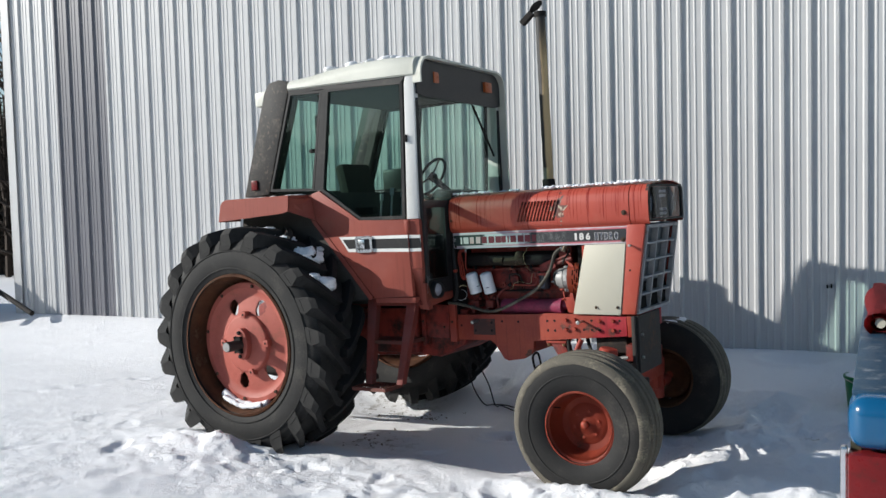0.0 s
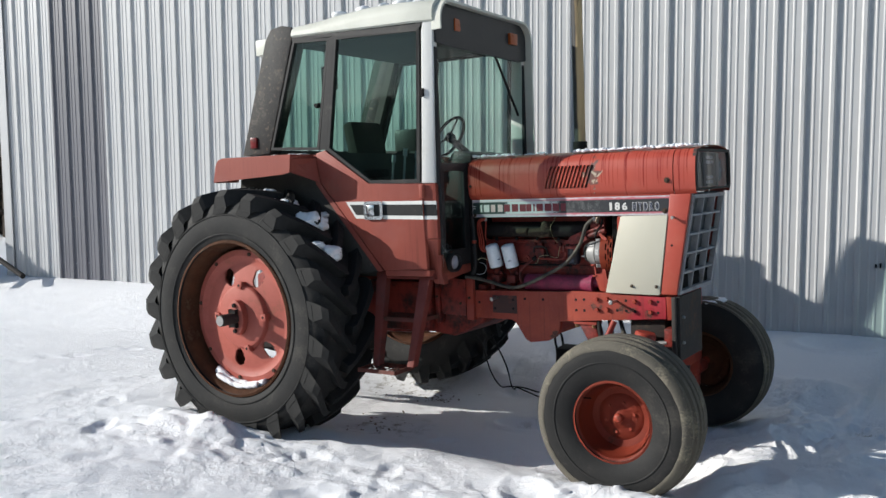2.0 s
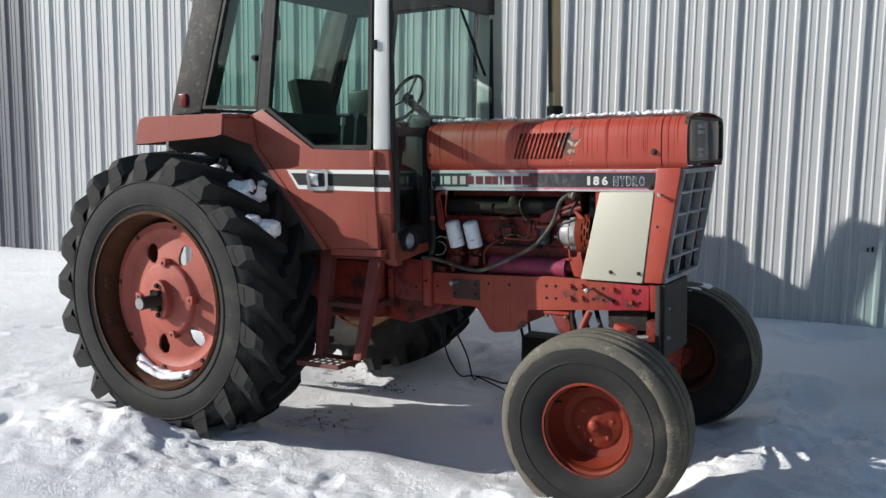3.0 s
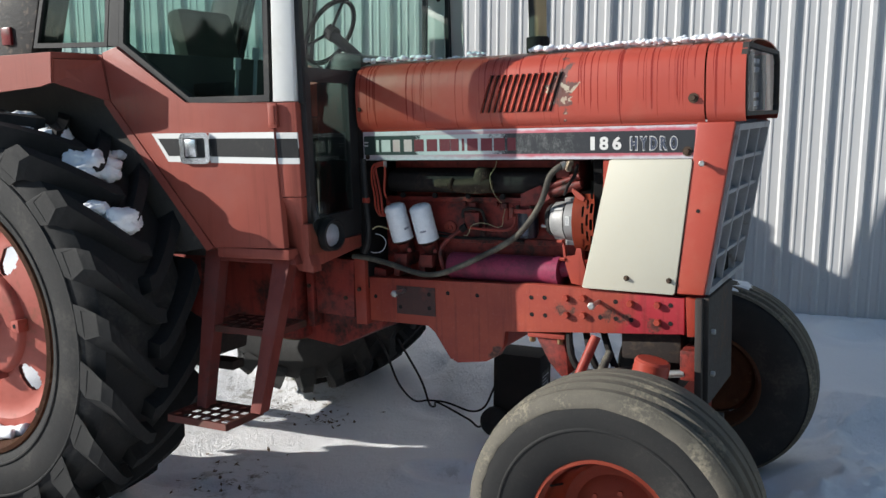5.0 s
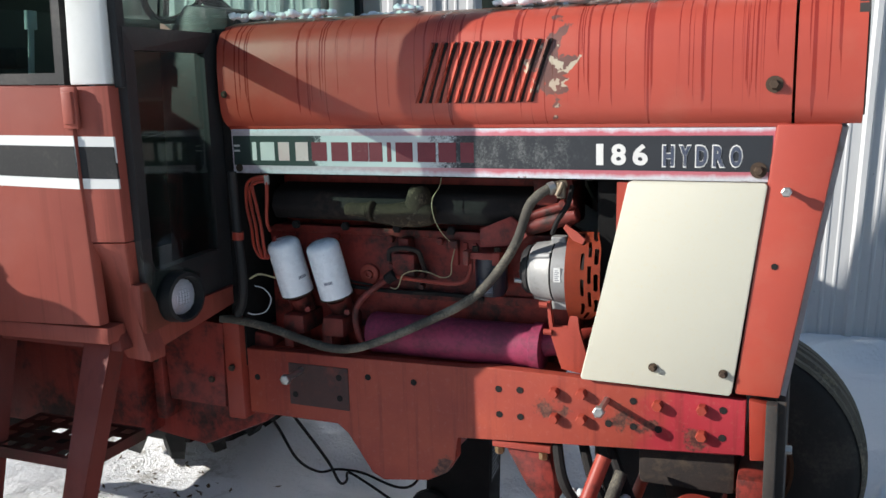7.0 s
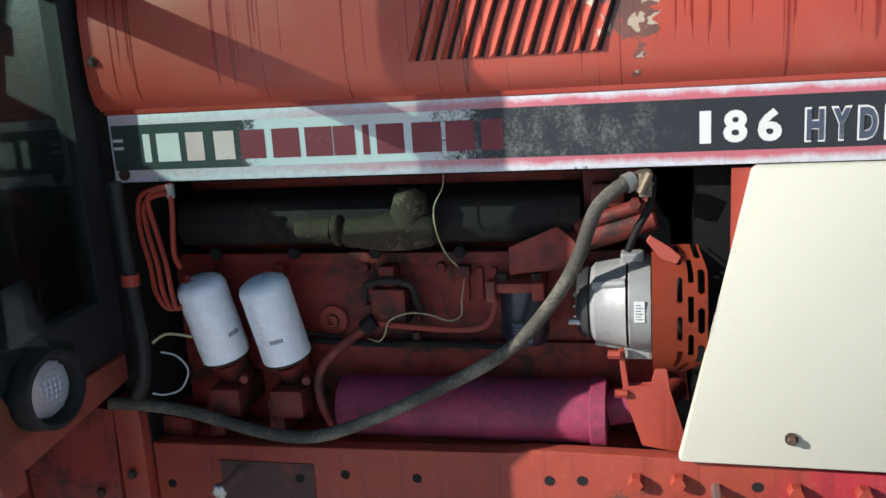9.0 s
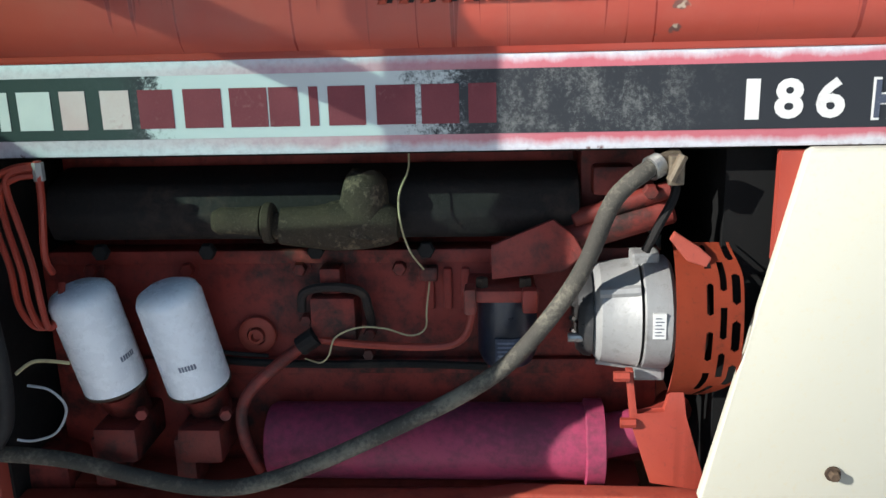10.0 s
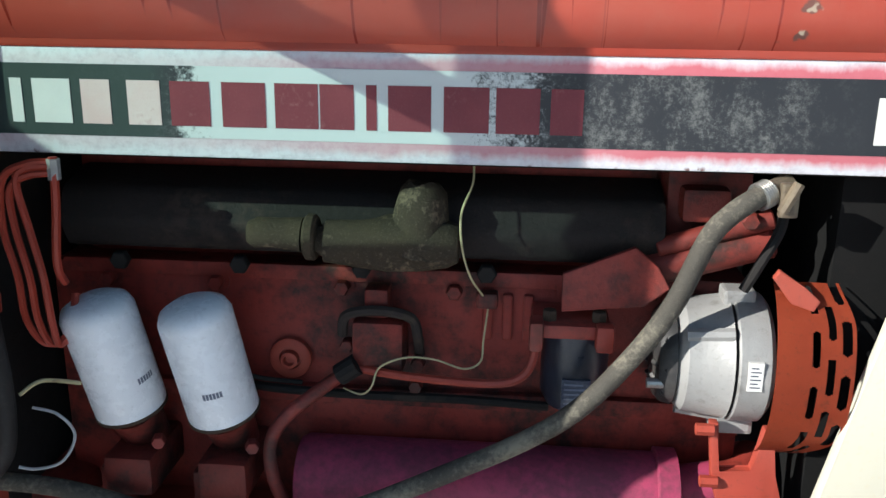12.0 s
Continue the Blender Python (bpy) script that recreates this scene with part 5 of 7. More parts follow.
def build_frame():
    # channel side rails
    for s in (-1, 1):
        bm = B()
        pts = [(1.50, 0.765), (1.50, 0.950), (2.15, 0.958), (2.20, 0.966), (2.40, 0.962), (2.80, 0.950), (2.80, 0.818), (2.112, 0.776), (2.112, 0.715), (2.085, 0.672), (2.03, 0.643), (1.905, 0.625), (1.872, 0.640), (1.84, 0.69), (1.808, 0.745), (1.775, 0.770)]
        prism(bm, pts, "y", s * 0.342, s * 0.31, 0.004)
        rail = part("frame_rail", bm, rail_red, tractor, "red steel frame rail with bolt holes and chipped paint", True)
        if s > 0:
            continue
        y = -0.342
        for x, z in ((2.227, 0.913), (2.281, 0.916), (2.228, 0.848), (2.282, 0.848), (2.00, 0.905), (2.497, 0.858), (2.554, 0.920), (2.555, 0.858), (2.612, 0.858), (2.752, 0.921), (2.752, 0.856), (1.87, 0.905), (1.53, 0.87)):
            part("hole", lathe(B(), (x, y - 0.0006, z), (0, -1, 0), [(0, 0.0085), (0.0008, 0.0085)], 14), soot, rail)
        for x, z in ((2.368, 0.922), (2.368, 0.858), (2.434, 0.926), (2.434, 0.862), (2.610, 0.918), (2.708, 0.920), (2.708, 0.858)):
            part("bolt", hexbolt(B(), (x, y, z), (0, -1, 0), 0.013, 0.020), frame_red, rail)
        for x, z in ((2.492, 0.916), (1.672, 0.905)):
            part("bolt", lathe(B(), (x, y, z), (0, -1, 0), [(0, 0.008), (0.075, 0.008), (0.075, 0.014), (0.088, 0.014), (0.090, 0.010)], 6), steel, rail, "long bright bolt")
        bm = B()
        box(bm, 1.632, 1.812, y - 0.0025, y, 0.806, 0.922)
        plate = part("worn_plate", bm, worn_red, rail, "bare dark patch plate")
        for x, z in ((1.65, 0.835), (1.785, 0.895), (1.785, 0.838)):
            part("hole", lathe(B(), (x, y - 0.0030, z), (0, -1, 0), [(0, 0.0085), (0.0008, 0.0085)], 14), soot, plate)
        bm = B()
        prism(bm, [(2.806, 0.955), (2.850, 0.948), (2.846, 0.88), (2.852, 0.82), (2.812, 0.815)], "y", y - 0.012, y + 0.02, 0.004)
        part("end_cap", bm, red_paint, rail, "", True)
    # engine pan, clutch housing, gearbox and rear axle
    bm = B()
    prism(bm, [(1.86, 0.66), (2.06, 0.67), (2.09, 0.78), (2.30, 0.86), (2.38, 0.95), (1.50, 0.95), (1.50, 0.80), (1.80, 0.78)], "y", -0.29, 0.29, 0.02)
    part("oil_pan", bm, frame_red, tractor, "red oil pan", True)
    bm = B()
    prism(bm, [(0.95, 0.66), (1.30, 0.62), (1.52, 0.72), (1.56, 0.80), (1.56, 0.98), (1.20, 1.02), (0.95, 1.0)], "y", -0.30, 0.30, 0.02)
    house = part("clutch_housing", bm, engine_red, tractor, "grimy red clutch housing", True)
    bm = B()
    prism(bm, [(1.24, 0.78), (1.43, 0.775), (1.44, 1.02), (1.23, 1.03)], "y", -0.36, -0.30, 0.008)
    # cover and rear flange take the darker engine red as painted shade
    cover = part("side_cover", bm, engine_red, house, "red side cover plate", True)
    part("flange", box(B(), 1.195, 1.23, -0.37, -0.3, 0.72, 1.03, 0.005), engine_red, house, "", True)
    part("flange", box(B(), 1.442, 1.496, -0.365, -0.3, 0.75, 1.04, 0.006), frame_red, house, "", True)
    for x, z in ((1.212, 0.90), (1.47, 0.90), (1.40, 0.86)):
        part("bolt", hexbolt(B(), (x, -0.37, z), (0, -1, 0), 0.009, 0.01), bolt_rust, cover)
    bm = B()
    box(bm, 1.10, 1.145, -0.405, -0.40, 0.955, 0.985)
    part("label", bm, yellow_label, house, "small yellow warning sticker")
    bm = B()
    # rear end drawn out behind the axle to block sun from the far tyre
    prism(bm, [(-0.58, 0.66), (-0.50, 0.56), (0.98, 0.62), (0.98, 1.02), (-0.45, 1.06), (-0.58, 1.0)], "y", -0.27, 0.27, 0.03)
    box_ob = part("gearbox", bm, engine_red, tractor, "red gearbox housing", True)
    # hitch parts added below, mostly hidden, to shade the far rear tyre
    bm = B()
    prism(bm, [(-0.62, 0.40), (-0.30, 0.36), (0.30, 0.40), (0.34, 0.60), (-0.62, 0.60)], "y", -0.24, 0.24, 0.012)
    part("drawbar_frame", bm, cast_dark, box_ob, "dark drawbar support, added to shade the far tyre", True)
    part("drawbar", box(B(), -0.90, 0.45, -0.045, 0.045, 0.352, 0.398, 0.006), cast_dark, box_ob, "dark swinging drawbar", True)
    for y in (-0.33, 0.33):
        bm = B()
        prism(bm, [(0.05, 0.47), (0.05, 0.55), (-0.90, 0.47), (-0.92, 0.41), (-0.88, 0.40)], "y", y - 0.016, y + 0.016, 0.004)
        part("lower_link", bm, cast_dark, box_ob, "unseen hitch link, added to shade the far tyre", True)
    bm = B()
    box(bm, 0.62, 1.16, -0.40, -0.28, 0.66, 1.0, 0.015)
    part("hydraulic_tank", bm, engine_red, tractor, "", True)
    bm = lathe(B(), (0.165, -0.90, 0.822), (0, 1, 0), [(0, 0.12), (0.3, 0.14), (0.62, 0.22), (1.18, 0.22), (1.5, 0.14), (1.80, 0.12)], 28)
    part("rear_axle", bm, engine_red, tractor, "red rear axle housing", True)
    # front plate, axle and steering
    bm = B()
    box(bm, 2.862, 2.884, -0.345, 0.065, 0.575, 0.955, 0.004)
    plate = part("front_plate", bm, plate_grey, tractor, "dark weathered front mounting plate")
    bm = B()
    box(bm, 2.842, 2.866, -0.372, -0.34, 0.56, 0.955, 0.004)
    box(bm, 2.842, 2.94, -0.37, -0.345, 0.50, 0.56, 0.004)
    part("angle_iron", bm, plate_grey, plate, "rusty edge strip", True)
    for z in (0.68, 0.83):
        part("bolt", hexbolt(B(), (2.884, -0.30, z), (1, 0, 0), 0.010, 0.014), steel, plate)
    bm = B()
    box(bm, 2.56, 2.78, -0.30, 0.30, 0.70, 0.81, 0.015)
    prism(bm, [(2.58, 0.70), (2.76, 0.70), (2.72, 0.52), (2.62, 0.52)], "y", -0.14, 0.14, 0.015)
    # dark colour holds both grease and the shade below the rail
    bolster = part("front_bolster", bm, cast_dark, tractor, "greasy front bolster, darkened for the shade under the rail", True)
    part("cast_bracket", box(B(), 2.785, 2.850, -0.345, -0.20, 0.655, 0.765, 0.010), engine_red, bolster, "", True)
    part("cast_lug", box(B(), 2.205, 2.355, -0.335, -0.24, 0.758, 0.776, 0.004), frame_red, bolster, "", True)
    part("cast_bracket", prism(B(), [(2.235, 0.76), (2.345, 0.76), (2.36, 0.70), (2.365, 0.62), (2.335, 0.612), (2.29, 0.66)], "y", -0.325, -0.235, 0.008), engine_red, bolster, "", True)
    for x in (2.222, 2.335):
        part("bolt", hexbolt(B(), (x, -0.325, 0.757), (0, 0, -1), 0.012, 0.018), brass, bolster)
    bm = B()
    box(bm, 2.59, 2.71, -0.62, 0.62, 0.40, 0.53, 0.012)
    axle = part("front_axle", bm, frame_red, tractor, "red front axle beam", True)
    for s in (-1, 1):
        bm = B()
        box(bm, 2.60, 2.70, s * 0.55 - 0.07, s * 0.55 + 0.07, 0.30, 0.60, 0.015)
        rod(bm, (2.65, s * 0.60, 0.22), (2.65, s * 0.60, 0.62), 0.05, 16, bev=0.006)
        rod(bm, (2.67, s * 0.60, 0.335), (2.67, s * 0.74, 0.335), 0.045, 16)
        part("knuckle", bm, frame_red, axle, "red steering knuckle", True)
    bm = B()
    rod(bm, (2.665, -0.52, 0.42), (2.735, -0.50, 0.765), 0.068, 22, 0.060, 0.008)
    part("king_pin_tube", bm, red_paint, axle, "bright red king-pin tube", True)
    bm = B()
    rod(bm, (2.436, -0.50, 0.60), (2.50, -0.40, 0.80), 0.018, 12)
    rod(bm, (2.41, -0.53, 0.56), (2.45, -0.50, 0.63), 0.030, 12)
    rod(bm, (2.43, -0.50, 0.60), (2.54, -0.52, 0.66), 0.016, 10)
    rod(bm, (2.47, -0.62, 0.42), (2.47, 0.62, 0.42), 0.018, 12)
    rod(bm, (2.47, -0.60, 0.42), (2.62, -0.60, 0.46), 0.020, 12)
    part("tie_rod", bm, frame_red, axle, "red steering rods", True)
    part("steering_cylinder", rod(B(), (2.40, -0.36, 0.615), (2.70, -0.34, 0.665), 0.036, 18, bev=0.004), cast_dark, axle, "greasy dark steering cylinder", True)
    part("cylinder_rod", rod(B(), (2.70, -0.34, 0.665), (2.80, -0.335, 0.68), 0.014, 12), steel, axle)
    for k, y in enumerate((-0.30, -0.26, -0.22)):
        part("steering_hose", tube(B(), [(2.36 + 0.05 * k, y, 0.80), (2.40 + 0.06 * k, y - 0.07, 0.70), (2.47 + 0.04 * k, y - 0.05, 0.62), (2.60, y, 0.58 - 0.03 * k), (2.70, y + 0.05, 0.60)], 0.013, 9), soot, axle, "", True)
    part("steering_hose", tube(B(), [(2.52, -0.30, 0.72), (2.50, -0.38, 0.62), (2.56, -0.42, 0.55), (2.64, -0.36, 0.60)], 0.016, 10), hose_rubber, axle, "", True)


def build_exhaust():
    top = Vector((2.128, 0.0, 3.07))
    bm = rod(B(), (2.128, 0, 1.80), (2.128, 0, 3.08), 0.036, 22)
    pipe = part("exhaust_pipe", bm, exhaust_mat, tractor, "tall black exhaust stack, rust-streaked low down", True)
    part("collar", rod(B(), (2.128, 0, 1.80), (2.128, 0, 1.90), 0.046, 22, bev=0.004), soot, pipe, "", True)
    part("rim", rod(B(), top - Vector((0, 0, 0.005)), top + Vector((0, 0, 0.03)), 0.043, 22), soot, pipe, "", True)
    bm = B()
    m = Matrix.Translation((2.085, 0, 3.13)) @ Matrix.Rotation(radians(-38), 4, "Y")
    lathe(bm, (0.02, 0, 0), (0, 0, 1), [(0, 0.055), (0.006, 0.055)], 22)
    box(bm, -0.14, -0.03, -0.022, 0.022, -0.03, 0.012, 0.004)
    bmesh.ops.transform(bm, matrix=m, verts=bm.verts[:])
    part("rain_cap", bm, soot, pipe, "hinged black rain cap standing open")


def exhaust_material():
    m, nt, b = shader("exhaust_black")
    sep = nt.nodes.new("ShaderNodeSeparateXYZ")
    nt.links.new(coords(nt), sep.inputs[0])
    n = grain(nt, coords(nt, (12, 12, 1.2)), 1.0, 5)
    f = ramp(nt, maths(nt, "ADD", maths(nt, "MULTIPLY", sep.outputs["X"], 6.0), n), 13.27, 13.42)
    low = ramp(nt, sep.outputs["Z"], 3.05, 2.75)
    c = blend(nt, maths(nt, "MULTIPLY", f, low), (0.022, 0.021, 0.021), (0.46, 0.33, 0.17))
    nt.links.new(c, b.inputs["Base Color"])
    b.inputs["Roughness"].default_value = 0.65
    return m


exhaust_mat = exhaust_material()
build_hood()
build_band()
build_engine()
build_alternator()
build_frame()
build_exhaust()


def rear_tyre_radius(v):
    """Carcass radius across the tread, v from -1 to 1."""
    return 0.80 - 0.035 * v * v


def build_rear_wheel(side):
    """side -1: the side of the camera; the wheel's mesh lies round its own centre."""
    s = side
    place = pose(0.165, -1.03, 0.822) if s < 0 else pose(0.165, 1.0, 0.822)
    # dished cast centre with four windows
    bm = B()
    seg = 200
    prof = [(0.452, 0.085), (0.448, 0.105), (0.41, 0.11), (0.385, 0.095), (0.36, 0.092)]
    prof += [(0.352 - 0.00625 * k, 0.092 + 0.0009 * k) for k in range(22)]
    prof += [(0.214, 0.132), (0.206, 0.139), (0.20, 0.141), (0.13, 0.146), (0.10, 0.150), (0.0001, 0.150)]
    windows = [(0.290 * math.cos(radians(a)), 0.290 * math.sin(radians(a)), radians(a)) for a in (62, 117, -47, -105)]
    for deep in (0.0, 0.016):
        rows = []
        for r, h in prof:
            rows.append([bm.verts.new((r * math.cos(2 * math.pi * k / seg), s * (h - deep), r * math.sin(2 * math.pi * k / seg))) for k in range(seg)])
        for a, b in zip(rows, rows[1:]):
            for k in range(seg):
                quad = (a[k], a[(k + 1) % seg], b[(k + 1) % seg], b[k])
                mx, mz = sum(v.co.x for v in quad) / 4, sum(v.co.z for v in quad) / 4
                gone = False
                for wx, wz, t in windows:
                    u, w = (mx - wx) * math.cos(t) + (mz - wz) * math.sin(t), -(mx - wx) * math.sin(t) + (mz - wz) * math.cos(t)
                    gone = gone or (u / 0.062) ** 2 + (w / (0.046 + 0.15 * u)) ** 2 < 1
                if not gone:
                    bm.faces.new(quad)
    wheel = part("rear_wheel", bm, wheel_red, tractor, "large rear wheel, pink-red cast centre in a rusty rim", True, place)
    # rim
    prof = [(0.505, 0.24), (0.522, 0.235), (0.525, 0.215), (0.50, 0.20), (0.485, 0.17), (0.475, 0.06), (0.455, 0.04), (0.455, -0.04), (0.475, -0.06), (0.485, -0.17), (0.50, -0.20), (0.525, -0.215), (0.522, -0.235), (0.505, -0.24)]
    bm = lathe(B(), (0, 0, 0), (0, s, 0), [(h, r) for r, h in prof], 56, caps=False)
    bmesh.ops.solidify(bm, geom=bm.faces[:], thickness=0.006)
    part("rim", bm, rusty_rim, wheel, "rusty brown rim", True)
    # carcass
    prof = [(0.51, 0.215), (0.535, 0.232), (0.60, 0.245), (0.67, 0.247), (0.715, 0.236), (0.745, 0.222), (rear_tyre_radius(0.85), 0.20)]
    prof += [(rear_tyre_radius(v), 0.235 * v) for v in (0.6, 0.3, 0, -0.3, -0.6)]
    prof += [(r, -h) for r, h in prof[6::-1]]
    bm = lathe(B(), (0, 0, 0), (0, s, 0), [(h, r) for r, h in prof], 72, caps=False)
    part("tyre", bm, rubber, wheel, "worn black tractor tyre", True)
    for r, w in ((0.565, 0.2415), (0.69, 0.2455)):
        part("bead_ring", lathe(B(), (0, s * w, 0), (0, s, 0), [(0, r - 0.006), (0.004, r - 0.003), (0.004, r + 0.003), (0, r + 0.006)], 72, caps=False), rubber, wheel, "", True)
    # chevron lugs, one mesh for each half of the tread
    count = 21
    for half in (-1, 1):
        bm = B()
        n = 7
        sections = []
        for k in range(n + 1):
            t = k / n
            v = -0.10 + 1.10 * t
            y = 0.235 * min(v, 1.0) * half
            back = 0.30 * max(v, 0) ** 1.15
            base_r = rear_tyre_radius(min(abs(v), 1.0)) - 0.012
            top_r = 0.862 - 0.010 * v * v
            wide = 0.026 + 0.010 * t
            sections.append((y, back, base_r, top_r, wide))
        y, back, base_r, top_r, wide = sections[-1]
        sections.append((half * 0.252, back + 0.03, 0.735, 0.812, wide + 0.004))
        sections.append((half * 0.250, back + 0.065, 0.70, 0.745, wide + 0.004))
        rows = []
        for y, back, base_r, top_r, wide in sections:
            row = []
            for rr, off in ((base_r, -wide * 1.35), (top_r, -wide), (top_r, wide), (base_r, wide * 1.35)):
                a = math.pi / 2 + back + off / rr
                row.append(bm.verts.new((rr * math.cos(a), y, rr * math.sin(a))))
            rows.append(row)
        for a, b in zip(rows, rows[1:]):
            for i in range(4):
                bm.faces.new((a[i], a[(i + 1) % 4], b[(i + 1) % 4], b[i]))
        bm.faces.new(rows[0]), bm.faces.new(rows[-1][::-1])
        first = part("lug", bm, tread_rubber, wheel)
        for k in range(1, count):
            again(first, Matrix.Rotation(2 * math.pi * (k + (0.5 if half > 0 else 0)) / count, 4, "Y"), wheel)
    # hub, key clamps, axle shaft, rim bolts
    part("axle_shaft", rod(B(), (0, s * 0.05, 0), (0, s * 0.33, 0), 0.038, 20, bev=0.004), plate_grey, wheel, "bare dark axle shaft", True)
    part("shaft_end", rod(B(), (0, s * 0.325, 0), (0, s * 0.333, 0), 0.033, 20), alloy, wheel)
    rim_of = [(0.072 * math.cos(radians(15 * k)), 0.118 * math.sin(radians(15 * k))) for k in range(24)]
    boss = part("hub_boss", prism(B(), rim_of, "y", s * 0.145, s * 0.196, 0.008), wheel_red, wheel, "oval cast hub boss", True)
    for way in (-1, 1):
        bm = B()
        box(bm, -0.030, 0.030, s * 0.19, s * 0.222, way * 0.046 - 0.012, way * 0.046 + 0.012, 0.004)
        hexbolt(bm, (0.0, s * 0.196, way * 0.086), (0, s, 0), 0.015, 0.016)
        part("hub_clamp", bm, soot, boss, "greasy black shaft clamp", True)
    for k in range(4):
        m = Matrix.Rotation(radians(-(88, 2, -76, 180)[k]), 4, "Y")
        bm = B()
        prism(bm, [(0.192, -0.019), (0.192, 0.019), (0.238, 0.026), (0.238, -0.026)], "y", s * 0.112, s * 0.158, 0.005)
        bmesh.ops.transform(bm, matrix=m, verts=bm.verts[:])
        block = part("lug_block", bm, wheel_red, wheel, "", True)
        part("hole", lathe(B(), m @ Vector((0.214, s * 0.1583, 0)), (0, s, 0), [(0, 0.009), (0.001, 0.009)], 12), soot, block)
    for k in range(8):
        m = Matrix.Rotation(radians(10 + 45 * k), 4, "Y")
        part("bolt", hexbolt(B(), m @ Vector((0.425, s * 0.10, 0)), (0, s, 0), 0.014, 0.018), bolt_rust, wheel)
    return wheel


def build_front_wheel(side):
    s = side
    place = pose(2.712, -0.855, 0.352) if s < 0 else pose(2.676, 0.80, 0.352)
    bm = lathe(B(), (0, 0, 0), (0, s, 0), [(h, r) for r, h in [(0.195, 0.080), (0.186, 0.030), (0.165, -0.005), (0.13, -0.015), (0.105, 0.0), (0.075, 0.004), (0.055, 0.008), (0.042, 0.020), (0.0001, 0.024)]], 40, caps=False)
    bmesh.ops.solidify(bm, geom=bm.faces[:], thickness=0.008)
    # the far wheel's red is swapped for dark brown to paint its shade
    wheel = part("front_wheel", bm, rim_red if s < 0 else rusty_rim, tractor, "front wheel with dished red rim and ribbed tyre", True, place)
    prof = [(0.215, 0.125), (0.228, 0.122), (0.226, 0.108), (0.205, 0.098), (0.198, 0.06), (0.19, 0.03), (0.18, 0.0), (0.19, -0.06), (0.205, -0.10), (0.228, -0.122), (0.215, -0.125)]
    bm = lathe(B(), (0, 0, 0), (0, s, 0), [(h, r) for r, h in prof], 48, caps=False)
    bmesh.ops.solidify(bm, geom=bm.faces[:], thickness=0.005)
    part("rim", bm, rim_red if s < 0 else rusty_rim, wheel, "red painted rim", True)
    prof = [(0.215, 0.112), (0.232, 0.128), (0.30, 0.150), (0.36, 0.153), (0.400, 0.146), (0.422, 0.134), (0.430, 0.122), (0.428, 0.110)]
    prof += [(0.428, 0.0)] + [(r, -h) for r, h in prof[::-1]]
    bm = lathe(B(), (0, 0, 0), (0, s, 0), [(h, r) for r, h in prof], 72, caps=False)
    part("tyre", bm, rubber, wheel, "worn ribbed black tyre", True)
    for lo, hi, r in ((-0.128, -0.092, 0.440), (-0.078, -0.034, 0.450), (-0.020, 0.020, 0.453), (0.034, 0.078, 0.450), (0.092, 0.128, 0.440)):
        bm = lathe(B(), (0, s * lo, 0), (0, s, 0), [(-0.004, 0.430), (0.0, r - 0.010), (0.005, r), (hi - lo - 0.005, r), (hi - lo, r - 0.010), (hi - lo + 0.004, 0.430)], 72, caps=False)
        part("tread_rib", bm, rib_rubber, wheel, "scuffed grey-brown tread rib", True)
    bm = lathe(B(), (0, 0, 0), (0, s, 0), [(0.1485, 0.392), (0.1500, 0.397), (0.1455, 0.412), (0.1385, 0.4235), (0.1285, 0.4345), (0.1240, 0.4320)], 72, caps=False)
    for k, v in enumerate(bm.verts):
        if (k // 72) < 2:
            v.co *= 1.0 + 0.012 * noise.noise((v.co.x * 26, v.co.z * 26, 3.0)) + 0.008 * noise.noise((v.co.x * 80, v.co.z * 80, 1.0))
    part("shoulder", bm, rib_rubber, wheel, "scuffed chipped tyre shoulder", True)
    part("bead_ring", lathe(B(), (0, s * 0.1515, 0), (0, s, 0), [(0, 0.322), (0.004, 0.326), (0.004, 0.330), (0, 0.334)], 64, caps=False), rubber, wheel, "", True)
    part("hub_cap", lathe(B(), (0, s * 0.030, 0), (0, s, 0), [(-0.01, 0.027), (0.004, 0.026), (0.012, 0.022), (0.017, 0.014), (0.019, 0.001)], 24), rim_red, wheel, "", True)
    for k in range(6):
        a = radians(60 * k + 15)
        part("wheel_nut", hexbolt(B(), (0.085 * math.cos(a), s * 0.004, 0.085 * math.sin(a)), (0, s, 0), 0.009, 0.006), rim_red, wheel)
    part("valve", rod(B(), (-0.15, s * 0.05, 0.10), (-0.165, s * 0.11, 0.115), 0.004, 8), soot, wheel)
    return wheel


def slab(bm, pts, push):
    """A polygon in any plane, given thickness along push."""
    lo = [bm.verts.new(p) for p in pts]
    hi = [bm.verts.new(Vector(p) + Vector(push)) for p in pts]
    n = len(pts)
    bm.faces.new(lo), bm.faces.new(hi[::-1])
    for i in range(n):
        bm.faces.new((lo[i], hi[i], hi[(i + 1) % n], lo[(i + 1) % n]))
    return bm


CAB_R, CAB_L = -0.715, 0.52


def glass_pane(pts, parent, name="pane", glass=None):
    bm = B()
    bm.faces.new([bm.verts.new(p) for p in pts])
    ob = part(name, bm, glass or cab_glass, parent, "green-tinted cab glass")
    return ob


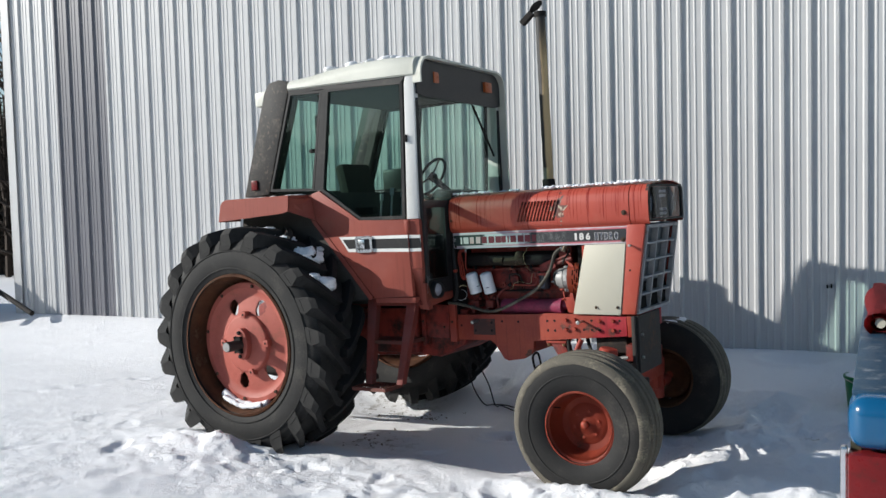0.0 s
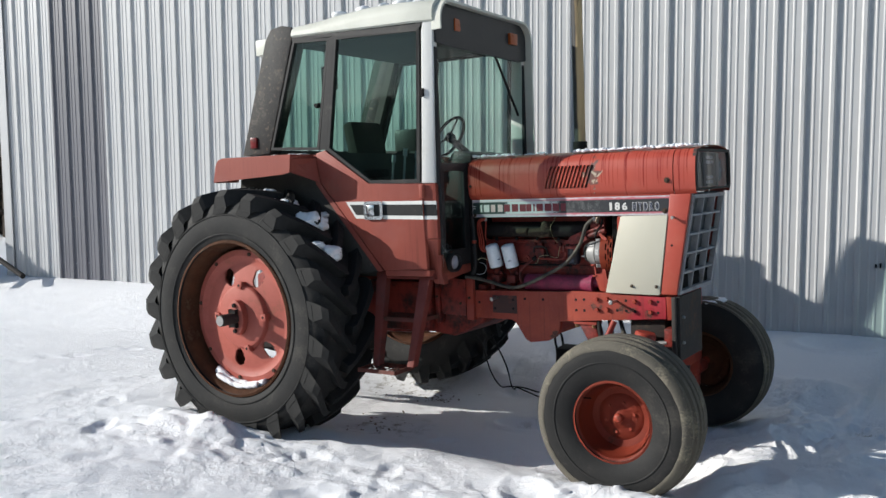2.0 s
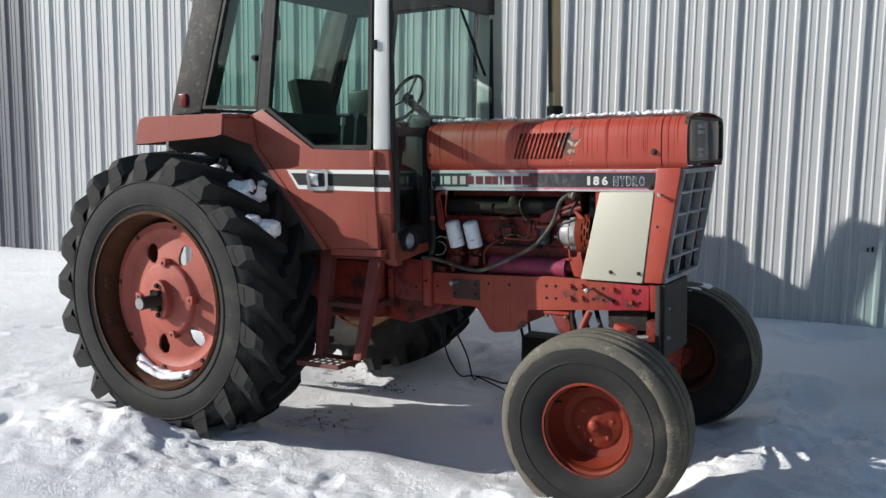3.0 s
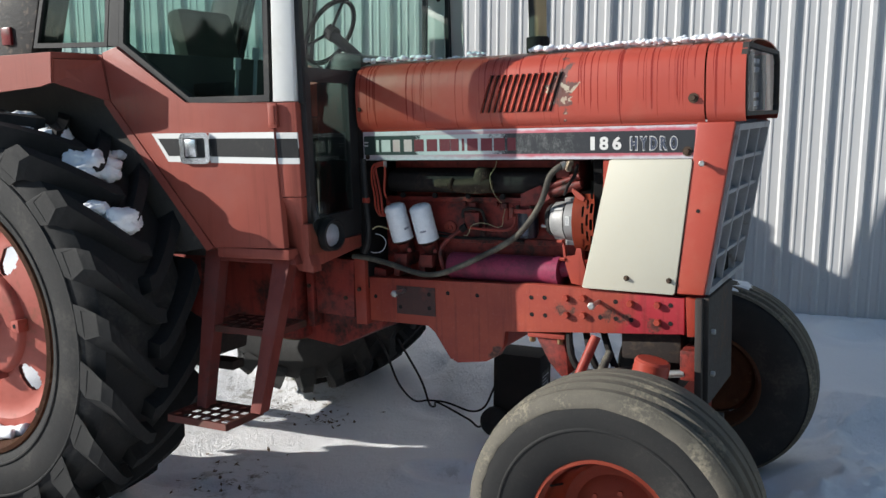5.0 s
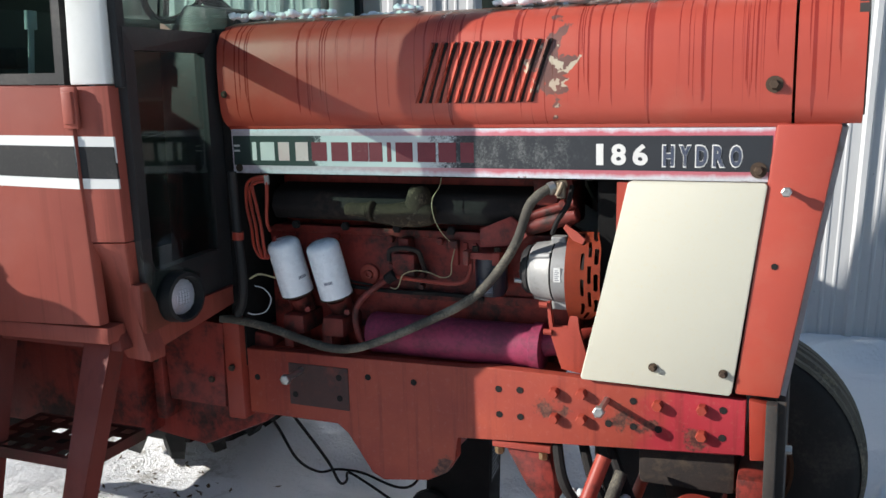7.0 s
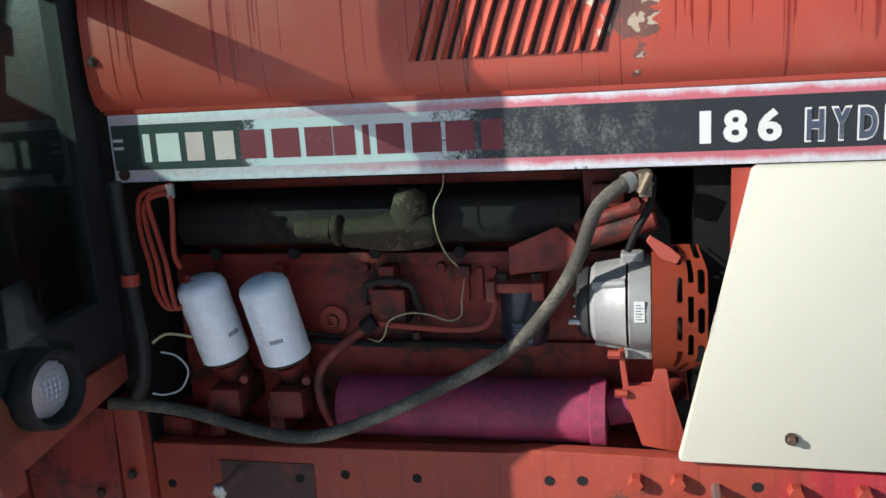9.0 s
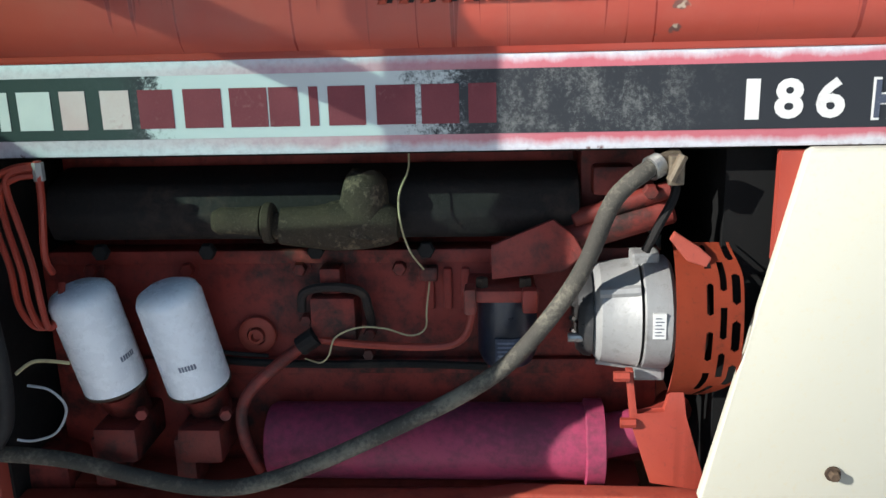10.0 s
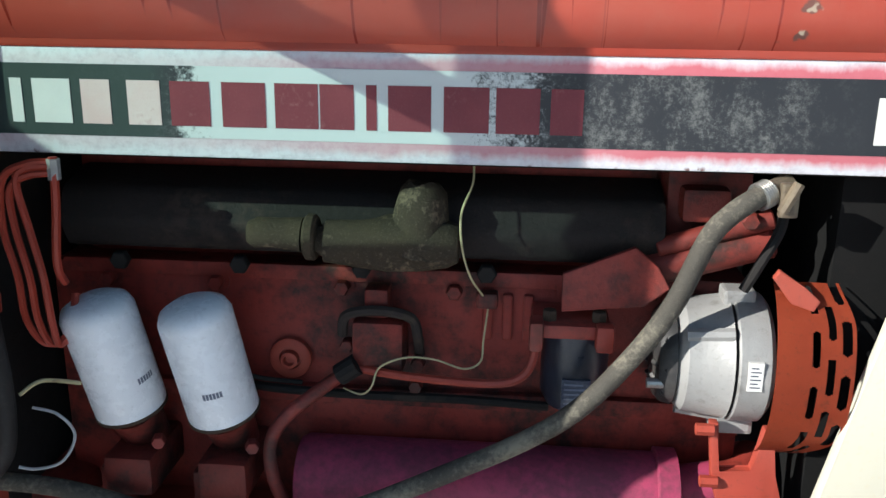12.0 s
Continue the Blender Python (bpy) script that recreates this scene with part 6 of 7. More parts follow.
def inset(pts, k):
    """Polygon drawn in by k towards its inside."""
    out, n = [], len(pts)
    area = sum(pts[i][0] * pts[(i + 1) % n][1] - pts[(i + 1) % n][0] * pts[i][1] for i in range(n))
    sg = 1 if area > 0 else -1
    for i in range(n):
        p, a, b = Vector(pts[i]), Vector(pts[i - 1]), Vector(pts[(i + 1) % n])
        d1, d2 = (p - a).normalized(), (b - p).normalized()
        n1, n2 = Vector((-d1.y, d1.x)) * sg, Vector((-d2.y, d2.x)) * sg
        m = (n1 + n2)
        m = m / max(m.dot(n1), 0.3)
        out.append(tuple(p + m * k))
    return out


def build_cab():
    cab = tractor
    # ---- both sides: pillars, window frames, panes
    door_win = [(0.585, 1.912), (0.932, 1.676), (1.330, 1.671), (1.370, 2.625), (0.690, 2.645)]
    quarter = [(0.085, 1.935), (0.520, 1.915), (0.650, 2.640), (0.335, 2.655)]
    rear_pillar = [(-0.185, 1.905), (0.070, 1.915), (0.325, 2.665), (0.325, 2.745), (0.235, 2.765), (0.140, 2.750), (0.085, 2.68)]
    for y, s in ((CAB_R, -1), (CAB_L, 1)):
        bm = ring(B(), door_win, inset(door_win, 0.024), "y", y, y - s * 0.035)
        frame_ob = part("door_window_frame", bm, black_trim, cab, "black rubber-edged window frame")
        glass_pane([(x, y - s * 0.015, z) for x, z in inset(door_win, 0.019)], frame_ob)
        bm = ring(B(), quarter, inset(quarter, 0.019), "y", y, y - s * 0.035)
        frame_ob = part("quarter_window_frame", bm, black_trim, cab, "black rubber-edged window frame")
        glass_pane([(x, y - s * 0.015, z) for x, z in inset(quarter, 0.014)], frame_ob)
        bm = B()
        prism(bm, rear_pillar, "y", y, y - s * (0.12 if s < 0 else 0.05), 0.008)
        pillar = part("rear_pillar", bm, pillar_black, cab, "black rear cab pillar with flaking paint", True)
        bm = B()
        box(bm, -0.095, -0.035, y + s * 0.014, y, 1.955, 2.03, 0.006)
        part("marker_lamp", bm, red_lens, pillar, "dull red marker lamp", True)
        bm = B()
        prism(bm, [(0.525, 1.917), (0.585, 1.912), (0.690, 2.645), (0.650, 2.640)], "y", y, y - s * 0.04, 0.002)
        part("middle_pillar", bm, black_trim, cab)
        bm = B()
        prism(bm, [(0.325, 2.650), (0.69, 2.645), (1.375, 2.622), (1.40, 2.66), (0.325, 2.69)], "y", y - s * 0.002, y - s * 0.05, 0.003)
        part("top_rail", bm, black_trim, cab)
        # white front post and its red foot
        bm = B()
        prism(bm, [(1.345, 1.668), (1.446, 1.668), (1.470, 2.640), (1.475, 2.68), (1.405, 2.68), (1.385, 2.60)], "y", y - s * 0.0, y - s * 0.05, 0.006)
        part("front_post", bm, white_paint, cab, "white painted front cab post", True)
        bm = B()
        prism(bm, [(1.352, 1.665), (1.452, 1.665), (1.4587, 1.322), (1.358, 1.322)], "y", y + s * 0.004, y - s * 0.05, 0.003)
        prism(bm, [(1.358, 1.320), (1.4587, 1.320), (1.461, 1.20), (1.466, 1.14), (1.500, 1.055), (1.50, 1.03), (1.43, 1.035), (1.385, 1.10), (1.36, 1.20)], "y", y + s * 0.004, y - s * 0.05, 0.006)
        part("post_foot", bm, cab_red, cab, "faded red lower cab corner", True)
    # ---- roof
    def roof_loop(x):
        low = 2.675 - 0.022 * (x - 0.33)
        high = 2.752 + 0.050 * smooth(0.33, 0.95, x) - 0.014 * smooth(1.2, 1.48, x)
        r = min(0.085, high - low - 0.012)
        a, b = CAB_R - 0.012, CAB_L + 0.012
        pts = [(a + 0.012, low), (a, low + 0.010)]
        pts += [(a + r - r * math.cos(radians(15 * k)), high - r + r * math.sin(radians(15 * k))) for k in range(7)]
        pts += [(a + 0.3, high + 0.012), ((a + b) / 2, high + 0.016), (b - 0.3, high + 0.012)]
        pts += [(b - r + r * math.sin(radians(15 * k)), high - r + r * math.cos(radians(15 * k))) for k in range(7)]
        return pts + [(b, low + 0.010), (b - 0.012, low)]
    bm = B()
    rows = [[bm.verts.new((x, y, z)) for y, z in roof_loop(x)] for x in (0.33, 0.36, 0.5, 0.7, 0.95, 1.2, 1.36, 1.44, 1.478)]
    for p, q in zip(rows, rows[1:]):
        for i in range(len(p)):
            bm.faces.new((p[i], p[(i + 1) % len(p)], q[(i + 1) % len(p)], q[i]))
    bm.faces.new(rows[0]), bm.faces.new(rows[-1][::-1])
    roof = part("roof", bm, roof_cream, cab, "cream sheet-metal cab roof with snow on it", True)
    # rounded arch that frames the front of the cab
    def arch(k, r):
        a, b, t = CAB_R + k, CAB_L - k, 2.792 - k
        pts = [(a, 2.60)] + [(a + r - r * math.cos(radians(18 * j)), t - r + r * math.sin(radians(18 * j))) for j in range(6)]
        pts += [((a + b) / 2, t + 0.006)]
        return pts + [(b - r + r * math.sin(radians(18 * j)), t - r + r * math.cos(radians(18 * j))) for j in range(6)] + [(b, 1.84)]
    bm = B()
    outer, inner = arch(-0.002, 0.13), arch(0.013, 0.117)
    rows = [[bm.verts.new((x, y, z)) for y, z in pts] for pts, x in ((outer, 1.466), (outer, 1.532), (inner, 1.532), (inner, 1.466))]
    for k in range(4):
        for i in range(len(outer) - 1):
            bm.faces.new((rows[k][i], rows[k][i + 1], rows[(k + 1) % 4][i + 1], rows[(k + 1) % 4][i]))
    for i in (0, -1):
        bm.faces.new([rows[k][i] for k in range(4)])
    part("front_arch", bm, roof_cream, roof, "cream rounded front edge", True)
    bm = B()
    box(bm, 0.36, 1.44, CAB_R + 0.03, CAB_L - 0.03, 2.625, 2.67, 0.01)
    part("headliner", bm, liner, roof, "dark headliner", True)
    bm = B()
    box(bm, -0.085, 0.12, -0.64, -0.42, 2.60, 2.71, 0.012)
    part("rear_cap", bm, roof_cream, roof, "", True)
    # visor above the windscreen, amber lamps
    bm = B()
    prism(bm, [p for p in arch(0.016, 0.11)[1:-1]] + [(CAB_L - 0.02, 2.53), (CAB_L - 0.10, 2.515), (CAB_R + 0.10, 2.515), (CAB_R + 0.02, 2.53)], "x", 1.466, 1.486)
    visor = part("visor_panel", bm, dark_plastic, cab, "black panel above the windscreen")
    for y in (-0.455, 0.28):
        bm = B()
        box(bm, 1.484, 1.516, y - 0.052, y + 0.052, 2.622, 2.700, 0.006)
        part("marker_lamp", bm, amber, visor, "amber marker lamp", True)
    # ---- windscreen, full height on both sides of the hood
    x = 1.462
    screen = [(CAB_R + 0.035, 1.10), (-0.345, 1.10), (-0.345, 1.80), (0.345, 1.80), (0.345, 1.10), (CAB_L - 0.02, 1.10), (CAB_L - 0.03, 2.54), (CAB_R + 0.035, 2.54)]
    glass_pane([(x, y, z) for y, z in screen], cab, "windscreen", screen_glass)
    bm = B()
    for y in (CAB_R + 0.028, CAB_L - 0.035):
        part("screen_frame", box(B(), 1.452, 1.474, y - 0.012, y + 0.014, 1.66, 2.50, 0.003), black_trim, cab, "black windscreen rubber")
    bm = B()
    outer = [(-0.687, 1.321), (-0.687, 1.20), (-0.667, 1.150), (-0.61, 1.125), (-0.345, 1.125), (-0.345, 1.79), (-0.687, 1.79)]
    inner = [(-0.655, 1.321), (-0.655, 1.265), (-0.648, 1.242), (-0.63, 1.235), (-0.40, 1.235), (-0.40, 1.74), (-0.655, 1.74)]
    ring(bm, outer, inner, "x", 1.445, 1.476)
    part("lower_window_frame", bm, dark_plastic, cab, "black lower window frame beside the hood")
    bm = B()
    prism(bm, [(-0.717, 1.215), (-0.717, 1.11), (-0.70, 1.066), (-0.66, 1.048), (-0.36, 1.080), (-0.36, 1.132), (-0.605, 1.124), (-0.662, 1.150), (-0.682, 1.195), (-0.688, 1.215)], "x", 1.452, 1.484, 0.004)
    part("corner_skirt", bm, cab_red, cab, "faded red cab corner skirt", True)
    lamp = part("work_lamp", lathe(B(), (1.470, -0.605, 1.160), (1, -0.12, 0), [(0, 0.058), (0.03, 0.064), (0.064, 0.060), (0.066, 0.052), (0.044, 0.048)], 28), black_trim, cab, "round black work lamp", True)
    lens = part("lens", lathe(B(), (1.508, -0.610, 1.160), (1, -0.12, 0), [(0, 0.047), (0.008, 0.042), (0.013, 0.025), (0.014, 0.001)], 28), lens_white, lamp, "ribbed clear lens", True)
    for k in range(9):
        u = -0.036 + 0.009 * k
        half = math.sqrt(0.044 ** 2 - u * u)
        bow = 0.014 - 5.0 * u * u
        pts = [(1.508 + bow * (1 - (w / 0.047) ** 2) - 0.12 * -u * 1.0, -0.611 + u, 1.160 + w) for w in np.linspace(-half, half, 7)]
        part("lens_rib", tube(B(), pts, 0.0022, 6, 2), lens_white, lens, "", True)
        pts = [(1.509 + bow * (1 - (w / 0.047) ** 2) + 0.12 * w, -0.611 + w, 1.160 + u) for w in np.linspace(-half, half, 7)]
        part("lens_rib", tube(B(), pts, 0.0014, 6, 2), lens_white, lens, "", True)
    # wiper
    bm = B()
    rod(bm, (1.492, -0.04, 2.61), (1.492, 0.22, 2.31), 0.006, 8)
    rod(bm, (1.486, 0.07, 2.50), (1.486, 0.36, 2.13), 0.009, 8)
    rod(bm, (1.480, -0.04, 2.61), (1.500, -0.04, 2.61), 0.016, 10)
    wiper = part("wiper", bm, soot, cab, "black windscreen wiper", True)
    # ---- door skin below the window
    skin = [(0.585, 1.912), (0.500, 1.892), (0.530, 1.70), (1.030, 1.122), (1.372, 1.130), (1.348, 1.668), (0.932, 1.674)]
    for y, s in ((CAB_R, -1), (CAB_L, 1)):
        bm = B()
        prism(bm, skin, "y", y + s * 0.012, y - s * 0.02, 0.006)
        door = part("door_panel", bm, cab_red, cab, "faded red door skin with a black and white stripe", True)
        yy = y + s * 0.0128
        bm = B()
        prism(bm, [(0.742, 1.566), (1.352, 1.560), (1.355, 1.443), (0.822, 1.455)], "y", yy, yy - s * 0.002)
        part("stripe", bm, white_paint, door, "white stripe")
        bm = B()
        prism(bm, [(0.775, 1.546), (1.352, 1.537), (1.355, 1.467), (0.826, 1.478)], "y", yy + s * 0.0012, yy - s * 0.0008)
        part("stripe", bm, black_trim, door, "black stripe")
        bm = B()
        prism(bm, [(1.357, 1.558), (1.455, 1.556), (1.458, 1.442), (1.359, 1.443)], "y", y + s * 0.0052, y)
        part("stripe", bm, white_paint, door)
        bm = B()
        prism(bm, [(1.357, 1.536), (1.455, 1.534), (1.458, 1.464), (1.359, 1.466)], "y", y + s * 0.0062, y)
        part("stripe", bm, black_trim, door)
        bm = B()
        ring(bm, round_rect(0.900, 1.050, 1.447, 1.565, 0.02, 3), round_rect(0.922, 1.030, 1.468, 1.545, 0.012, 3), "y", yy - s * 0.001, yy + s * 0.016)
        handle = part("door_handle", bm, chrome, door, "chrome door handle in a recessed surround", True)
        bm = B()
        prism(bm, [(0.925, 1.47), (1.028, 1.47), (1.028, 1.543), (0.925, 1.543)], "y", yy + s * 0.0018, yy + s * 0.001)
        part("recess", bm, dark_plastic, handle)
        bm = B()
        box(bm, 0.928, 0.985, yy + s * 0.020, yy + s * 0.002, 1.472, 1.541, 0.006)
        part("lever", bm, chrome, handle, "", True)
        bm = B()
        box(bm, 1.340, 1.368, yy + s * 0.012, yy - s * 0.004, 1.585, 1.655, 0.004)
        box(bm, 1.334, 1.374, yy + s * 0.006, yy - s * 0.004, 1.575, 1.665, 0.003)
        part("hinge", bm, cab_red, door, "", True)
        bm = B()
        box(bm, 1.366, 1.392, y + s * 0.014, y - s * 0.006, 2.20, 2.25, 0.004)
        part("hinge", bm, soot, door)
    # ---- floor and inside
    bm = B()
    box(bm, 0.28, 1.45, CAB_R + 0.02, CAB_L - 0.02, 1.065, 1.125)
    box(bm, -0.05, 0.62, CAB_R + 0.03, CAB_L - 0.03, 1.60, 1.90)
    part("cab_floor", bm, liner, cab, "dark cab floor and rear shelf")
    bm = B()
    for y in (CAB_R + 0.10, CAB_L - 0.02):
        prism(bm, [(-0.02, 1.90), (0.05, 1.90), (0.32, 2.64), (0.26, 2.64)], "y", y - 0.02, y + 0.02)
    box(bm, -0.08, -0.04, CAB_R + 0.05, CAB_L - 0.05, 1.86, 1.95)
    part("rear_window_post", bm, liner, cab)
    glass_pane([(-0.06, CAB_R + 0.1, 1.94), (-0.06, CAB_L - 0.1, 1.94), (0.24, CAB_L - 0.1, 2.66), (0.24, CAB_R + 0.1, 2.66)], cab, "rear_window")
    # seat
    bm = B()
    box(bm, 0.42, 0.92, -0.26, 0.24, 1.50, 1.62, 0.04)
    seat = part("seat", bm, seat_cloth, cab, "worn dark operator seat", True)
    bm = B()
    box(bm, -0.05, 0.05, -0.17, 0.21, 0.0, 0.58, 0.045, pose(0.44, 0, 1.58, 0, -12, 0))
    part("backrest", bm, seat_cloth, seat, "padded dark backrest", True)
    bm = B()
    box(bm, 0.45, 0.80, -0.36, -0.29, 1.72, 1.78, 0.02)
    part("armrest", bm, seat_cloth, seat, "", True)
    bm = B()
    box(bm, 0.46, 0.88, -0.2, 0.18, 1.12, 1.5, 0.02)
    part("pedestal", bm, liner, seat)
    # dash, column and wheel
    bm = B()
    prism(bm, [(1.18, 1.12), (1.44, 1.12), (1.44, 1.86), (1.30, 1.88), (1.20, 1.76)], "y", -0.24, 0.24, 0.02)
    dash = part("dashboard", bm, dark_plastic, cab, "dark instrument console", True)
    rod_bm = rod(B(), (1.30, 0, 1.84), (1.13, 0, 1.98), 0.025, 12)
    part("column", rod_bm, dark_plastic, dash)
    c, d = Vector((1.12, 0, 1.99)), Vector((-0.85, 0, 0.53)).normalized()
    _, u, w = basis(d)
    pts = [c + (u * math.cos(a) + w * math.sin(a)) * 0.155 for a in np.linspace(0, 2 * math.pi, 25)]
    wheel = part("steering_wheel", tube(B(), pts, 0.011, 8, 2), soot, dash, "black three-spoke steering wheel", True)
    bm = B()
    for k in range(3):
        a = 2 * math.pi * k / 3 + 0.5
        rod(bm, c, c + (u * math.cos(a) + w * math.sin(a)) * 0.155, 0.007, 8)
    rod(bm, c - d * 0.03, c + d * 0.012, 0.035, 14)
    part("spoke", bm, soot, wheel)
    bm = B()
    for y, x, h in ((-0.38, 0.95, 1.86), (-0.34, 1.02, 1.84), (-0.42, 0.88, 1.82)):
        rod(bm, (x, y, 1.45), (x + 0.05, y, h), 0.008, 8)
        rod(bm, (x + 0.05, y, h), (x + 0.055, y, h + 0.05), 0.016, 10)
    part("lever", bm, grey_ink, dash, "control levers", True)
    bm = B()
    box(bm, 0.70, 1.15, -0.50, -0.30, 1.12, 1.48, 0.02)
    part("console", bm, dark_plastic, dash, "", True)
    bm = B()
    box(bm, 0.47, 0.50, -0.60, -0.45, 2.35, 2.50, 0.01)
    part("mirror", bm, dark_plastic, cab, "small dark inside mirror", True)
    bm = rod(B(), (0.52, CAB_R - 0.012, 2.21), (0.52, CAB_R + 0.05, 2.21), 0.014, 12)
    box(bm, 0.485, 0.53, CAB_R + 0.02, CAB_R + 0.04, 2.195, 2.225, 0.004)
    part("window_latch", bm, soot, cab)
    # sill under the door
    bm = B()
    box(bm, 1.04, 1.39, CAB_R - 0.01, CAB_R + 0.05, 1.085, 1.125, 0.008)
    part("sill", bm, cab_red, cab, "faded red door sill", True)


def build_fender(s):
    y0, y1 = (-0.94, -0.715) if s < 0 else (1.12, 0.52)
    bm = B()
    # flat top whose rear end and outer lip turn down
    top = [(0.470, 1.888), (-0.16, 1.890), (-0.20, 1.878), (-0.222, 1.850), (-0.252, 1.728), (-0.240, 1.722), (-0.205, 1.845), (-0.15, 1.868), (0.470, 1.864)]
    prism(bm, top, "y", y0, y1, 0.004)
    prism(bm, [(0.468, 1.886), (-0.16, 1.888), (-0.205, 1.868), (-0.248, 1.727), (0.395, 1.760), (0.455, 1.772)], "y", y0 + s * 0.001, y0 - s * 0.012)
    fender = part("fender", bm, cab_red, tractor, "faded red flat-topped rear fender", True)
    bm = B()
    # front face that runs back to the door, then the arch edge down beside it
    slab(bm, [(0.458, y0 - s * 0.014, 1.772), (0.535, y1 + s * 0.022, 1.70), (0.500, y1 + s * 0.016, 1.862), (0.466, y0 - s * 0.014, 1.862)], (-0.012, 0, 0))
    part("fender_front", bm, cab_red, fender)
    bm = B()
    prism(bm, [(0.498, 1.885), (0.523, 1.70), (1.022, 1.122), (0.985, 1.108), (0.490, 1.69), (0.470, 1.885)], "y", y1 + s * 0.010, y1 - s * 0.03)
    part("edge_strip", bm, cab_red, fender, "red folded edge of the wheel arch")
    bm = B()
    ya = abs(y1) - 0.014
    slab(bm, [(0.48, s * ya, 1.862), (0.50, s * ya, 1.70), (0.985, s * ya, 1.12), (0.75, s * ya, 1.08), (0.2, s * ya, 1.05), (-0.25, s * ya, 1.50), (-0.20, s * ya, 1.862)], (0, s * 0.012, 0))
    part("arch_side", bm, arch_grey, fender, "mud-grey inner wheel arch")


def build_steps():
    yo, yi = -0.80, -0.66
    bm = B()
    for q in ([(0.988, 1.10), (1.068, 1.10), (0.938, 0.405), (0.892, 0.405)], [(1.330, 1.09), (1.408, 1.085), (1.202, 0.425), (1.156, 0.425)]):
        prism(bm, q, "y", -0.742, -0.734, 0.001)
        prism(bm, [(q[1][0] - 0.008, q[1][1]), q[1], q[2], (q[2][0] - 0.008, q[2][1])], "y", -0.734, -0.69)
    steps = part("step_ladder", bm, ladder_red, tractor, "red two-step cab ladder with perforated treads", True)
    bm = B()
    box(bm, 1.00, 1.43, -0.738, -0.60, 1.055, 1.118, 0.008)
    part("top_bar", bm, ladder_red, steps, "", True)
    for x0, x1, z, y0, y1 in ((0.945, 1.285, 0.765, -0.731, -0.53), (0.870, 1.150, 0.418, -0.865, -0.665)):
        bm = B()
        nx, ny = 12, 8
        xs, ys = np.linspace(x0, x1, nx * 2 + 1), np.linspace(y0, y1, ny * 2 + 1)
        grid = [[bm.verts.new((x, y, z)) for x in xs] for y in ys]
        for j in range(ny * 2):
            for i in range(nx * 2):
                if i % 4 in (1, 2) and j % 4 in (1, 2) and 0 < i < nx * 2 - 1 and 0 < j < ny * 2 - 1:
                    continue
                bm.faces.new((grid[j][i], grid[j][i + 1], grid[j + 1][i + 1], grid[j + 1][i]))
        bmesh.ops.solidify(bm, geom=bm.faces[:], thickness=0.004)
        box(bm, x0, x1, y0 - 0.003, y0, z - 0.025, z + 0.002)
        box(bm, x0, x1, y1, y1 + 0.003, z - 0.025, z + 0.002)
        box(bm, x0 - 0.003, x0, y0, y1, z - 0.025, z + 0.002)
        box(bm, x1, x1 + 0.003, y0, y1, z - 0.025, z + 0.002)
        part("tread", bm, step_rust, steps, "rusty perforated step tread")


# block added on the far fender to shape the shadow on the wall
bm = B()
box(bm, -0.13, 0.12, 1.04, 1.12, 1.886, 2.15, 0.03)
part("flasher", bm, dark_plastic, tractor, "black block added on the far fender to cast a shadow bump", True)
rib_rubber = painted("rib_rubber", (0.135, 0.122, 0.098), (0.085, 0.078, 0.066), (0.26, 0.23, 0.17), 0.8, big=6, fine=90, amount=0.52, bump=0.6, spec=0.2)
arch_grey = painted("arch_grey", (0.060, 0.056, 0.050), (0.042, 0.040, 0.037), (0.11, 0.10, 0.085), 0.85, big=6, spec=0.2)
step_rust = painted("step_rust", (0.14, 0.040, 0.030), (0.09, 0.034, 0.025), RUST, 0.7, big=9, amount=0.5, bump=0.3)
for side in (-1, 1):
    build_rear_wheel(side)
    build_front_wheel(side)
build_cab()
for side in (-1, 1):
    build_fender(side)
build_steps()


def flare():
    """The cab's door side stands wider towards the rear; the far side too, and the nose is a little narrower there."""
    wide = {"door_window_frame", "quarter_window_frame", "pane", "rear_pillar", "marker_lamp", "middle_pillar", "top_rail", "front_post", "post_foot", "windscreen",
            "screen_frame", "lower_window_frame", "corner_skirt", "door_panel", "stripe", "door_handle", "recess", "lever", "hinge", "sill", "window_latch", "fender",
            "fender_front", "edge_strip", "arch_side", "roof", "front_arch", "visor_panel", "rear_cap"}
    nose = {"hood", "nose", "lamp_frame", "backing", "cover_glass", "nose_side", "grille"}
    ladder = {"step_ladder", "top_bar", "tread"}
    done = set()
    for ob in tractor.children_recursive:
        kind = ob.name.split(".")[0]
        if ob.type != "MESH" or ob.data.name in done or kind not in wide | nose | ladder:
            continue
        done.add(ob.data.name)
        for v in ob.data.vertices:
            if kind in ladder:
                f = (1.10 - v.co.z) / 0.68
                v.co += Vector((0.02 + 0.20 * f, -0.02 - 0.215 * f, 0.12 * f))
                continue
            if kind in nose:
                v.co.y -= 0.04 * smooth(0.08, 0.30, v.co.y)
                continue
            x = v.co.x
            near = (0.055 + 0.20 * min(max(1.46 - x, 0.0), 0.11) + 0.036 * max(1.35 - x, 0.0)) * smooth(-0.40, -0.66, v.co.y)
            near *= 1.0 - 0.80 * min(max((1.321 - v.co.z) / 0.13, 0.0), 1.0) * (kind in {"post_foot", "corner_skirt", "lower_window_frame"})
            far = 0.15 * smooth(1.40, 0.30, x) * smooth(0.30, 0.50, v.co.y)
            v.co.y += far - near
            v.co.x += 0.87 * near - 0.55 * far


flare()

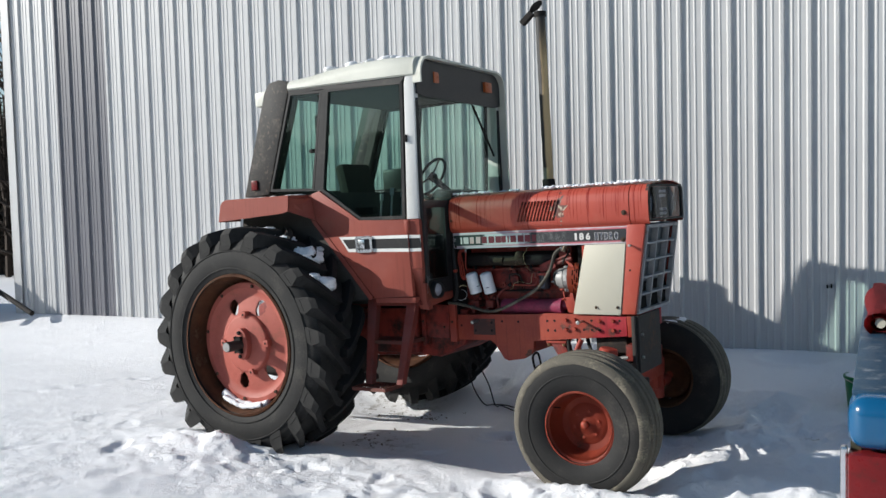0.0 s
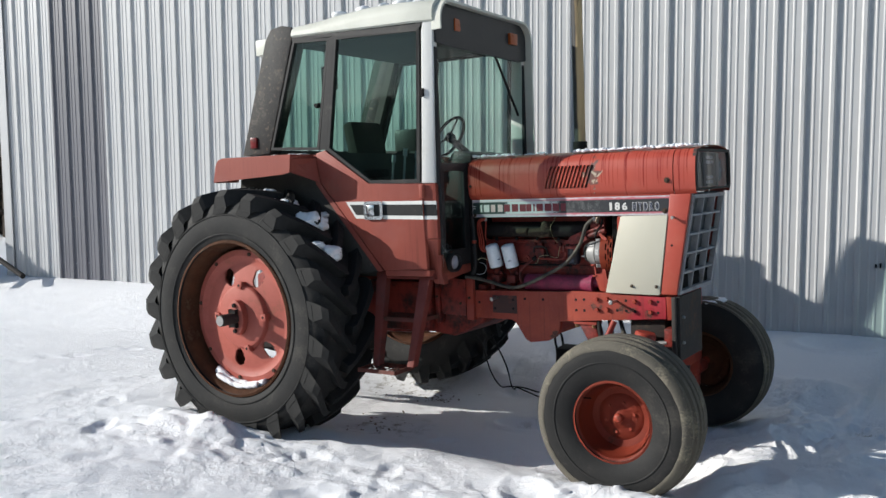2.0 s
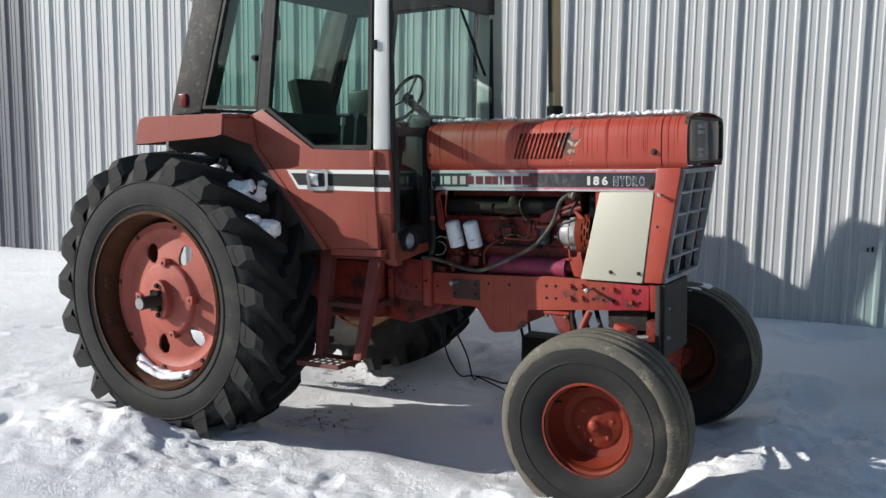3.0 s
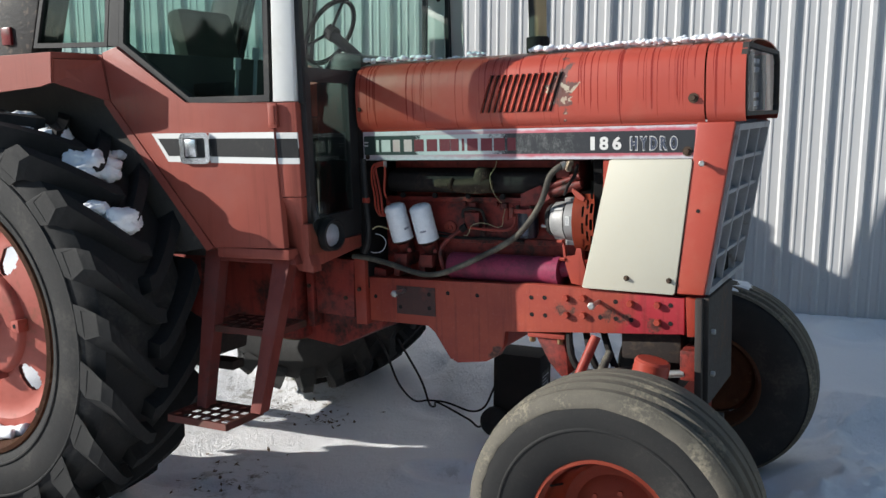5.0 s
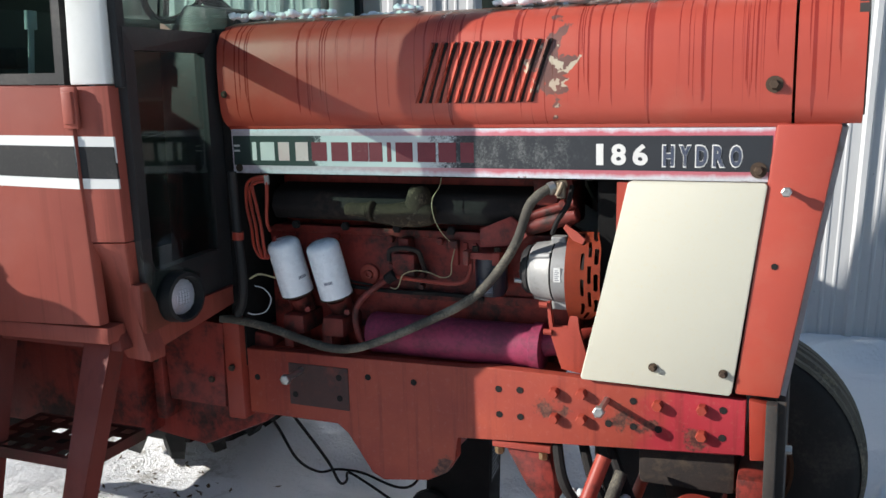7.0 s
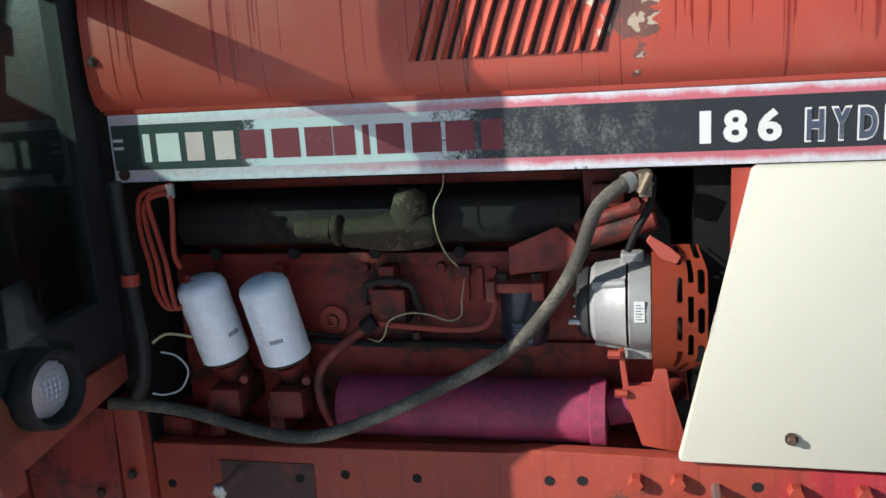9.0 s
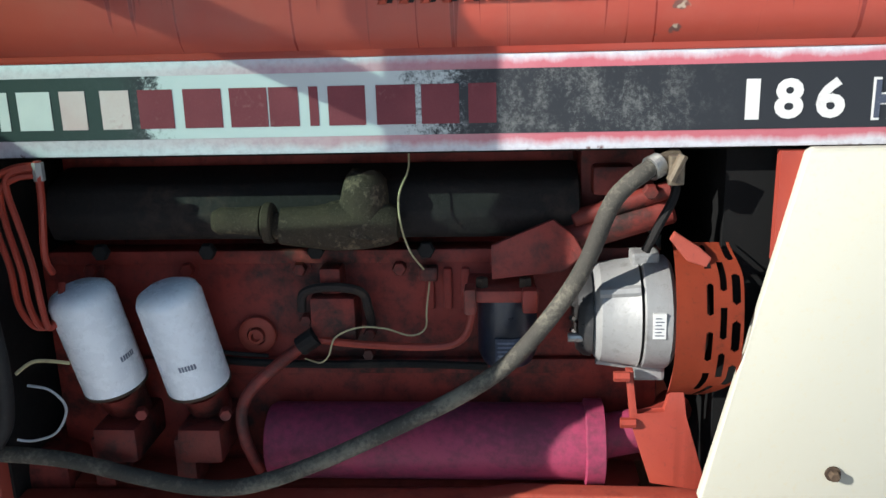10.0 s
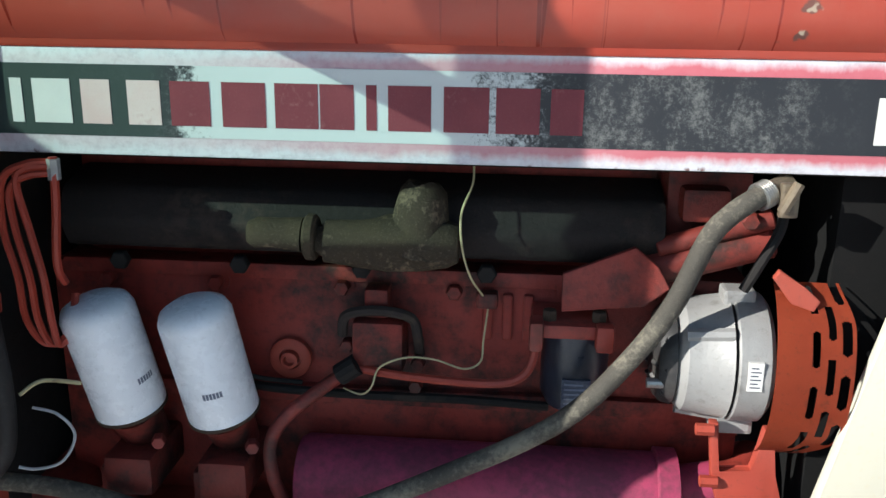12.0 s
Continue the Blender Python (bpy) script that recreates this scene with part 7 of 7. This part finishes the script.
# ---- snow that lies on the machine ----
def blob(bm, c, r, seed, rough=0.26, sub=2):
    g = bmesh.ops.create_icosphere(bm, subdivisions=sub, radius=1.0)["verts"]
    for v in g:
        n = noise.fractal(v.co * 1.5 + Vector((seed * 1.7, seed * 0.9, 0)), 0.7, 2.2, 4)
        k = 1 + rough * n + (0.10 * noise.fractal(v.co * 7.0 + Vector((seed, 0, 2.0)), 0.8, 2.1, 3) if sub > 2 else 0.0)
        v.co = Vector((c[0] + v.co.x * r[0] * k, c[1] + v.co.y * r[1] * k, c[2] + v.co.z * r[2] * k))


WHEEL_SHIFT = Matrix.Translation((0.165, -0.072, 0.022))


def snow_on(name, blobs, label, sub=2, place=LEAN_UP):
    bm = B()
    for k, (c, r) in enumerate(blobs):
        blob(bm, c, r, k + 1, sub=sub)
    ob = part(name, bm, clean_snow, None, "", True)
    ob.data.set_sharp_from_angle(angle=math.pi)
    ob.matrix_basis = place
    return tagged(ob, label, "snow", kind="stuff")


clean_snow = painted("clean_snow", (0.86, 0.87, 0.89), (0.82, 0.83, 0.85), (0.78, 0.78, 0.8), 0.55, big=10, bump=0.5)
r5 = random.Random(11)
line = []
for x0, x1, y, n in ((1.50, 1.78, -0.30, 28), (1.98, 2.02, -0.30, 3), (2.22, 2.98, -0.29, 79), (2.25, 2.98, -0.20, 54), (1.52, 1.95, -0.1, 25), (2.2, 2.95, 0.05, 24), (2.2, 2.9, 0.2, 16)):
    for _ in range(n * 3):
        x = r5.uniform(x0, x1)
        rr = r5.uniform(0.004, 0.010) * (1.0 + 0.9 * max(0.0, noise.noise((x * 9, y * 9, 2))))
        line.append(((x, y + r5.uniform(-0.03, 0.035), 1.825 + rr * r5.uniform(0.1, 0.9)), (rr * r5.uniform(0.9, 1.8), rr * 1.2, rr * r5.uniform(0.6, 1.1))))
snow_on("hood_snow", line, "clumps of melting snow along the red hood top")
flat = [((r5.uniform(0.66, 1.34), r5.uniform(-0.66, 0.30), 2.814), (r5.uniform(0.02, 0.07), r5.uniform(0.03, 0.08), r5.uniform(0.014, 0.036))) for _ in range(170)]
snow_on("roof_snow", flat, "thin snow left on the cream cab roof")
clumps = []
for ang, y, size in ((88, -0.92, 0.05), (78, -0.95, 0.06), (66, -0.95, 0.07), (51, -0.95, 0.085), (54, -0.84, 0.045), (31, -0.98, 0.075), (108, -0.84, 0.045)):
    for k in range(5):
        a = radians(ang + (r5.uniform(-5, 5) if k else 0))
        rad = 0.795 + r5.uniform(0, 0.03)
        sz = size * (1.0 if k == 0 else r5.uniform(0.35, 0.65))
        clumps.append(((rad * math.cos(a), y + (r5.uniform(-0.09, 0.09) if k else 0), 0.8 + rad * math.sin(a)), (sz * 0.95, sz * 1.1, sz * 0.72)))
snow_on("tyre_snow", clumps, "lumps of snow caught between black tyre lugs", 4, LEAN_UP @ WHEEL_SHIFT)
bm = B()
for y, r, a0, a1 in ((-1.03, 0.026, -128, -70), (-1.08, 0.026, -126, -68), (-1.12, 0.018, -120, -72)):
    arc = [radians(a0 + (a1 - a0) * k / 14) for k in range(15)]
    tube(bm, [(0.462 * math.cos(a), y + r5.uniform(-0.004, 0.004), 0.8 + (0.464 + r5.uniform(-0.004, 0.003)) * math.sin(a)) for a in arc], r, 10, 3)
for v in bm.verts:
    v.co += Vector((0, 0, 1)) * 0.006 * noise.fractal(v.co * 22, 0.8, 2.0, 3)
rim_snow = part("rim_snow", bm, clean_snow, None, "", True)
rim_snow.data.set_sharp_from_angle(angle=math.pi)
rim_snow.matrix_basis = LEAN_UP @ WHEEL_SHIFT
tagged(rim_snow, "snow lying in the rusty wheel rim", "snow", kind="stuff")
snow_on("sill_snow", [((r5.uniform(-0.05, 0.45), r5.uniform(-0.86, -0.735), 1.890), (r5.uniform(0.02, 0.05), 0.03, 0.012)) for _ in range(16)] + [((r5.uniform(2.5, 2.8), r5.uniform(0.70, 0.9), 0.775), (0.07, 0.06, 0.02)) for _ in range(9)] + [((r5.uniform(2.40, 2.56), r5.uniform(-0.45, -0.30), 0.655), (r5.uniform(0.012, 0.022), 0.02, 0.012)) for _ in range(7)], "crumbs of snow on the fender, axle and far tyre")

# ---- charger on wheels under the engine ----
def build_charger():
    root = thing("battery_charger", "black wheeled battery charger standing in the snow", "battery charger", pose(1.735, 0.72, 0.03, 0, 0, 6))
    part("body", box(B(), -0.125, 0.125, -0.10, 0.10, 0.03, 0.43, 0.012), soot, root, "black sheet-metal case", True)
    part("base", box(B(), -0.135, 0.135, -0.12, 0.12, 0.0, 0.035, 0.006), soot, root)
    lab = part("label", box(B(), 0.1255, 0.127, -0.075, 0.055, 0.19, 0.34), black_trim, root, "panel of small grey print")
    bm = B()
    for k in range(7):
        box(bm, 0.1272, 0.1276, -0.065, 0.045 - 0.02 * (k % 3), 0.205 + k * 0.018, 0.211 + k * 0.018)
    part("print_bar", bm, grey_ink, lab)
    for y in (-0.13, 0.13):
        w = part("wheel", lathe(B(), (-0.10, y - 0.02, 0.075), (0, 1, 0), [(0, 0.06), (0.006, 0.078), (0.034, 0.078), (0.04, 0.06)], 24), rubber, root, "black plastic wheel", True)
    part("handle", tube(B(), [(-0.12, -0.07, 0.40), (-0.14, -0.07, 0.50), (-0.14, 0.0, 0.53), (-0.14, 0.07, 0.50), (-0.12, 0.07, 0.40)], 0.010, 8), soot, root, "", True)


build_charger()
cord = part("power_cord", tube(B(), [(1.20, 0.10, 0.66), (1.21, 0.22, 0.52), (1.12, 0.5, 0.25), (1.05, 0.78, 0.06), (1.10, 0.86, 0.045), (1.22, 0.86, 0.05), (1.40, 0.80, 0.05), (1.52, 0.72, 0.12), (1.60, 0.66, 0.25), (1.63, 0.66, 0.33)], 0.0055, 8), soot, None, "", True)
tagged(cord, "thin black power cord trailing over the snow", "power cord")
cord = part("power_cord", tube(B(), [(1.36, 0.10, 0.62), (1.34, 0.35, 0.35), (1.24, 0.62, 0.12), (1.20, 0.75, 0.06), (1.16, 0.84, 0.05), (1.26, 0.80, 0.045), (1.44, 0.70, 0.04), (1.56, 0.60, 0.06), (1.66, 0.62, 0.22)], 0.0055, 8), soot, None, "", True)
tagged(cord, "thin black power cord trailing over the snow", "power cord")

# ---- trailer that stands beside the tractor ----
def build_trailer():
    root = thing("bed_trailer", "trailer made from a pickup bed, blue corner over red lamp", "trailer", pose(4.588, -3.42, 0.0, 0, 0, 6.5))
    # bed side with rolled rail, curved outwards below
    bm = B()
    sec = [(0.075, 1.30), (0.010, 1.315), (0.0, 1.30), (-0.006, 1.20), (-0.012, 1.05), (-0.030, 0.90), (-0.032, 0.70), (-0.010, 0.52), (0.01, 0.50), (0.02, 1.24), (0.07, 1.27)]
    prism(bm, sec, "y", 0.03, 2.2)
    side = part("bed_side", bm, olive_side, root, "dull olive bed side", True)
    bm = B()
    box(bm, -0.004, 0.085, 0.06, 2.2, 1.312, 1.328, 0.006)
    part("bed_rail", bm, rail_grey, side, "scuffed dark blue bed rail", True)
    part("chrome_strip", box(B(), -0.030, -0.012, 0.0, 0.03, 0.62, 1.19, 0.006), chrome, side)
    bm = B()
    box(bm, -0.012, 0.20, -0.02, 0.16, 1.185, 1.322)
    bmesh.ops.bevel(bm, geom=bm.edges[:], offset=0.045, segments=5, affect="EDGES", profile=0.5)
    part("corner_cap", bm, truck_blue, root, "glossy blue bed corner", True)
    lamp = part("tail_lamp", box(B(), -0.012, 0.145, -0.018, 0.06, 0.78, 1.178, 0.014), red_lens, root, "red tail lamp", True)
    part("reverse_lamp", box(B(), -0.004, 0.137, -0.024, 0.0, 0.80, 0.87, 0.008), lens_white, lamp)
    gate = part("tailgate", box(B(), 0.15, 1.50, -0.01, 0.05, 0.72, 1.30, 0.015), truck_blue, root, "blue tailgate", True)
    part("bed_floor", box(B(), 0.04, 1.62, 0.05, 2.2, 0.70, 0.74), soot, root)
    part("far_side", box(B(), 1.60, 1.66, 0.0, 2.2, 0.5, 1.31, 0.02), truck_blue, root, "", True)
    part("bumper", box(B(), -0.02, 1.66, -0.12, -0.02, 0.52, 0.68, 0.02), chrome, root, "", True)
    part("front_board", box(B(), 0.02, 1.62, 2.2, 2.25, 0.5, 1.31, 0.01), truck_blue, root, "", True)
    part("drawbar", box(B(), 0.75, 0.9, 2.25, 3.6, 0.42, 0.52, 0.01), soot, root)
    for y in (1.05,):
        for x in (0.10, 1.50):
            w = part("wheel", lathe(B(), (x - 0.1, y, 0.36), (1, 0, 0), [(0, 0.22), (0.01, 0.33), (0.04, 0.36), (0.18, 0.36), (0.21, 0.33), (0.22, 0.22)], 32), rubber, root, "black road tyre", True)
            part("rim", lathe(B(), (x - 0.105, y, 0.36), (1, 0, 0), [(0, 0.20), (0.02, 0.21), (0.05, 0.05)], 24), alloy, w)
    roll = thing("rolled_cover", "red rolled fabric cover lying on the bed rail", "bed cover", pose(4.555, -3.42, -0.025, 0, 0, 6.5))
    bm = B()
    pts, n = [], 34
    for k in range(n):
        a = 2.3 * 2 * math.pi * k / (n - 1)
        rr = 0.018 + 0.040 * k / (n - 1)
        pts.append((math.cos(a) * rr * 1.25, 1.392 + math.sin(a) * rr))
    rows = [[bm.verts.new((0.095 + u + 0.01 * math.sin(6 * y), 1.05 + y, z)) for u, z in pts] for y in np.linspace(0, 0.95, 6)]
    for a, b in zip(rows, rows[1:]):
        for i in range(n - 1):
            bm.faces.new((a[i], a[i + 1], b[i + 1], b[i]))
    bmesh.ops.solidify(bm, geom=bm.faces[:], thickness=0.006)
    part("cloth_roll", bm, red_cloth, roll, "", True)
    part("core", rod(B(), (0.095, 1.06, 1.392), (0.095, 1.95, 1.392), 0.018, 12), cream_panel, roll, "cream lining")


rail_grey = painted("rail_grey", (0.02, 0.06, 0.11), (0.03, 0.06, 0.09), (0.22, 0.25, 0.28), 0.45, big=12, fine=90, amount=0.54)
build_trailer()

# ---- bucket with snow ----
bucket = thing("bucket", "green plastic bucket heaped with snow", "bucket", pose(3.98, 1.58, ground_height(3.98, 1.58) - 0.02))
part("shell", lathe(B(), (0, 0, 0), (0, 0, 1), [(0, 0.001), (0, 0.13), (0.25, 0.155), (0.255, 0.165), (0.275, 0.165), (0.275, 0.150), (0.02, 0.12)], 32, caps=False), bucket_green, bucket, "green plastic shell", True)
bm = B()
blob(bm, (0, 0, 0.26), (0.148, 0.148, 0.05), 3, 0.25, 3)
part("snow_fill", bm, clean_snow, bucket, "heaped snow", True)
part("bail", tube(B(), [(-0.165, 0, 0.26), (-0.12, -0.12, 0.25), (0, -0.175, 0.23), (0.12, -0.12, 0.25), (0.165, 0, 0.26)], 0.004, 6), steel, bucket)

# ---- leaves and straw on the melted ground ----
bm = B()
for k in range(95):
    cx, cy, rr = ((0.72, -0.36, 0.30), (0.62, 0.55, 0.16), (0.30, 0.62, 0.40))[k % 3]
    x, y = r5.gauss(cx, rr * 0.5), r5.gauss(cy, rr * 0.45)
    a, s = r5.uniform(0, 6.3), r5.uniform(0.008, 0.022)
    z = ground_height(x, y) + 0.006
    u, w = Vector((math.cos(a), math.sin(a), r5.uniform(-0.3, 0.3))) * s, Vector((-math.sin(a), math.cos(a), r5.uniform(-0.3, 0.5))) * s * 0.45
    p = Vector((x, y, z))
    bm.faces.new([bm.verts.new(q) for q in (p - u, p + w, p + u * 0.9 + Vector((0, 0, 0.006)), p - w)])
litter = part("leaf_litter", bm, painted("dead_leaf", (0.11, 0.07, 0.04), (0.17, 0.12, 0.07), (0.08, 0.05, 0.03), 0.8, big=20), None)
tagged(litter, "dead brown leaves and straw on melted ground", "leaves", kind="stuff")

# ---- unseen woods added behind the camera, closing the open side and dimming low skylight
implement_red = painted("implement_red", (0.085, 0.018, 0.018), (0.05, 0.016, 0.015), (0.05, 0.035, 0.025), 0.7, big=5, bump=0.3)


def build_unseen_woods():
    rr = random.Random(8)
    bm = B()
    rows = []
    for k in range(140):
        x = -70 + k
        h = 5.0 + 2.2 * noise.noise((x * 0.13, 0, 3)) + rr.uniform(-0.5, 0.9)
        y = -30 - 0.004 * (x - 3) ** 2 + 1.5 * noise.noise((x * 0.2, 5, 1))
        rows.append([bm.verts.new(p) for p in ((x, y + 1.5, -0.5), (x, y + 0.8, h * 0.5), (x, y, h), (x, y - 2, h * 0.8), (x, y - 3, -0.5))])
    for a, b in zip(rows, rows[1:]):
        for i in range(4):
            bm.faces.new((a[i], a[i + 1], b[i + 1], b[i]))
    return tagged(part("backdrop", bm, bark, None), "unseen brown belt of woods, added to dim light from behind the camera", "woods", kind="structure")


build_unseen_woods()

# ---- behind the wing of the shed: bare trees and far wood ----
def bare_tree(name, place, tall, seed, label):
    rr = random.Random(seed)
    root = thing(name, label, "tree", place)
    trunk, twigs = B(), B()
    def grow(bm, p, d, n, r, level):
        q = p + d * n
        pts = [p, p + d * n * 0.5 + Vector((rr.uniform(-1, 1), rr.uniform(-1, 1), 0)) * n * 0.05, q]
        for a, b, ra, rb in ((pts[0], pts[1], r, r * 0.85), (pts[1], pts[2], r * 0.85, r * 0.68)):
            rod(bm, a, b, ra, 6 if level else 10, rb)
        if level >= 5:
            return
        for _ in range(3 if level else 5):
            t = rr.uniform(0.45, 1.0)
            nd = (d + Vector((rr.uniform(-1, 1), rr.uniform(-1, 1), rr.uniform(-0.2, 0.9))) * 0.75).normalized()
            grow(twigs, p + d * n * t, nd, n * rr.uniform(0.5, 0.72), r * 0.5, level + 1)
    grow(trunk, Vector((0, 0, -0.1)), Vector((0.03, 0.02, 1)), tall * 0.38, tall * 0.022, 0)
    part("trunk", trunk, bark, root, "", True)
    part("branch", twigs, bark, root, "bare grey-brown branches")


for k, (x, y, h) in enumerate(((-11.5, 5.2, 7.5), (-14.0, 8.0, 9.0), (-17.0, 8.0, 8.0))):
    bare_tree("bare_tree", pose(x, y, 0.2), h, 20 + k, "leafless grey-brown tree standing behind the shed")
hedge = B()
for k in range(420):
    p = Vector((-15.5 + r5.uniform(-3.5, 3.0), 7.0 + r5.uniform(-2.0, 2.5), 0.0))
    q = p + Vector((r5.uniform(-0.6, 0.6), r5.uniform(-0.6, 0.6), r5.uniform(2.0, 5.5)))
    rod(hedge, p, q, 0.07, 5, 0.02)
    for _ in range(5):
        s = p.lerp(q, r5.uniform(0.15, 0.95))
        rod(hedge, s, s + Vector((r5.uniform(-0.9, 0.9), r5.uniform(-0.9, 0.9), r5.uniform(0.1, 0.9))), 0.035, 4, 0.008)
wood = part("far_brush", hedge, bark, None)
tagged(wood, "brown leafless brush in the distance", "brush", kind="stuff")
gz = ground_height(-8.4, 1.0)
plough = thing("old_implement", "rusty dark red farm implement standing beside the shed", "farm implement", pose(-8.4, 1.0, gz))
part("frame", box(B(), -0.9, 1.12, -0.32, 0.32, 0.32, 0.56, 0.02), implement_red, plough, "", True)
part("hopper", prism(B(), [(-0.9, 0.56), (0.45, 0.56), (0.55, 0.70), (0.55, 0.86), (-0.9, 0.86)], "y", -0.34, 0.34, 0.02), implement_red, plough, "dark red hopper", True)
for y in (-0.2, 0.22):
    part("tongue_bar", rod(B(), (1.0, y, 0.45), (1.9 if y < 0 else 2.42, y * 0.5 - 0.05, 0.06), 0.035, 10), soot, plough, "dark steel tongue bar", True)
for x in (-0.7, 0.6):
    part("wheel", lathe(B(), (x, -0.46, 0.31), (0, 1, 0), [(0, 0.2), (0.01, 0.32), (0.11, 0.32), (0.12, 0.2)], 24), rubber, plough, "", True)
